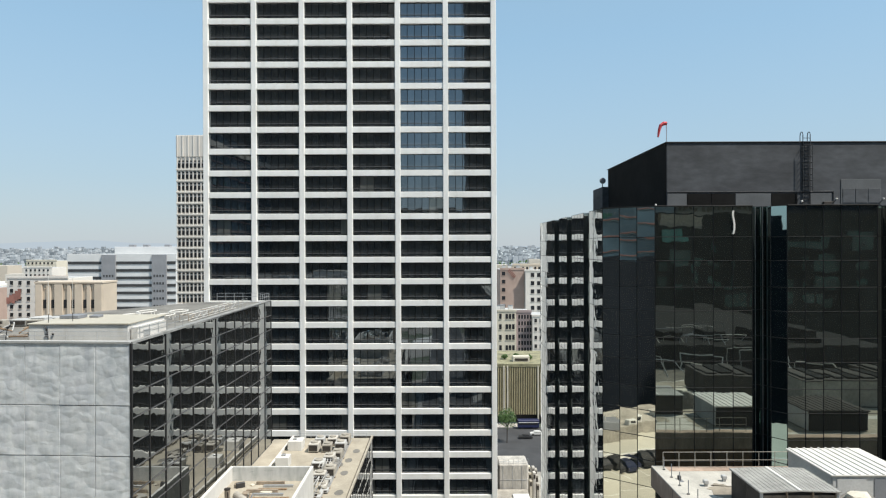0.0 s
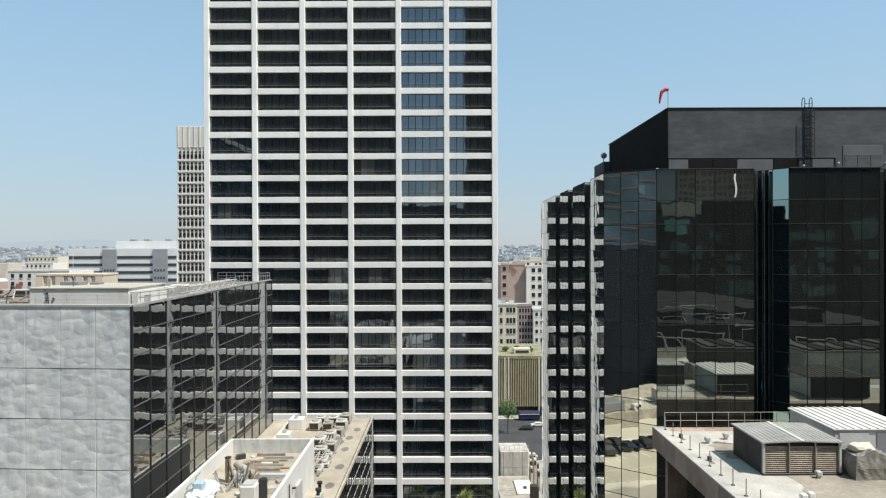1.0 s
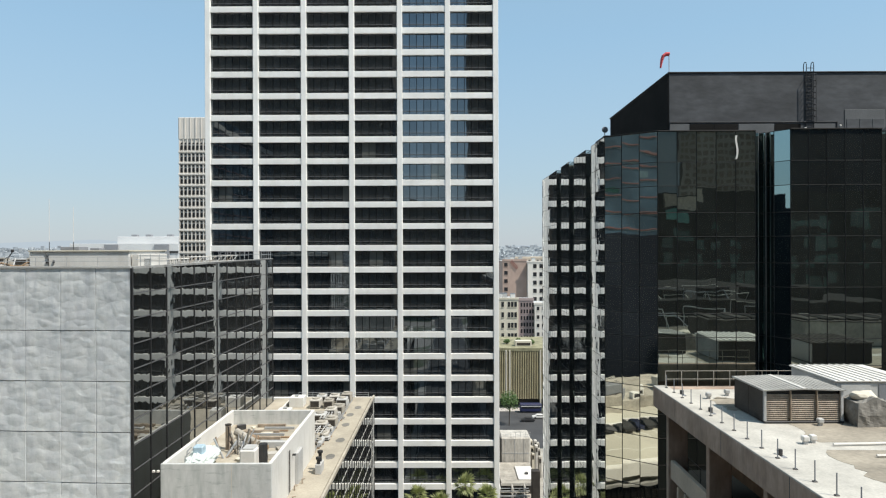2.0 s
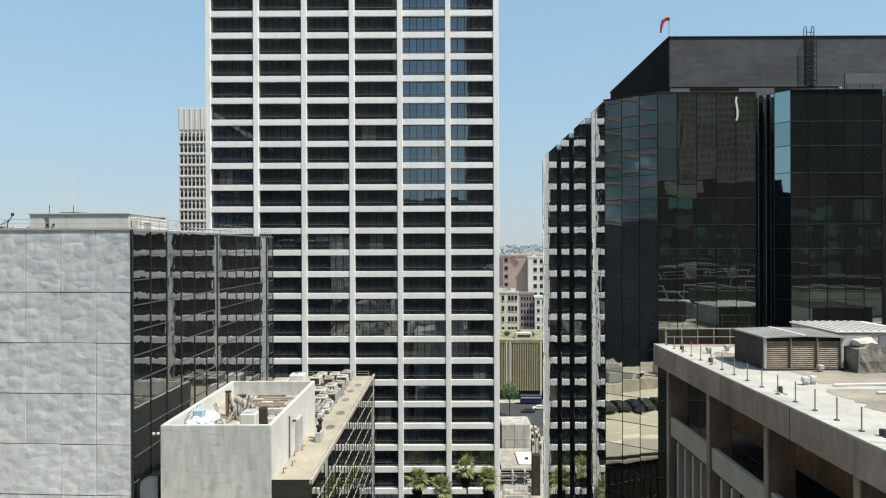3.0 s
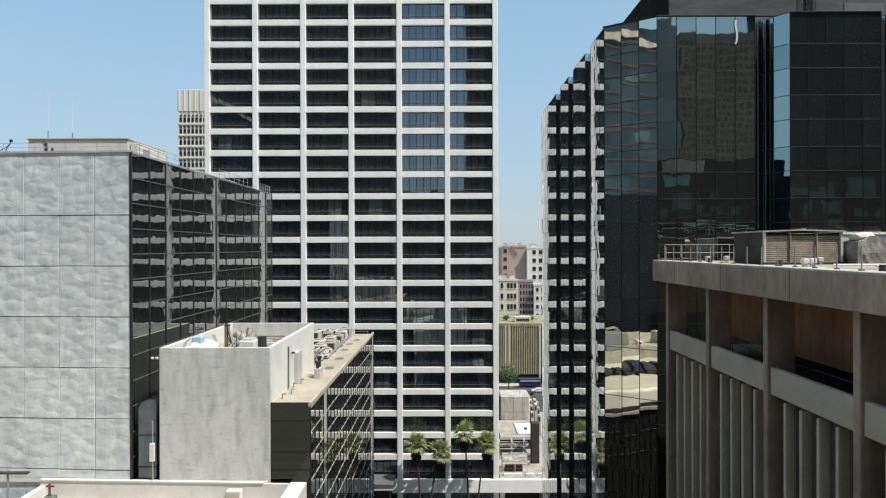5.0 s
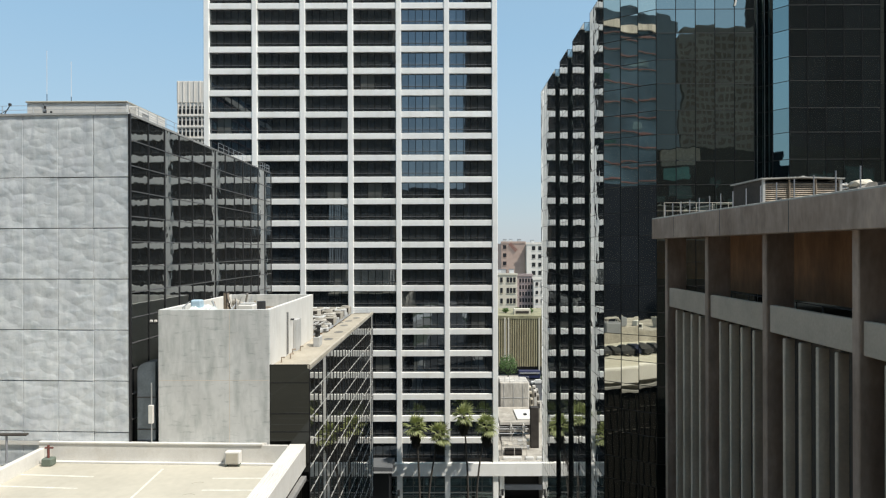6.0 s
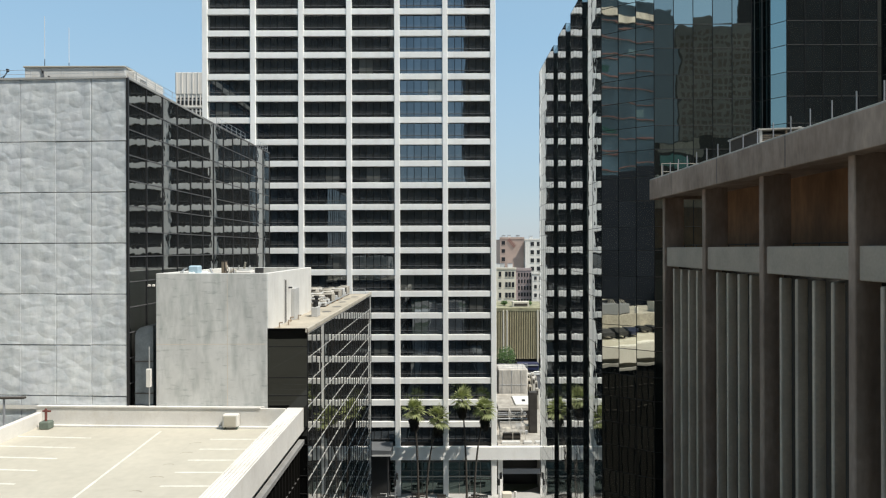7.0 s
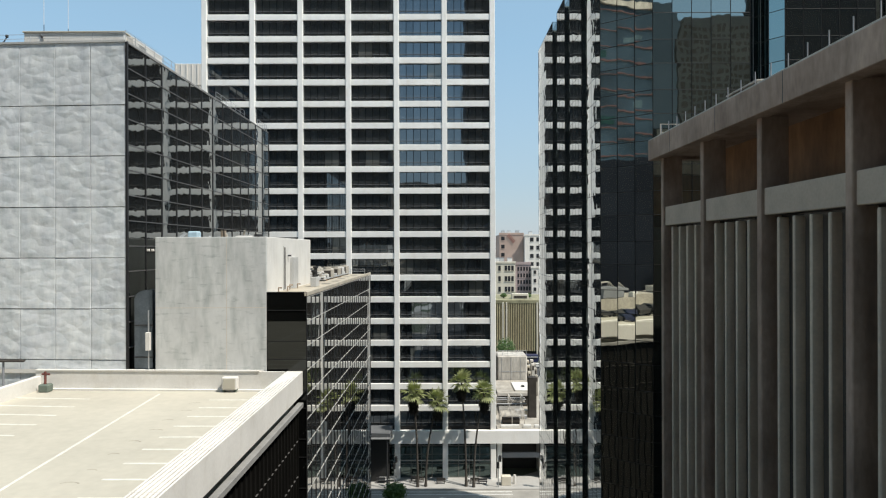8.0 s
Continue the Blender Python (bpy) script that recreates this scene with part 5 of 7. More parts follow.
    hook = thing("pipe_stub", "bent rusty pipe stub on the roof", "pipe", (23.3, 29.6, z))
    bm = bmesh.new()
    bars(bm, [(0, 0, 0), (0, 0, 0.5), (0.05, 0, 0.7), (0.25, 0, 0.75)], 0.06)
    part("pipe", bm, RUST, hook)
    for x, y, l in ((19.5, 33.2, 9), (20.5, 31.4, 12)):
        pr = thing("roof_pipe", "long pale pipe laid on the roof", "pipe", (x, y, z))
        bm = bmesh.new()
        rod(bm, (0, 0, 0.1), (l, 0.6, 0.1), 0.06)
        part("pipe", bm, DECK_WHITE, pr)
        part("block", bevelled(l / 2 - 0.1, l / 2 + 0.1, 0.1, 0.5, 0, 0.06, 0.01), WOOD, pr)
    # railing inside the terrace
    for k in range(8):
        y = 45.9 - 7.1 * k
        railing("terrace_rail", "thin dark terrace railing behind the spandrel", (16.9, y, 41.9), (16.9, y - 6.5, 41.9), 1.25, 2.2, 0.03, (0.5, 1.0), STEEL)


SHEET = surface("weathered_sheet_roof", (0.38, 0.37, 0.345), 0.6, 0.1, 0.15, 0.8)
concrete_roof()


# ---- black tower roof ----
def black_roof():
    part("coping", bevelled(-0.08, 19.0, -0.08, 19.9, 5.64, 5.74, 0.03), STEEL, plant)
    for x0, x1, mt, name in ((0.05, 1.7, LOWGREY, "lower_panel"), (1.75, 3.75, TAR, "door"), (3.8, 5.8, TAR, "door"), (5.85, 8.85, LOWGREY, "lower_panel"),
                             (8.9, 11.1, TAR, "vent_panel"), (12.2, 14.0, LOWGREY, "lower_panel")):
        part(name, bevelled(x0, x1, -0.05, 0.0, 0.05, 1.32, 0.01), mt, plant)
    part("conduit", bevelled(0.05, 14.2, -0.08, -0.02, 1.42, 1.5, 0.01), STEEL, plant)
    part("conduit", bevelled(14.12, 14.2, -0.08, -0.02, 0.3, 1.42, 0.01), STEEL, plant)
    part("box", bevelled(13.2, 14.05, -0.3, -0.06, 0.0, 0.6, 0.03), DARK_PANEL, plant)
    part("hatch_panel", bevelled(14.8, 18.2, -0.04, 0, 0.4, 2.5, 0.01), LOWGREY, plant)
    for x in (0, 1, 2):
        part("hatch_leaf", bevelled(14.95 + 1.08 * x, 15.95 + 1.08 * x, -0.07, -0.04, 0.5, 1.7, 0.01), CHARCOAL, plant)
    lad = thing("roof_ladder", "dark steel caged ladder with looped handrails", "ladder", (30.55, 55.72, KZ))
    for x in (0, 0.62):
        bm = bmesh.new()
        pts = [(x, 0, 0), (x, 0, 6.3)] + [(x, 0.22 - 0.22 * math.cos(a), 6.3 + 0.25 * math.sin(a)) for a in (0.6, 1.2, 1.8, 2.4)] + [(x, 0.45, 6.2), (x, 0.45, 5.6)]
        bars(bm, pts, 0.035)
        part("stile", bm, STEEL if x == 0 else STEEL, lad)
    rg = mesh_of("rung", box_bm(0, 0.62, -0.025, 0.025, -0.02, 0.02), STEEL)
    for k in range(20):
        piece("rung", rg, lad, Matrix.Translation((0, 0, 0.3 + 0.3 * k)))
    for k in range(9):
        bm = bmesh.new()
        zz = 1.4 + 0.5 * k
        bars(bm, [(0, 0, zz), (-0.04, -0.3, zz), (0.31, -0.5, zz), (0.66, -0.3, zz), (0.62, 0, zz)], 0.03, 4)
        part("hoop", bm, STEEL, lad)
    for x in (-0.04, 0.31, 0.66):
        bm = bmesh.new()
        yy = -0.5 if x == 0.31 else -0.3
        rod(bm, (x, yy, 1.4), (x, yy, 5.4), 0.03, 4)
        part("cage_bar", bm, STEEL, lad)
    sock = thing("windsock", "faded red windsock on a thin pole", "windsock", (19.15, 56.2, KZ + 5.74))
    bm = bmesh.new()
    rod(bm, (0, 0, 0), (0, 0, 1.75), 0.035)
    part("pole", bm, METAL, sock)
    bm = bmesh.new()
    pts = [(0, 0, 1.62, 0.22), (-0.25, 0, 1.62, 0.24), (-0.5, 0, 1.45, 0.21), (-0.62, 0, 1.1, 0.17), (-0.68, 0, 0.75, 0.13), (-0.72, 0, 0.45, 0.1)]
    rings = []
    for i, (x, y, zz, r) in enumerate(pts):
        a = Vector(pts[max(0, i - 1)][:3])
        b = Vector(pts[min(len(pts) - 1, i + 1)][:3])
        q = (b - a).to_track_quat("Z", "Y")
        rings.append([bm.verts.new(Vector((x, y, zz)) + q @ Vector((r * math.cos(k * math.tau / 10), r * math.sin(k * math.tau / 10) * 0.7, 0))) for k in range(10)])
    for i in range(len(rings) - 1):
        for k in range(10):
            j = (k + 1) % 10
            bm.faces.new((rings[i][k], rings[i][j], rings[i + 1][j], rings[i + 1][k]))
    part("cloth", bm, RED, sock)
    dish = thing("satellite_dish", "grey satellite dish on a short mast", "satellite dish", (18.45, 75.9, KZ + 3.7))
    bm = bmesh.new()
    rod(bm, (0, 0, 0), (0, 0, 0.7), 0.05)
    part("mast", bm, STEEL, dish)
    bm = bmesh.new()
    bmesh.ops.create_uvsphere(bm, u_segments=16, v_segments=8, radius=0.36)
    for v in bm.verts:
        v.co = Vector((v.co.x, v.co.y * 0.25 - 0.1, v.co.z + 0.75))
    part("reflector", bm, MID_GREY, dish)
    for x, h in ((17.2, 0.3), (29.0, 0.55), (31.8, 0.75), (35.6, 0.75)):
        f = thing("flood_lamp", "small white floodlight at the roof edge", "floodlight", (x, 53.2, KZ - 0.15), "floodlights on the roof")
        bm = bmesh.new()
        bars(bm, [(-0.5, 0, 0), (-0.3, 0, 0.5 * h), (0, -0.1, h)], 0.035)
        part("arm", bm, STEEL, f)
        part("head", bevelled(-0.08, 0.08, -0.22, -0.08, h - 0.02, h + 0.12, 0.03), DECK_WHITE, f)
    # small pale blocks standing in for glints along the coping
    for x in (19.0, 21.0, 22.6, 24.1):
        f = thing("glint_block", "small pale block for a glint on the roof edge", "bracket", (x, 51.95, KZ - 0.15), "brackets on the roof edge")
        part("base", bevelled(-0.1, 0.1, -0.05, 0.05, 0, 0.17, 0.02), GREY_LIGHT, f)
        part("clip", bevelled(0.12, 0.26, -0.05, 0.05, 0, 0.22, 0.02), GREY_LIGHT, f)
    # narrow wavy white strip set against the front panes
    bm = bmesh.new()
    strip = [(0.0, 0.0), (-0.05, -0.35), (0.02, -0.7), (0.08, -1.1), (0.07, -1.5), (-0.02, -1.85)]
    edge = [[bm.verts.new((22.83 + x + w, 51.6 + d, KZ - 0.35 + z)) for x, z in strip] for w, d in ((-0.07, 0.0), (0.07, 0.0), (0.07, 0.04), (-0.07, 0.04))]
    for i in range(5):
        for q in range(4):
            bm.faces.new((edge[q][i], edge[(q + 1) % 4][i], edge[(q + 1) % 4][i + 1], edge[q][i + 1]))
    part("wavy_strip", bm, DECK_WHITE, black, "wavy white strip on the glass front").matrix_basis = local(black)
    cap = bmesh.new()
    for a, b in (((13.05, 54.25), (16.64, 51.62)), ((16.69, 51.62), (24.34, 51.62)), ((26.67, 50.82), (33.68, 50.82)), ((36.2, 50.42), (38, 50.42))):
        rod(cap, (*a, KZ + 0.02), (*b, KZ + 0.02), 0.05, 6)
    part("coping", cap, MULL, black).matrix_basis = local(black)


black_roof()

# ---- street ----
road = tagged(part("road", box_bm(-400, 400, 97.5, 109.6, -0.03, 0.0), ROADWAY), "dark asphalt cross street with painted lines", "road", kind="structure")
side_road = tagged(part("road", box_bm(-8.4, 12.6, -300, 97.5, -0.03, -0.002), ASPHALT), "dark asphalt street between the blocks", "road", kind="structure")
tagged(part("road", box_bm(-60, 120, 163, 232, -0.03, 0.0), ASPHALT), "dark asphalt street beyond the tower", "road", kind="structure")
tagged(part("pavement", bevelled(-60, 40, 109.6, 116, -0.03, 0.15, 0.02), PAVING), "pale concrete pavement before the tower", "pavement", kind="structure")
tagged(part("pavement", bevelled(-10.6, -8.4, -60, 97, -0.03, 0.15, 0.02), PAVING), "pale concrete pavement", "pavement", kind="structure")
tagged(part("pavement", bevelled(12.6, 16.5, -60, 97, -0.03, 0.15, 0.02), PAVING), "pale concrete pavement", "pavement", kind="structure")


def stripe(x0, x1, y0, y1):
    part("road_line", box_bm(x0, x1, y0, y1, 0.001, 0.012), LINE, road)


for x in (-1.6, 5.4):
    for k in range(24):
        part("lane_mark", box_bm(x, x + 0.14, 88 - 9.5 * k, 91 - 9.5 * k, 0.0, 0.012), LINE, side_road)
for x in (-8.0, 12.1):
    part("edge_line", box_bm(x, x + 0.14, -200, 94, 0.0, 0.012), LINE, side_road)
for y in (98.3, 100.9, 103.4, 105.6, 107.4, 108.6):
    stripe(-40, 11.5, y, y + 0.16)
for k in range(5):
    stripe(-8.0 + 4.2 * k, -7.6 + 4.2 * k, 97.8, 103.0)
for x, y in ((-0.6, 106.3), (5.6, 107.2)):
    bm = bmesh.new()
    prism(bm, [(x, y), (x + 0.5, y), (x + 3.2, y - 1.6), (x + 2.7, y - 1.6)], 0.001, 0.012)
    part("road_line", bm, LINE, road)


def palm(x, y, height, lean, seed, crown_r=2.6):
    rng = random.Random(seed)
    t = thing("fan_palm", "tall fan palm with a dead leaf skirt", "palm tree", (x, y, 0.15), "palms before the tower")
    bm = bmesh.new()
    prev = None
    n = 12
    for i in range(n + 1):
        f = i / n
        r = 0.19 - 0.07 * f + (0.1 if i == 0 else 0)
        c = Vector((lean * f * f, 0.2 * math.sin(3 * f), height * f))
        ring = [bm.verts.new(c + Vector((r * math.cos(k * math.tau / 8), r * math.sin(k * math.tau / 8), 0))) for k in range(8)]
        if prev:
            for k in range(8):
                j = (k + 1) % 8
                bm.faces.new((prev[k], prev[j], ring[j], ring[k]))
        prev = ring
    part("trunk", bm, BARK, t)
    top = Vector((lean, 0.2 * math.sin(3), height))

    def fan(bm, origin, d, length, width, droop):
        d = d.normalized()
        side = d.cross(Vector((0, 0, 1)))
        side = side.normalized() if side.length > 0.05 else Vector((1, 0, 0))
        hub = origin + d * length * 0.45
        up = side.cross(d)
        a, b = side * 0.03, side * -0.03
        bm.faces.new([bm.verts.new(v) for v in (origin + a, origin + b, hub + b, hub + a)])
        m = 8
        for k in range(m):
            ang = (k / (m - 1) - 0.5) * 2.4
            tip = hub + (d * math.cos(ang) + side * math.sin(ang) * width) * length * 0.62 + Vector((0, 0, -droop * (0.4 + abs(ang) * 0.5))) + up * rng.uniform(-0.22, 0.22)
            mid = hub + (tip - hub) * 0.5 + up * 0.06
            q = (tip - hub).cross(up).normalized() * 0.145
            h0 = bm.verts.new(hub)
            bm.faces.new((h0, bm.verts.new(mid + q), bm.verts.new(tip), bm.verts.new(mid - q)))

    bm = bmesh.new()
    for k in range(28):
        a = k * 2.39996
        e = 1.35 - 2.15 * (k / 28) + rng.uniform(-0.15, 0.15)
        d = Vector((math.cos(a) * math.cos(e), math.sin(a) * math.cos(e), math.sin(e)))
        fan(bm, top + Vector((0, 0, 0.1)), d, crown_r * rng.uniform(0.8, 1.2), 0.85, 0.1 + 0.45 * (k / 28))
    part("crown", bm, LEAF, t)
    bm = bmesh.new()
    for k in range(70):
        a = k * 2.39996 + 0.4
        e = -1.05 - 0.45 * (k / 70)
        d = Vector((math.cos(a) * math.cos(e), math.sin(a) * math.cos(e), math.sin(e)))
        fan(bm, top + Vector((0, 0, -0.3 - 1.3 * (k / 70))), d, crown_r * rng.uniform(0.65, 0.9), 0.8, 0.5)
    part("skirt", bm, DEAD, t)


palm(-4.15, 110.6, 15.7, -0.67, 1, 2.15)
palm(-2.8, 110.8, 14.4, 2.1, 2, 2.15)
palm(4.0, 110.8, 17.5, -0.75, 3, 2.05)
palm(5.25, 110.4, 15.9, 1.8, 4, 2.2)


def street_tree(x, y, z, r, h, seed):
    rng = random.Random(seed)
    t = thing("street_tree", "leafy green street tree with a round crown", "tree", (x, y, z))
    bm = bmesh.new()
    rod(bm, (0, 0, 0), (0.1, 0, h * 0.5), 0.16, 8)
    limbs = []
    for k in range(6):
        a = k * 1.05
        e = Vector((0.55 * r * math.cos(a), 0.55 * r * math.sin(a), h * rng.uniform(0.68, 0.9)))
        rod(bm, (0.1, 0, h * 0.45), e, 0.07, 6)
        limbs.append(e)
    part("trunk", bm, BARK, t)
    bm = bmesh.new()
    for k in range(1300):
        v = Vector((rng.gauss(0, 1), rng.gauss(0, 1), rng.gauss(0, 1))).normalized() * rng.uniform(0.25, 1) ** 0.5
        c = limbs[k % 6] * rng.uniform(0.5, 1.05) if k % 3 else Vector((0, 0, h * 0.8))
        c = c * 0.45 + Vector((0, 0, h * 0.42)) + Vector((v.x * r, v.y * r, v.z * r * 0.72)) * (0.75 + 0.5 * noise.noise(v * 2 + Vector((seed, 0, 0))))
        u = Vector((rng.gauss(0, 1), rng.gauss(0, 1), rng.gauss(0, 1))).normalized()
        w = u.orthogonal().normalized()
        s = rng.uniform(0.16, 0.3)
        bm.faces.new([bm.verts.new(c + q) for q in (u * s, w * s * 0.6, -u * s, -w * s * 0.6)])
    part("crown", bm, GREEN, t)


street_tree(-7.3, 101.5, 0.0, 2.0, 3.6, 5)
street_tree(20.6, 213.5, 0.0, 4.2, 11.5, 6)


def signal(x, y, flip=1):
    t = thing("traffic_signal", "dark traffic signal on a slim post", "traffic signal", (x, y, 0.15), "traffic signals")
    bm = bmesh.new()
    rod(bm, (0, 0, 0), (0, 0, 5.2), 0.09, 8)
    part("post", bm, METAL, t)
    for k, zz in enumerate((3.2, 4.3)):
        hd = part("signal_head", bevelled(-0.05 + 0.35 * flip * k - 0.2, -0.05 + 0.35 * flip * k + 0.2, -0.35, -0.08, zz, zz + 1.05, 0.04), RUBBER, t)
        for q in range(3):
            bm = bmesh.new()
            xx = -0.05 + 0.35 * flip * k
            rod(bm, (xx, -0.35, zz + 0.2 + 0.32 * q), (xx, -0.47, zz + 0.2 + 0.32 * q), 0.13, 8)
            part("visor", bm, RUBBER, hd)


signal(-8.0, 110.2)
signal(9.4, 110.4)
signal(17.0, 109.9, -1)




def base_of_tower():
    # canopy and garage mouth beside the lobby
    can = thing("entrance_canopy", "grey entrance canopy beside the tower base", "canopy", (-16.0, 108.6, 8.75))
    bm = bmesh.new()
    prism(bm, [(0, 0.8), (7.4, 0), (7.4, 5.2), (0, 5.2)], 0, 0.9)
    part("roof", bm, LOWGREY, can)
    part("edge", bevelled(-0.05, 7.45, -0.1, 0.0, 0.0, 0.25, 0.01), GREY_LIGHT, can)
    for x in (0.6, 6.8):
        bm = bmesh.new()
        rod(bm, (x, 1.2, -8.6), (x, 1.2, 0), 0.14, 8)
        part("post", bm, STEEL, can)
    # black backing added for the darkness under the canopy, hiding the lobby glass
    part("back_wall", box_bm(0.2, 6.9, 4.5, 4.8, -8.6, 0.0), CORE, can)
    pod = thing("garage_podium", "white garage podium with a dark entrance", "garage", (9.6, 114.4, 0))
    part("deck_slab", bevelled(0, 20, 0.2, 46, 8.0, 8.75, 0.03), TANGREY, pod)
    part("inner", box_bm(0.1, 20, 6, 45, 0, 8.0), CORE, pod)
    part("lintel", bevelled(0, 20, 0.3, 0.7, 3.7, 4.6, 0.02), MID_GREY, pod)
    part("pier", bevelled(0, 0.8, 0.2, 1.0, 0, 6.4, 0.03), WHITE, pod)
    part("side_wall", bevelled(7.6, 8.2, 0.2, 6, 0, 6.4, 0.03), GREY_LIGHT, pod)
    pl = thing("planter", "pale concrete planter beside the garage entrance", "planter", (10.0, 111.0, 0.15))
    part("trough", bevelled(0, 1.6, 0, 1.2, 0, 1.5, 0.05), CREAM, pl)
    bol = thing("bollard", "white round bollard at the garage mouth", "bollard", (12.3, 112.0, 0.15))
    bm = bmesh.new()
    rod(bm, (0, 0, 0), (0, 0, 1.5), 0.22, 10)
    part("post", bm, DECK_WHITE, bol)
    rng = random.Random(77)
    for k in range(12):
        x = rng.uniform(-13, 2) if k < 9 else rng.uniform(4, 8)
        b = thing("street_bench", "small street bench on the pavement", "bench", (x, rng.uniform(111.2, 113.3), 0.15), "benches before the tower")
        part("seat", bevelled(0, 1.5, 0, 0.45, 0.4, 0.5, 0.02), (DARK_PANEL, GREY_LIGHT, STEEL)[k % 3], b)
        for q in (0.1, 1.3):
            part("leg", bevelled(q, q + 0.1, 0.05, 0.4, 0, 0.4, 0.01), STEEL, b)
        part("backrest", bevelled(0, 1.5, 0.4, 0.46, 0.55, 0.9, 0.01), (DARK_PANEL, GREY_LIGHT, STEEL)[k % 3], b)
    # plant on the podium
    cool = thing("cooling_plant", "large grey cooling plant on the podium", "cooling plant", (11.7, 140, 8.75))
    part("casing", bevelled(0, 6.4, 0, 6, 0.2, 8.6, 0.25), DUSTY, cool)
    part("base", bevelled(0.1, 6.3, 0.1, 5.9, 0, 0.2, 0.01), STEEL, cool)
    for k in range(3):
        part("seam", bevelled(2.0 * k + 0.9, 2.0 * k + 1.0, -0.05, 0, 0.3, 8.3, 0.01), METAL, cool)
    part("seam", bevelled(0.2, 6.2, -0.05, 0, 5.2, 5.32, 0.01), METAL, cool)
    railing("plant_railing", "thin railing on the cooling plant", (11.8, 140.2, 17.33), (18.0, 140.2, 17.33), 1.1, 1.1, 0.035, (0.5, 1.0), METAL)
    tan = thing("roof_block", "pale roof block on the podium", "roof unit", (14.2, 128.6, 12.25))
    part("casing", bevelled(0, 3.4, 0, 7.5, 0, 0.3, 0.06), PENT_WHITE, tan)
    part("hatch", bevelled(1.6, 2.2, 2.4, 3.2, 0.3, 0.6, 0.04), STEEL, tan)
    up = thing("raised_roof", "tan raised roof slab on dark posts", "roof", (10.7, 127.4, 8.75))
    part("slab", bevelled(0, 7.0, 0, 12, 3.1, 3.5, 0.05), TANGREY, up)
    part("edge_beam", bevelled(-0.05, 7.05, -0.12, 0, 2.9, 3.45, 0.02), PIPEWHITE, up)
    # dark sheet set in for the shaded gap below the slab
    part("back_panel", box_bm(0.2, 6.8, 3.5, 3.7, 0, 3.1), DARK_PANEL, up)
    for q in (0.1, 2.3, 4.5, 6.6):
        part("post", bevelled(q, q + 0.25, 0.05, 0.3, 0, 3.1, 0.02), STEEL, up)
    for k in range(9):
        u = thing("roof_unit", "small pale equipment box on the podium", "roof unit", (18.3 + 0.75 * (k % 3), 140 + 1.6 * (k // 3), 8.75), "boxes on the podium")
        hh = (5.2, 6.8, 4.4, 6.2, 7.4, 5.6, 7.0, 5.0, 6.4)[k]
        part("casing", bevelled(0, 0.6, 0, 1.2, 0, hh, 0.05), (CREAM, PIPEWHITE, TANGREY)[k % 3], u)
        part("grille", bevelled(0.1, 0.5, -0.03, 0, hh - 1.3, hh - 0.4, 0.01), DARK_PANEL, u)
    slope = thing("louvred_roof", "sloping pale louvred roof over pumps", "roof unit", (10.3, 117.2, 8.75))
    bm = bmesh.new()
    for k in range(9):
        block(bm, 0, 4.4, 0.32 * k, 0.32 * k + 0.2, 1.5 + 0.14 * k, 1.58 + 0.14 * k)
    part("slats", bm, PIPEWHITE, slope)
    for q in (0.0, 2.1, 4.3):
        part("post", bevelled(q, q + 0.12, 0.0, 0.12, 0, 1.5, 0.01), PIPEWHITE, slope)
        part("post", bevelled(q, q + 0.12, 2.6, 2.72, 0, 2.6, 0.01), PIPEWHITE, slope)
    part("pump", bevelled(0.5, 3.6, 0.6, 2.0, 0, 1.0, 0.1), DARK_PANEL, slope)
    tw = thing("dark_stack", "dark brown vertical duct on the podium", "duct", (16.0, 122, 8.75))
    part("casing", bevelled(0, 1.5, 0, 1.5, 0, 7.5, 0.05), DARK_PANEL, tw)
    rng = random.Random(15)
    fr = thing("pipe_rack", "white steel pipe rack on the podium", "pipe rack", (10.3, 124.2, 8.75))
    for k in (0, 2, 4):
        x = 1.2 * k
        bm = bmesh.new()
        bars(bm, [(x, 0, 0), (x, 0, 3.4), (x, 2.6, 3.4), (x, 2.6, 0)], 0.12)
        bars(bm, [(x, 0, 1.8), (x, 2.6, 1.8)], 0.1)
        part("frame", bm, PIPEWHITE, fr)
    for k in range(7):
        zz, yy = rng.choice((1.9, 2.1, 2.8, 3.5)), rng.uniform(0, 2.6)
        bm = bmesh.new()
        rod(bm, (0, yy, zz), (5.6, yy, zz), rng.uniform(0.05, 0.12))
        part("pipe", bm, (METAL, PIPEWHITE, TANGREY)[k % 3], fr)
    for k in (2, 3):
        bm = bmesh.new()
        bars(bm, [(1.2 * k, 0, 1.8), (1.2 * k + 1.2, 0, 3.4)], 0.05)
        bars(bm, [(1.2 * k + 1.2, 0, 1.8), (1.2 * k, 0, 3.4)], 0.05)
        part("brace", bm, PIPEWHITE, fr)
    for k, (x, w) in enumerate(((10.3, 3.2), (14.2, 1.4), (16.2, 2.0))):
        cb = thing("kerb_block", "white concrete kerb block on the podium edge", "kerb", (x, 115.3, 8.75))
        part("block", bevelled(0, w, 0, 0.5, 0, 0.45, 0.04), PENT_WHITE, cb)
    for k in range(9):
        x, y = rng.uniform(10.2, 15.2), rng.choice((121.2, 121.9, 122.6)) + rng.uniform(-0.2, 0.2)
        u = thing("roof_unit", "small pale equipment box on the podium", "roof unit", (x, y, 8.75), "boxes on the podium")
        part("casing", bevelled(0, rng.uniform(0.6, 1.6), 0, rng.uniform(0.6, 1.6), 0, rng.uniform(0.5, 1.8), 0.04), (CREAM, TANGREY, METAL)[k % 3], u)


base_of_tower()


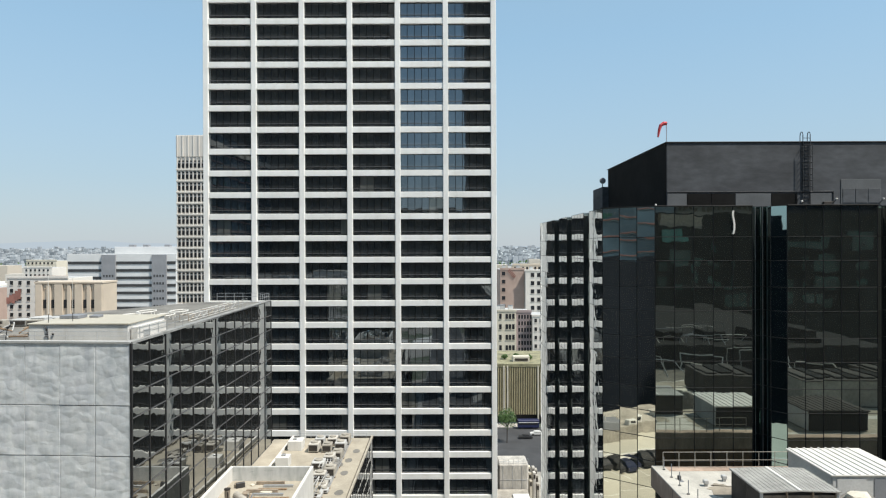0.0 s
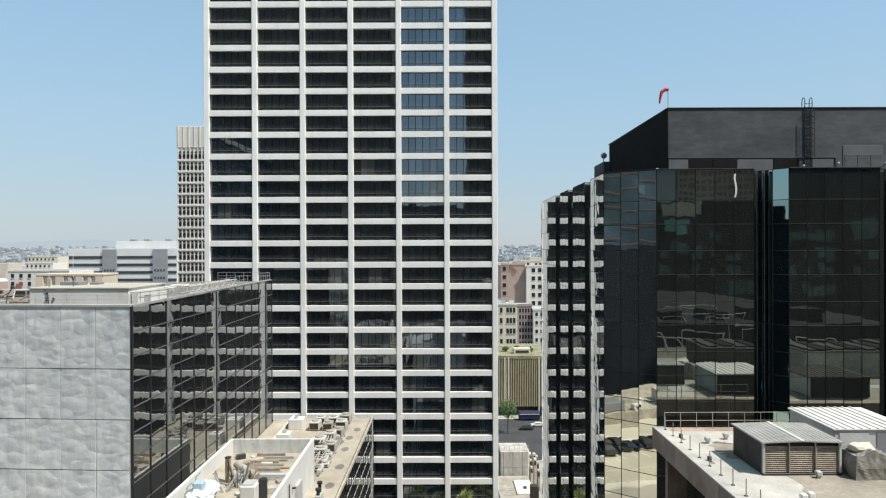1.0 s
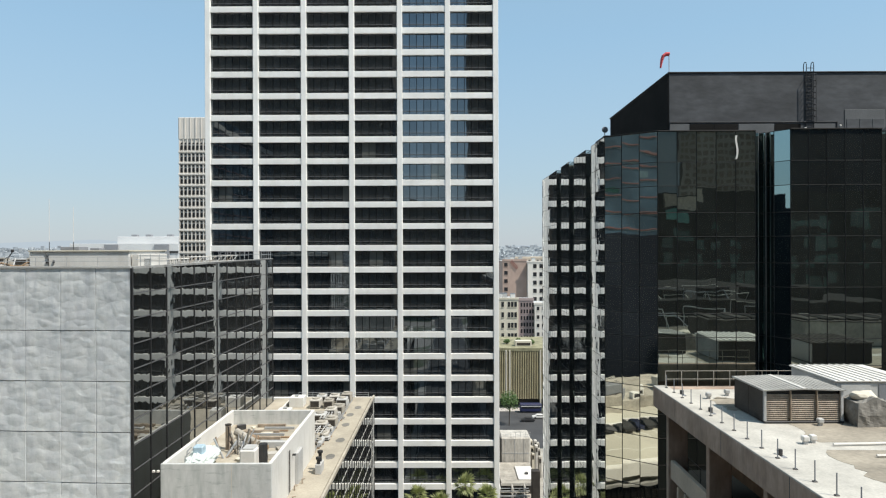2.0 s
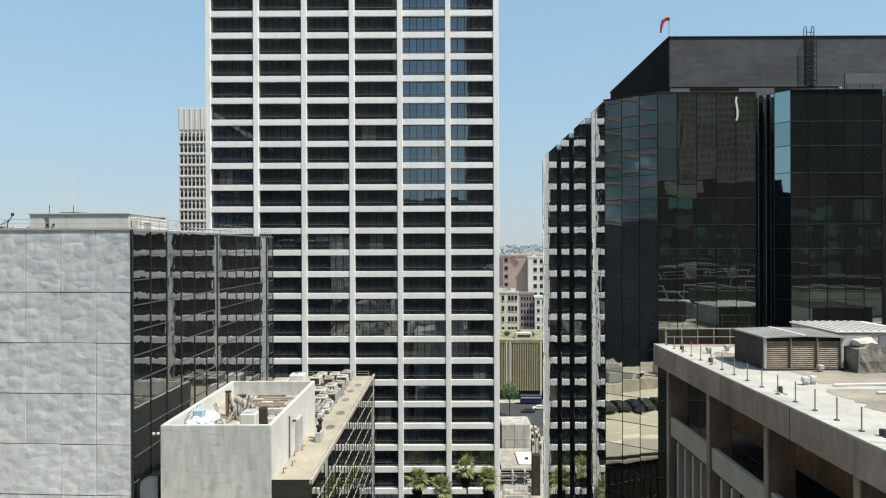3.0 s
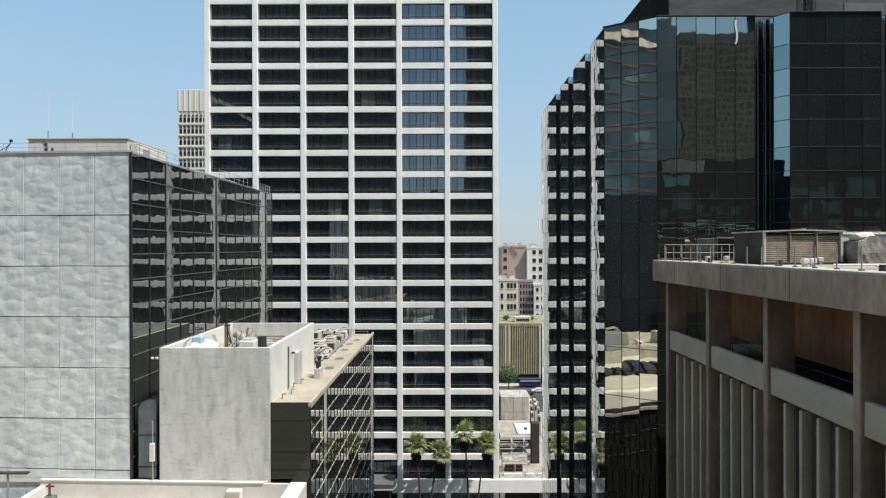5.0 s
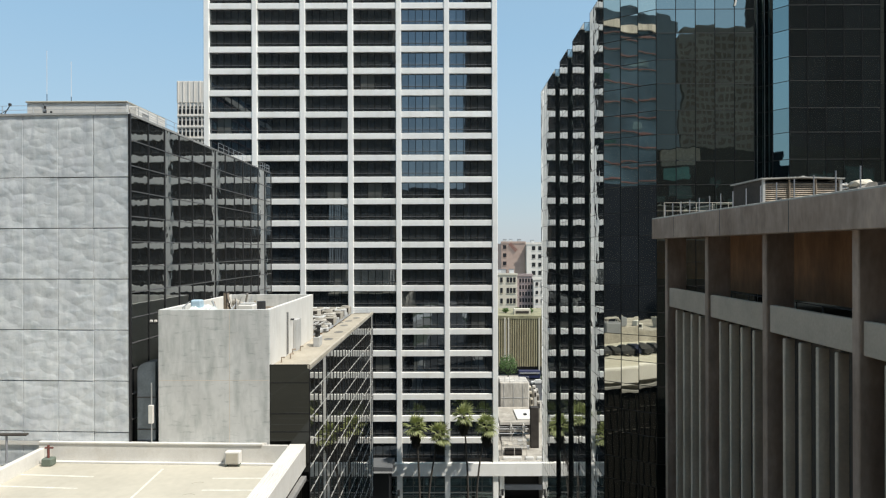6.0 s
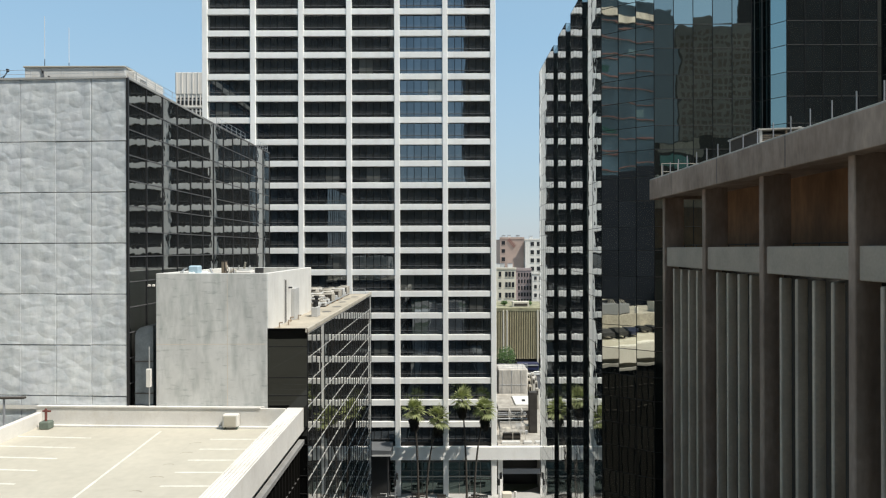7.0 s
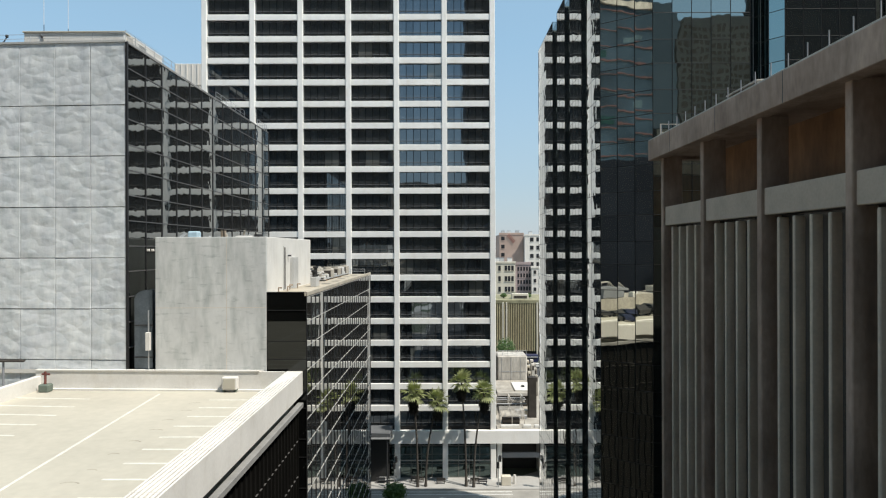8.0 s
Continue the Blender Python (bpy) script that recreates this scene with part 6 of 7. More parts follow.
# ---- buildings beyond ----
def far_block(name, label, x, y, w, d, h, mat, floor, cols, ww, wh, z0=4.0, glass=None, roof=None, cap=1.0):
    """A building with a parapet and its windows on the side that faces the tower."""
    t = thing(name, label, "building", (x, y, 0))
    part("wall", bevelled(0, w, 0, d, 0, h, 0.08), mat, t)
    part("parapet", bevelled(-0.2, w + 0.2, -0.25, 0.3, h, h + cap, 0.05), mat, t)
    part("roof", box_bm(0.3, w - 0.3, 0.3, d - 0.3, h, h + 0.15), roof or GREY_LIGHT, t)
    fr = mesh_of("window", bevelled(-ww / 2, ww / 2, -0.12, 0.04, 0, wh, 0.03), glass or DARK_GAP)
    sl = mesh_of("sill", box_bm(-ww / 2 - 0.1, ww / 2 + 0.1, -0.25, 0.0, -0.15, 0.0), mat)
    n = int((h - z0 - 1.2) / floor)
    for r in range(n):
        for c in cols:
            w1 = piece("window", fr, t, Matrix.Translation((c, 0, h - 1.0 - wh - r * floor)))
            piece("sill", sl, w1, Matrix.Identity(4))
    return t


def beyond():
    # pale slab tower with paired windows
    t = thing("slab_tower", "distant pale slab tower with small paired windows", "building", (-86.1, 212, 0))
    part("shaft", bevelled(0, 28, 0.4, 28, 0, 93.2, 0.1), CREAMY, t)
    part("crown", bevelled(-0.1, 28.1, 0.2, 28.1, 93.2, 100.2, 0.1), CREAMY, t, "plain ribbed top storeys")
    for k in range(16):
        part("crown_rib", bevelled(0.2 + 1.75 * k, 0.55 + 1.75 * k, 0.0, 0.2, 93.2, 100.2, 0.03), CREAMY, t)
    panes = []
    for half, tall in ((0.36, 0.72), (0.26, 0.24)):
        bm = bmesh.new()
        prism(bm, [(half * cx, tall * cy) for cx, cy in ((1, -0.72), (1, 0.72), (0.62, 1), (-0.62, 1), (-1, 0.72), (-1, -0.72), (-0.62, -1), (0.62, -1))], -0.42, -0.2)
        bmesh.ops.rotate(bm, verts=bm.verts[:], matrix=Matrix.Rotation(radians(90), 3, "X"))
        panes.append(mesh_of("window", bm, DARK_GAP))
    ledge = mesh_of("ledge", bevelled(0, 13, 0.0, 0.42, 0, 0.6, 0.08), CREAMY)
    pier = mesh_of("pier", bevelled(-0.16, 0.16, 0.1, 0.42, 0, 93.1, 0.05), CREAMY)
    for c in range(8):
        piece("pier", pier, t, Matrix.Translation((0.31 + 1.28 * c, 0, 0)))
    for r in range(14):
        z = 90.5 - 3.62 * r
        piece("ledge", ledge, t, Matrix.Translation((0, -0.06, z - 1.75)))
        for c in range(7):
            piece("window", panes[0], t, Matrix.Translation((0.95 + 1.28 * c, 0, z - 0.1)))
            piece("window", panes[1], t, Matrix.Translation((0.95 + 1.28 * c, 0, z + 1.3)))
    # banded office
    b = thing("banded_office", "distant white office with dark window bands", "building", (-207, 362, 0))
    part("block", bevelled(0, 60, 0, 36, 0, 60.5, 0.1), HAZY_WHITE, b)
    part("penthouse", bevelled(23, 60, 6, 30, 60.5, 64.6, 0.1), HAZY_WHITE, b)
    part("side_block", bevelled(-0.1, 60.1, -0.3, 5, 56.5, 60.7, 0.05), HAZY_WHITE, b)
    for r in range(11):
        z = 55.0 - 4.15 * r
        for x0, x1 in ((0.4, 19.1), (27, 46.8), (55, 59.6)):
            part("window_band", bevelled(x0, x1, -0.25, 0.1, z, z + 1.5, 0.03), HAZY_BAND, b)
    for x0, x1 in ((19.2, 26.9), (46.9, 54.9)):
        part("tower_bay", bevelled(x0, x1, -1.2, 0, 0, 60.2, 0.05), HAZY_GREY, b)
        for r in range(8):
            for c in range(4):
                part("slot", bevelled(x0 + 1 + 1.6 * c, x0 + 1.9 + 1.6 * c, -1.3, -1.1, 48 - 4.15 * r, 49.2 - 4.15 * r, 0.02), HAZY_BAND, b)
    for x in (30, 38, 50):
        part("roof_box", bevelled(x, x + 3, 8, 11, 64.6, 65.8, 0.05), HAZY_GREY, b)
    # beige hall with tall slots
    h = thing("beige_hall", "beige stone hall with tall slot recesses", "building", (-155.5, 250, 0))
    part("wall", bevelled(0, 25.6, 0.8, 11.5, 0, 50.4, 0.08), BEIGE, h)
    part("cornice", bevelled(-0.2, 25.8, -0.1, 11.7, 50.4, 51.1, 0.05), BEIGE, h)
    edges = [0.0]
    for x in (3.5, 6.6, 11.3, 14.3, 18.8, 21.8):
        part("slot_window", bevelled(x - 0.62, x + 0.62, 0.5, 0.85, 41.0, 44.2, 0.04), DARK_GAP, h)
        part("slot_head", bevelled(x - 0.62, x + 0.62, 0.45, 0.85, 48.2, 50.3, 0.3), BEIGE, h)
        edges += [x - 0.7, x + 0.7]
    edges.append(25.6)
    for k in range(7):
        part("rib", bevelled(edges[2 * k], edges[2 * k + 1], 0.0 if k % 2 == 0 else 0.15, 0.8, 0, 50.3, 0.2), BEIGE, h)
    # left-hand town
    far_block("apartment_house", "distant pale apartment house with many windows", -186, 280, 26, 20, 51, CREAMY, 3.4, [2 + 3.6 * k for k in range(7)], 1.3, 1.7, 20)
    far_block("apartment_house", "distant pinkish apartment house", -216, 262, 24, 20, 43, PINK, 3.4, [2 + 3.4 * k for k in range(7)], 1.4, 1.7, 20)
    mural = thing("wall_painting", "red slanted wall painting on a pale house", "mural", (-186, 279.6, 40))
    bm = bmesh.new()
    for q, (h0, h1) in enumerate(((0.2, 3.0), (0.8, 4.0), (0.5, 4.6), (1.6, 5.8), (2.2, 6.6))):
        block(bm, 1.2 * q, 1.2 * q + 1.2, 0.0, 0.12, h0, h1)
    part("paint", bm, BRICK, mural)
    far_block("warehouse", "low red brick warehouse roofed in grey", -205, 230, 40, 18, 35, BRICK, 4.0, [3 + 4 * k for k in range(9)], 1.8, 2.0, 20)
    for k, (x, y, w, h, mt) in enumerate(((-268, 430, 22, 45, PINK), (-300, 470, 20, 50, CREAMY), (-245, 455, 18, 45, GREY_LIGHT), (-330, 520, 24, 54, CREAM), (-230, 500, 30, 46, BEIGE), (-290, 560, 34, 46, PENT_WHITE), (-352, 600, 40, 42, MAUVE))):
        far_block("town_house", "distant flat-roofed town house with rows of windows", x, y, w, 18, h, mt, 3.5, [1.8 + 3.1 * q for q in range(int(w / 3.1))], 1.3, 1.6, 30)
    far_block("office_house", "distant pinkish office house", -252, 330, 22, 24, 43.5, PINK, 3.6, [2.0 + 3.6 * k for k in range(6)], 1.6, 1.7, 20)
    far_block("office_house", "distant white office house", -232, 392, 20, 24, 45, PENT_WHITE, 3.6, [2.5 + 4 * k for k in range(5)], 2.2, 1.7, 25)
    # gap beside the tower
    g = thing("slatted_garage", "ochre slatted parking garage", "garage", (17, 236, 0))
    part("wall", bevelled(0, 24, 0.6, 30, 3.5, 20.5, 0.05), DARK_OLIVE, g)
    part("cap", bevelled(-0.2, 24.2, 0.0, 30, 20.5, 21.7, 0.05), OLIVE_ROOF, g)
    part("base", box_bm(0.5, 23.5, 3, 29, 0, 3.5), CORE, g)
    sl = mesh_of("slat", bevelled(-0.11, 0.11, 0.1, 0.6, 3.4, 20.5, 0.02), YELLOW)
    for k in range(38):
        piece("slat", sl, g, Matrix.Translation((0.3 + 0.63 * k, 0, 0)))
    for x in (4.5, 5.8, 16.8, 18.3):
        part("pier", bevelled(x, x + 0.5, -0.1, 0.6, 0 if x > 16 else 3.2, 21, 0.03), CREAM, g)
    tr = thing("roof_sign_box", "pale box on the garage roof", "roof unit", (25.5, 240, 21.69))
    part("casing", bevelled(0, 6, 0, 3, 0, 2.0, 0.05), CREAM, tr)
    part("shade", bevelled(0.6, 5.4, -0.1, 0, 0.4, 1.3, 0.02), DARK_PANEL, tr)
    for k in range(4):
        street_tree(18.5 + 4.4 * k, 244 + 2 * (k % 3), 21.68, 1.3, 1.5, 40 + k)
    far_block("cream_house", "cream house with grouped windows", 23.6, 310, 10.8, 18, 33.2, CREAM, 4.95, [3.4, 6.4, 7.9, 9.5], 1.15, 2.4, 6, cap=1.0)
    far_block("brick_house", "pinkish brick house with many windows", 34.5, 311, 7.2, 18, 32.6, MAUVE, 3.1, [1.5 + 1.35 * k for k in range(5)], 0.85, 1.9, 6, cap=1.3)
    far_block("pale_house", "pale plastered house with tall windows", 41.8, 308, 12, 20, 31, CREAMY, 4.0, [1.6 + 2.4 * k for k in range(4)], 1.2, 1.7, 6)
    br = far_block("brown_block", "large pinkish brown block with few windows", 36.4, 419, 15.4, 30, 49, PINK, 5.2, [2.2], 2.2, 2.4, 12, cap=1.4)
    far_block("white_block", "white block with a blank wall", 52, 415, 14, 30, 48.3, CREAMY, 5.2, [4.5, 8.5], 2.2, 2.6, 12)
    far_block("brown_block", "grey brown block with cornice", 55, 520, 24, 30, 49, BEIGE, 4.5, [2 + 3.2 * k for k in range(7)], 1.6, 2.2, 20, cap=1.6)
    for k, (x, y, zz) in enumerate(((25, 314, 34.5), (27.5, 316, 34.5), (31, 313, 34.5), (38, 423, 50.4), (42, 425, 50.4), (47, 421, 50.4), (55, 418, 49.7))):
        u = thing("roof_unit", "small pale rooftop box on a far house", "roof unit", (x, y, zz - 1.3), "boxes on far roofs")
        part("casing", bevelled(0, 2.2, 0, 2, 0, 2.6, 0.05), (PENT_WHITE, GREY_LIGHT)[k % 2], u)
        part("lid", bevelled(-0.1, 2.3, -0.1, 2.1, 2.6, 2.75, 0.03), MID_GREY, u)
    bm = bmesh.new()
    for k in range(6):
        bars(bm, [(5.0 + 0.7 * k, -0.4, 48.0 - 0.8 * k), (6.4 + 0.7 * k, -0.4, 49.6 - 0.8 * k)], 0.3)
    part("wall_lattice", bm, BRICK, br, "brown lattice sign frame")
    # vehicles on the far street
    car(29.3, 221.5, PENT_WHITE, "white")
    car(25.0, 217.5, STEEL, "dark grey")
    car(33.0, 216.0, METAL, "silver")
    bus = thing("shuttle_bus", "dark blue shuttle bus at the kerb", "bus", (26.0, 229.5, 0))
    part("body", bevelled(0, 7.5, 0, 2.5, 0.45, 3.1, 0.15), BLUE, bus)
    part("stripe", bevelled(0.2, 7.3, -0.03, 0, 2.2, 2.45, 0.01), PENT_WHITE, bus)
    part("windows", bevelled(0.5, 7.0, -0.02, 0.02, 1.5, 2.15, 0.01), DARK_GAP, bus)
    for x in (1.4, 6.0):
        for y in (0.05, 2.25):
            bm = bmesh.new()
            rod(bm, (x, y, 0.48), (x, y + 0.25, 0.48), 0.48, 14)
            part("wheel", bm, RUBBER, bus)


def car(x, y, mat, colour, z=0.0, where="on the far street"):
    t = thing("parked_car", colour + " saloon car " + where, "car", (x, y, z))
    bm = bmesh.new()
    prof = [(0, 0.35), (0, 0.75), (0.9, 0.88), (1.5, 1.38), (3.2, 1.40), (4.0, 0.92), (4.5, 0.85), (4.55, 0.35)]
    a = [bm.verts.new((px, 0.0 if pz < 1 else 0.18, pz)) for px, pz in prof]
    b = [bm.verts.new((px, 1.75 if pz < 1 else 1.57, pz)) for px, pz in prof]
    bm.faces.new(a)
    bm.faces.new(b[::-1])
    for i in range(len(prof)):
        j = (i + 1) % len(prof)
        bm.faces.new((a[i], a[j], b[j], b[i]))
    part("body", bm, mat, t)
    part("side_window", bevelled(1.35, 3.4, 0.06, 0.14, 0.92, 1.28, 0.02), DARK_GAP, t)
    part("side_window", bevelled(1.35, 3.4, 1.61, 1.69, 0.92, 1.28, 0.02), DARK_GAP, t)
    for wx in (0.85, 3.65):
        for wy in (-0.02, 1.57):
            bm = bmesh.new()
            rod(bm, (wx, wy, 0.32), (wx, wy + 0.2, 0.32), 0.32, 12)
            part("wheel", bm, RUBBER, t)


HAZY_WHITE = surface("off_white_cladding", (0.64, 0.64, 0.635), 0.9, vary=0.05, scale=0.1)
HAZY_BAND = surface("grey_window_band", (0.05, 0.05, 0.052), 0.6, vary=0.2, scale=0.2)
HAZY_GREY = surface("blue_grey_cladding", (0.26, 0.265, 0.28), 0.8, vary=0.08, scale=0.2)
CREAMY = surface("pale_cream_concrete", (0.68, 0.64, 0.585), 0.9, vary=0.06, scale=0.1)
BRICK = surface("red_brown_brick", (0.32, 0.15, 0.12), 0.9, vary=0.15, scale=0.2)
MAUVE = surface("mauve_brick", (0.40, 0.32, 0.31), 0.9, vary=0.1, scale=0.2)
OLIVE_ROOF = surface("olive_roof_deck", (0.30, 0.28, 0.17), 0.9, vary=0.25, scale=0.4)
DARK_OLIVE = surface("dark_olive_recess", (0.12, 0.11, 0.07), 0.8, vary=0.15, scale=0.3)
beyond()


def rise(y):
    """The plain climbs gently towards the hills."""
    return 60 * max(0.0, (y - 1500) / 2860) ** 1.3


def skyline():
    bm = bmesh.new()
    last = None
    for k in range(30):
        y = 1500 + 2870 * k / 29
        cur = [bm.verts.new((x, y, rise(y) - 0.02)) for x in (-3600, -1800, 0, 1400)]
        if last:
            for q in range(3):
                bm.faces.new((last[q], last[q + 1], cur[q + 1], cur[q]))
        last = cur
    tagged(part("far_plain", bm, PLAIN), "wooded suburban plain rising to the hills, haze in its colour", "plain", kind="structure")
    rng = random.Random(50)
    bm, far = bmesh.new(), bmesh.new()
    for k in range(5600):
        y = 460 * (1 + rng.random() ** 1.35 * 8.3)
        side = rng.random()
        x = y * (rng.uniform(-0.75, -0.33) if side < 0.8 else rng.uniform(0.06, 0.2))
        w, d = rng.uniform(10, 34), rng.uniform(10, 30)
        h = rng.choice((6, 8, 9, 11, 14, 18)) + (rng.uniform(8, 26) if rng.random() < 0.13 else 0)
        lift = rise(y)
        if y < 1300:
            block(bm, x, x + w, y, y + d, lift - 1.5, lift + h)
        else:
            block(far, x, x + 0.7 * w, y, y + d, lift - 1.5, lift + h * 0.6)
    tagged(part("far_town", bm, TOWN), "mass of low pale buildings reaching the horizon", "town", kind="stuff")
    tagged(part("far_suburb", far, SUBURB), "suburban houses paled with haze colour, scattered over the far plain", "town", kind="stuff")
    rng = random.Random(51)
    bm = bmesh.new()
    for k in range(4600):
        y = 430 * (1 + rng.random() ** 1.3 * 4.2)
        x = y * (rng.uniform(-0.75, -0.33) if rng.random() < 0.8 else rng.uniform(0.06, 0.2))
        s = rng.uniform(3, 7)
        h = rng.uniform(5, 13)
        a = rng.uniform(0, 3)
        lift = rise(y)
        base = [Vector((x + s * math.cos(a + q * 2.1), y + s * math.sin(a + q * 2.1), lift + 1 + h * 0.3)) for q in range(3)]
        top = bm.verts.new((x, y, lift + h))
        vs = [bm.verts.new(v) for v in base]
        for q in range(3):
            bm.faces.new((vs[q], vs[(q + 1) % 3], top))
    tagged(part("far_trees", bm, GREEN), "scattered dark green trees among far houses", "trees", kind="stuff")
    # hills on the horizon, their haze given as an even glow
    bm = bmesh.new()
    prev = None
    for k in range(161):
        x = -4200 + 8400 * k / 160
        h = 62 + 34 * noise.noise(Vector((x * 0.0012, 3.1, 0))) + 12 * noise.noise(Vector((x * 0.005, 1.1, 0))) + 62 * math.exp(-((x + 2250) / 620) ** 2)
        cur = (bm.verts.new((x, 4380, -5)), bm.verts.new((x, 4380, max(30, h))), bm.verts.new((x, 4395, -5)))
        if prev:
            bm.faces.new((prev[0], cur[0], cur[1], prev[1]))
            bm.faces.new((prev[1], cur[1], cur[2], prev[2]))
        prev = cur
    tagged(part("backdrop", bm, HAZE), "pale blue hills on the horizon glowing in haze colour", "hills", kind="structure")


def town_material(name, cool):
    m, n, l, p = nodes_of(name)
    geo = n.new("ShaderNodeNewGeometry")
    ramp = n.new("ShaderNodeValToRGB")
    e = ramp.color_ramp.elements
    e[0].position, e[0].color = 0.0, (0.16, 0.14, 0.13, 1)
    e[1].position, e[1].color = 1.0, (0.80, 0.79, 0.76, 1)
    for pos, c in ((0.25, (0.34, 0.27, 0.22)), (0.5, (0.50, 0.45, 0.38)), (0.7, (0.62, 0.59, 0.54))):
        x = e.new(pos)
        x.color = (*c, 1)
    # far houses: every tone is pulled towards the blue-grey of haze
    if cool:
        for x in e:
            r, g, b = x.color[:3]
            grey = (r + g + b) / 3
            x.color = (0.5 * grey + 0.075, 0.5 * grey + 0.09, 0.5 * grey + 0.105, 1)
    l.new(geo.outputs["Random Per Island"], ramp.inputs["Fac"])
    l.new(ramp.outputs["Color"], p.inputs["Base Color"])
    p.inputs["Roughness"].default_value = 0.9
    return m


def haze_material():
    m, n, l, p = nodes_of("haze_glow")
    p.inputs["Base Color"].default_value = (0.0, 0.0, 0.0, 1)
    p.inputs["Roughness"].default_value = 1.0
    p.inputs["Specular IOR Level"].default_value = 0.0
    # black surface that emits the haze colour by itself
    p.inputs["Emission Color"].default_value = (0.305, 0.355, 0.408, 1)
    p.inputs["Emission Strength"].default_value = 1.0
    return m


# distance haze is mixed into the plain's base colour
PLAIN = surface("hazed_blue_green_suburbs", (0.27, 0.295, 0.30), 0.9, vary=0.3, scale=0.012, grain=0.05, bump=0, tint=(0.40, 0.42, 0.42))
TOWN, SUBURB, HAZE = town_material("far_house_mix", False), town_material("hazed_suburb_mix", True), haze_material()
skyline()


# ---- towers across the street, mirrored in the glass ----
WARM_DARK = surface("dark_brown_stone", (0.135, 0.104, 0.075), 0.7, vary=0.2, scale=0.06, spec=0.2)
# brown concrete darkened for a front turned from the sun
SHADE = surface("shaded_brown_concrete", (0.195, 0.17, 0.145), 0.9, vary=0.12, scale=0.1)
DULL_BROWN = surface("dull_brown_cladding", (0.13, 0.105, 0.075), 0.9, vary=0.2, scale=0.08)
PALE_TEAL = surface("pale_grey_green_glass", (0.155, 0.185, 0.205), 0.3, vary=0.08, scale=0.05)
BLACKISH = surface("black_green_stone", (0.018, 0.0205, 0.0195), 0.8, vary=0.2, scale=0.1, spec=0.03)
DIM_BAND = surface("dull_red_brown_band", (0.105, 0.05, 0.05), 0.8, vary=0.15, scale=0.1)
TEAL = surface("teal_glass", (0.06, 0.21, 0.18), 0.2, vary=0.2, scale=0.3)
DEEP_TEAL = surface("deep_teal_glass", (0.012, 0.052, 0.046), 0.2, vary=0.3, scale=0.3)
DARK_TEAL = surface("dark_teal_glass", (0.054, 0.094, 0.135), 0.25, vary=0.45, scale=0.05)
TEAL_GREY = surface("grey_teal_glass", (0.10, 0.155, 0.185), 0.25, vary=0.3, scale=0.2)


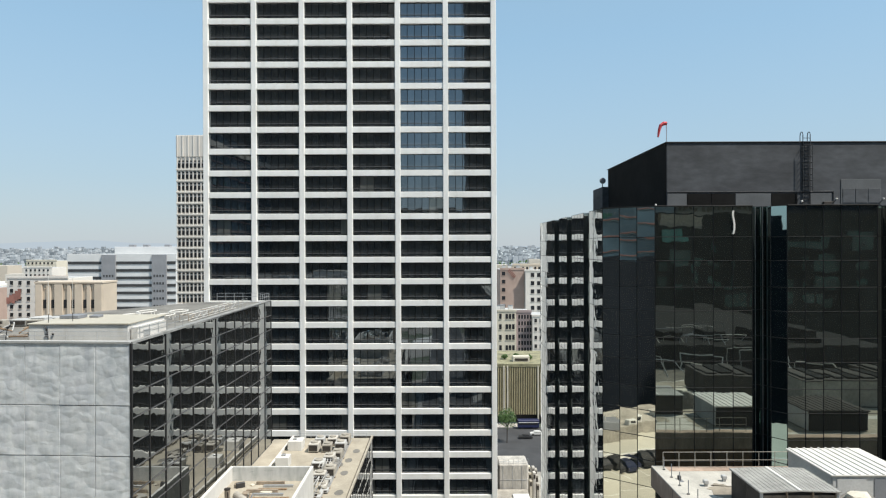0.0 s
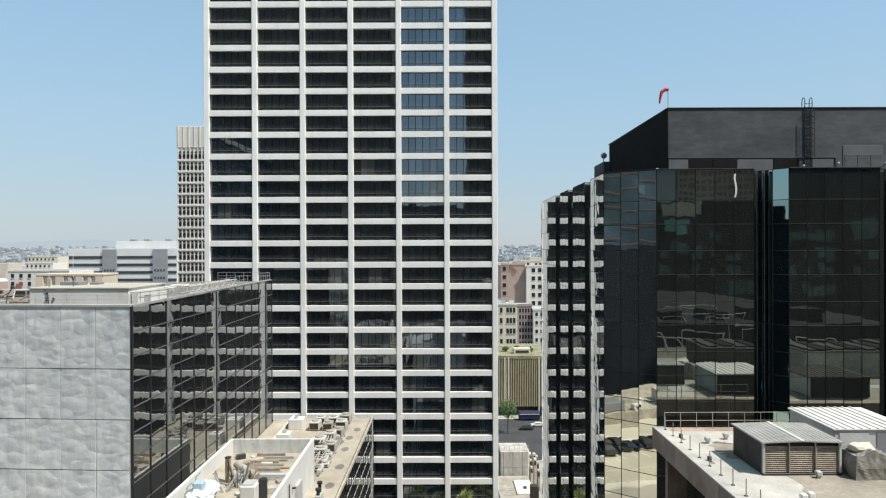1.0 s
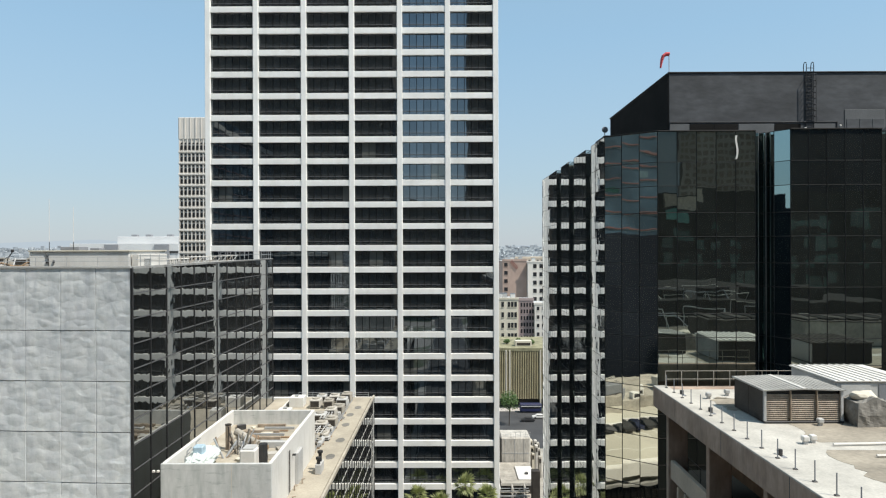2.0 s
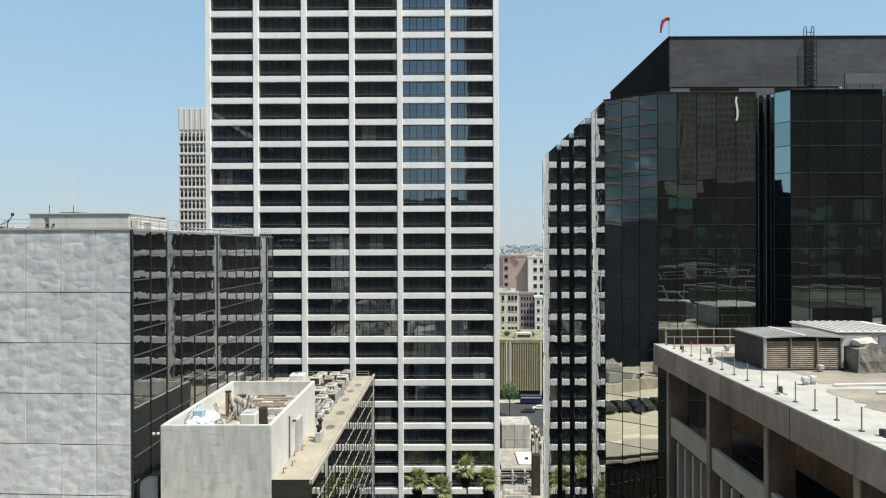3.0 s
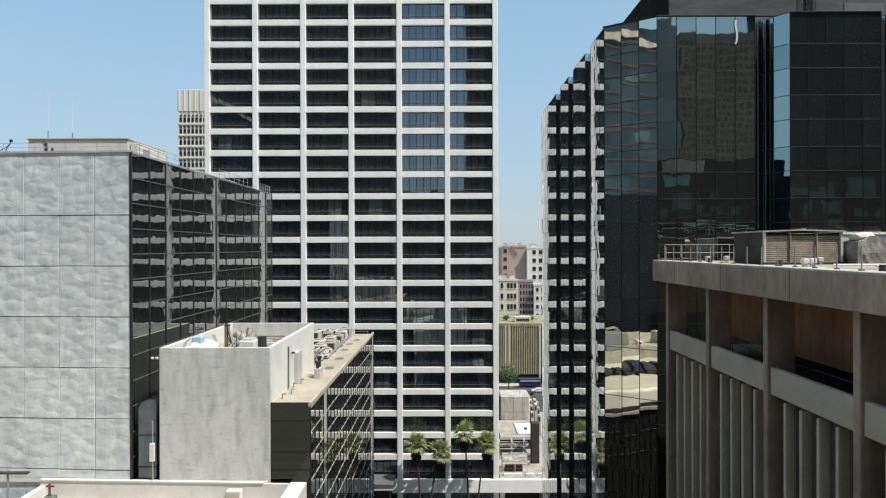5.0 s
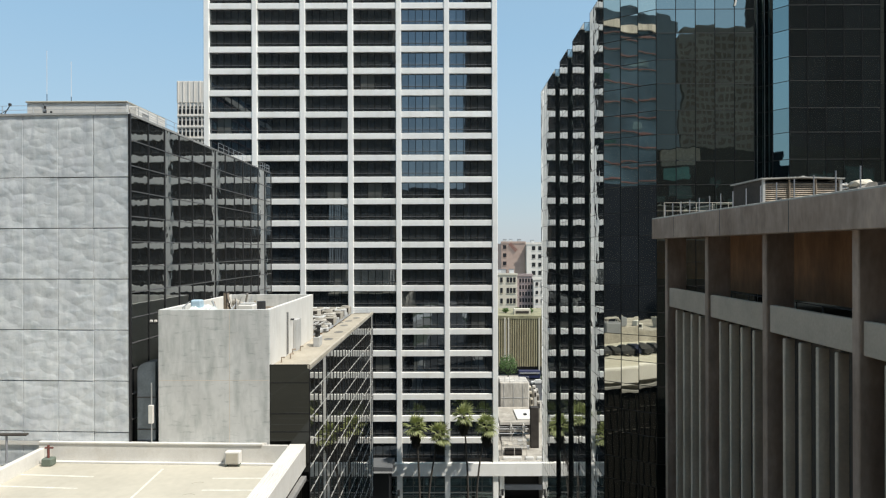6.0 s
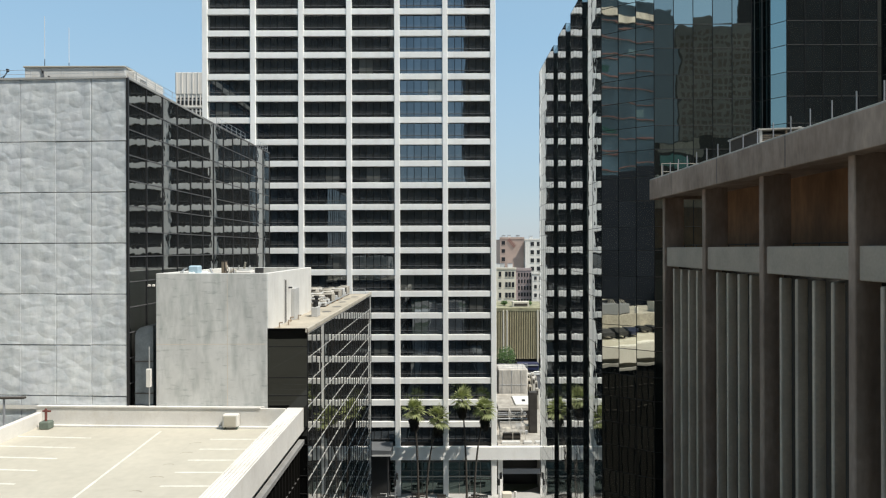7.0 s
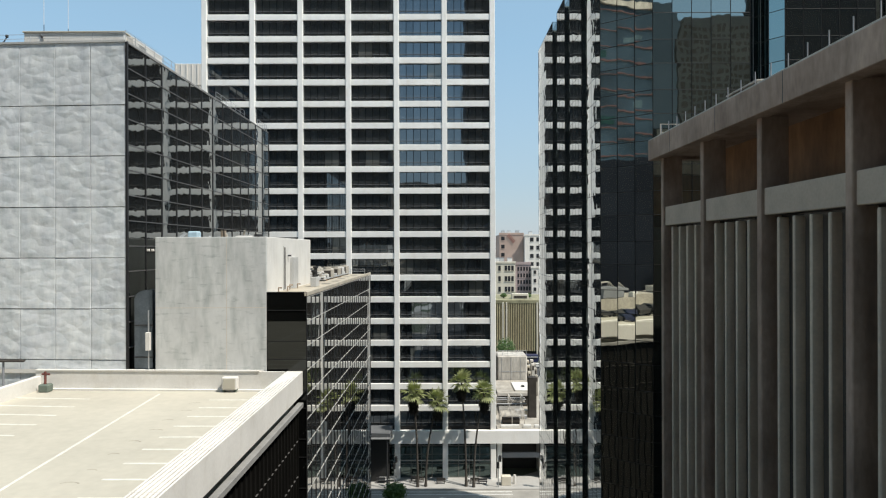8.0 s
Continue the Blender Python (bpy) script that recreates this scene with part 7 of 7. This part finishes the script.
def opposite():
    def shaft(name, label, x, y, w, d, h, mat):
        t = thing(name, label, "building", (x, y, 0))
        part("shaft", box_bm(0, w, 0, d, 0, h), mat, t)
        part("crown", box_bm(2, w - 2, 2, d - 2, h, h + 4), mat, t)
        return t

    def rows_on(t, w, d, h, floor, step, ww, wh, mat, z0=8):
        win = mesh_of("window", box_bm(-ww / 2, ww / 2, 0, 0.15, 0, wh), mat)
        for r in range(int((h - z0) / floor)):
            for c in range(int((w - 2) / step)):
                piece("window", win, t, Matrix.Translation((1 + step * (c + 0.5), d, h - floor * (r + 1))))

    shaft("dark_tower", "tall dark stone tower across the street", -112, -100, 89, 40, 192, WARM_DARK)
    shaft("dark_tower", "slim tall dark stone tower across the street", 10.5, -95, 13.5, 35, 192, WARM_DARK)
    t = shaft("grey_tower", "dark brown tower far down the street", -40, -360, 60, 40, 92, DULL_BROWN)
    rows_on(t, 60, 40, 92, 4, 5, 3, 2, WARM_DARK, 40)
    t = shaft("concrete_tower", "grey brown concrete tower with rows of dark windows", 115, -260, 45, 43, 150, SHADE)
    rows_on(t, 45, 43, 150, 3.6, 2.9, 1.9, 2.1, WARM_DARK, 60)
    shaft("pale_slab", "smooth pale grey green slab tower", 98, -250, 16, 33, 157, PALE_TEAL)
    shaft("dark_tower", "tall dark stone tower beside the concrete one", 166, -260, 80, 43, 230, OPPOSITE)
    t = shaft("green_glass_block", "dark block with teal glass windows", 56, -112, 80, 37, 69, BLACKISH)
    rng = random.Random(6)
    for r in range(4):
        for c in range(16):
            if rng.random() < (0.45, 0.85, 0.8, 0.3)[r]:
                part("window", box_bm(2 + 4.8 * c, 2 + 4.8 * c + rng.choice((1.8, 2.6, 4.2)), 36.95, 37.2, 62.2 - 4.8 * r, 62.2 - 4.8 * r + rng.choice((1.8, 2.6, 3.4))), DEEP_TEAL, t)
    shaft("dark_tower", "low dark stone tower down the side street", -150, 18, 38, 30, 68.5, OPPOSITE)
    for x0, x1, z0, z1, mt in ((3.6, 10.0, 65.2, 68.2, TEAL), (5.5, 10.5, 59.6, 63.0, DEEP_TEAL), (53.0, 59.2, 62.6, 67.8, DEEP_TEAL), (36.5, 46.5, 62.8, 64.6, DEEP_TEAL)):
        part("window", box_bm(x0, x1, 36.95, 37.3, z0, z1), mt, t)
    part("roof_house", box_bm(3.5, 14.5, 29, 36, 69, 72.6), RUST, t, "tan rooftop house")
    t = shaft("striped_tower", "dark glass tower with thin reddish bands", -112, -62, 36, 76, 99, DARK_TEAL)
    part("lower_storeys", box_bm(0, 36.25, -0.2, 76.2, 0, 61), OPPOSITE, t, "black lower storeys")
    part("cornice", bevelled(35.8, 36.5, -0.3, 76.3, 97.6, 99.3, 0.05), DUSTY, t, "dusty pale cornice")
    rng = random.Random(23)
    for r in range(11):
        z = 96.2 - 3.8 * r
        part("band", bevelled(35.9, 36.2, 0.2, 75.8, z, z + 0.32, 0.03), DIM_BAND, t)
        part("sill_band", bevelled(35.9, 36.1, 0.2, 75.8, z - 0.25, z - 0.05, 0.03), TEAL_GREY, t)
        for q in range(9):
            if rng.random() < 0.28:
                y = 2 + 8.2 * q + rng.uniform(0, 3)
                part("window", box_bm(35.9, 36.08, y, y + rng.uniform(1.5, 4.5), z + 0.8, z + rng.uniform(1.6, 3.0)), (TEAL_GREY, DEEP_TEAL, TEAL_GREY)[q % 3], t)


opposite()
for k, (mt, col) in enumerate(((STEEL, "dark grey"), (RUBBER, "black"), (NAVY, "navy blue"), (STEEL, "dark grey"), (RUBBER, "black"), (NAVY, "navy blue"), (RUBBER, "black"), (STEEL, "dark grey"))):
    car(-31.4, 12.3 + 2.33 * k, mt, col, DZ + 0.004, "on the rooftop parking deck")
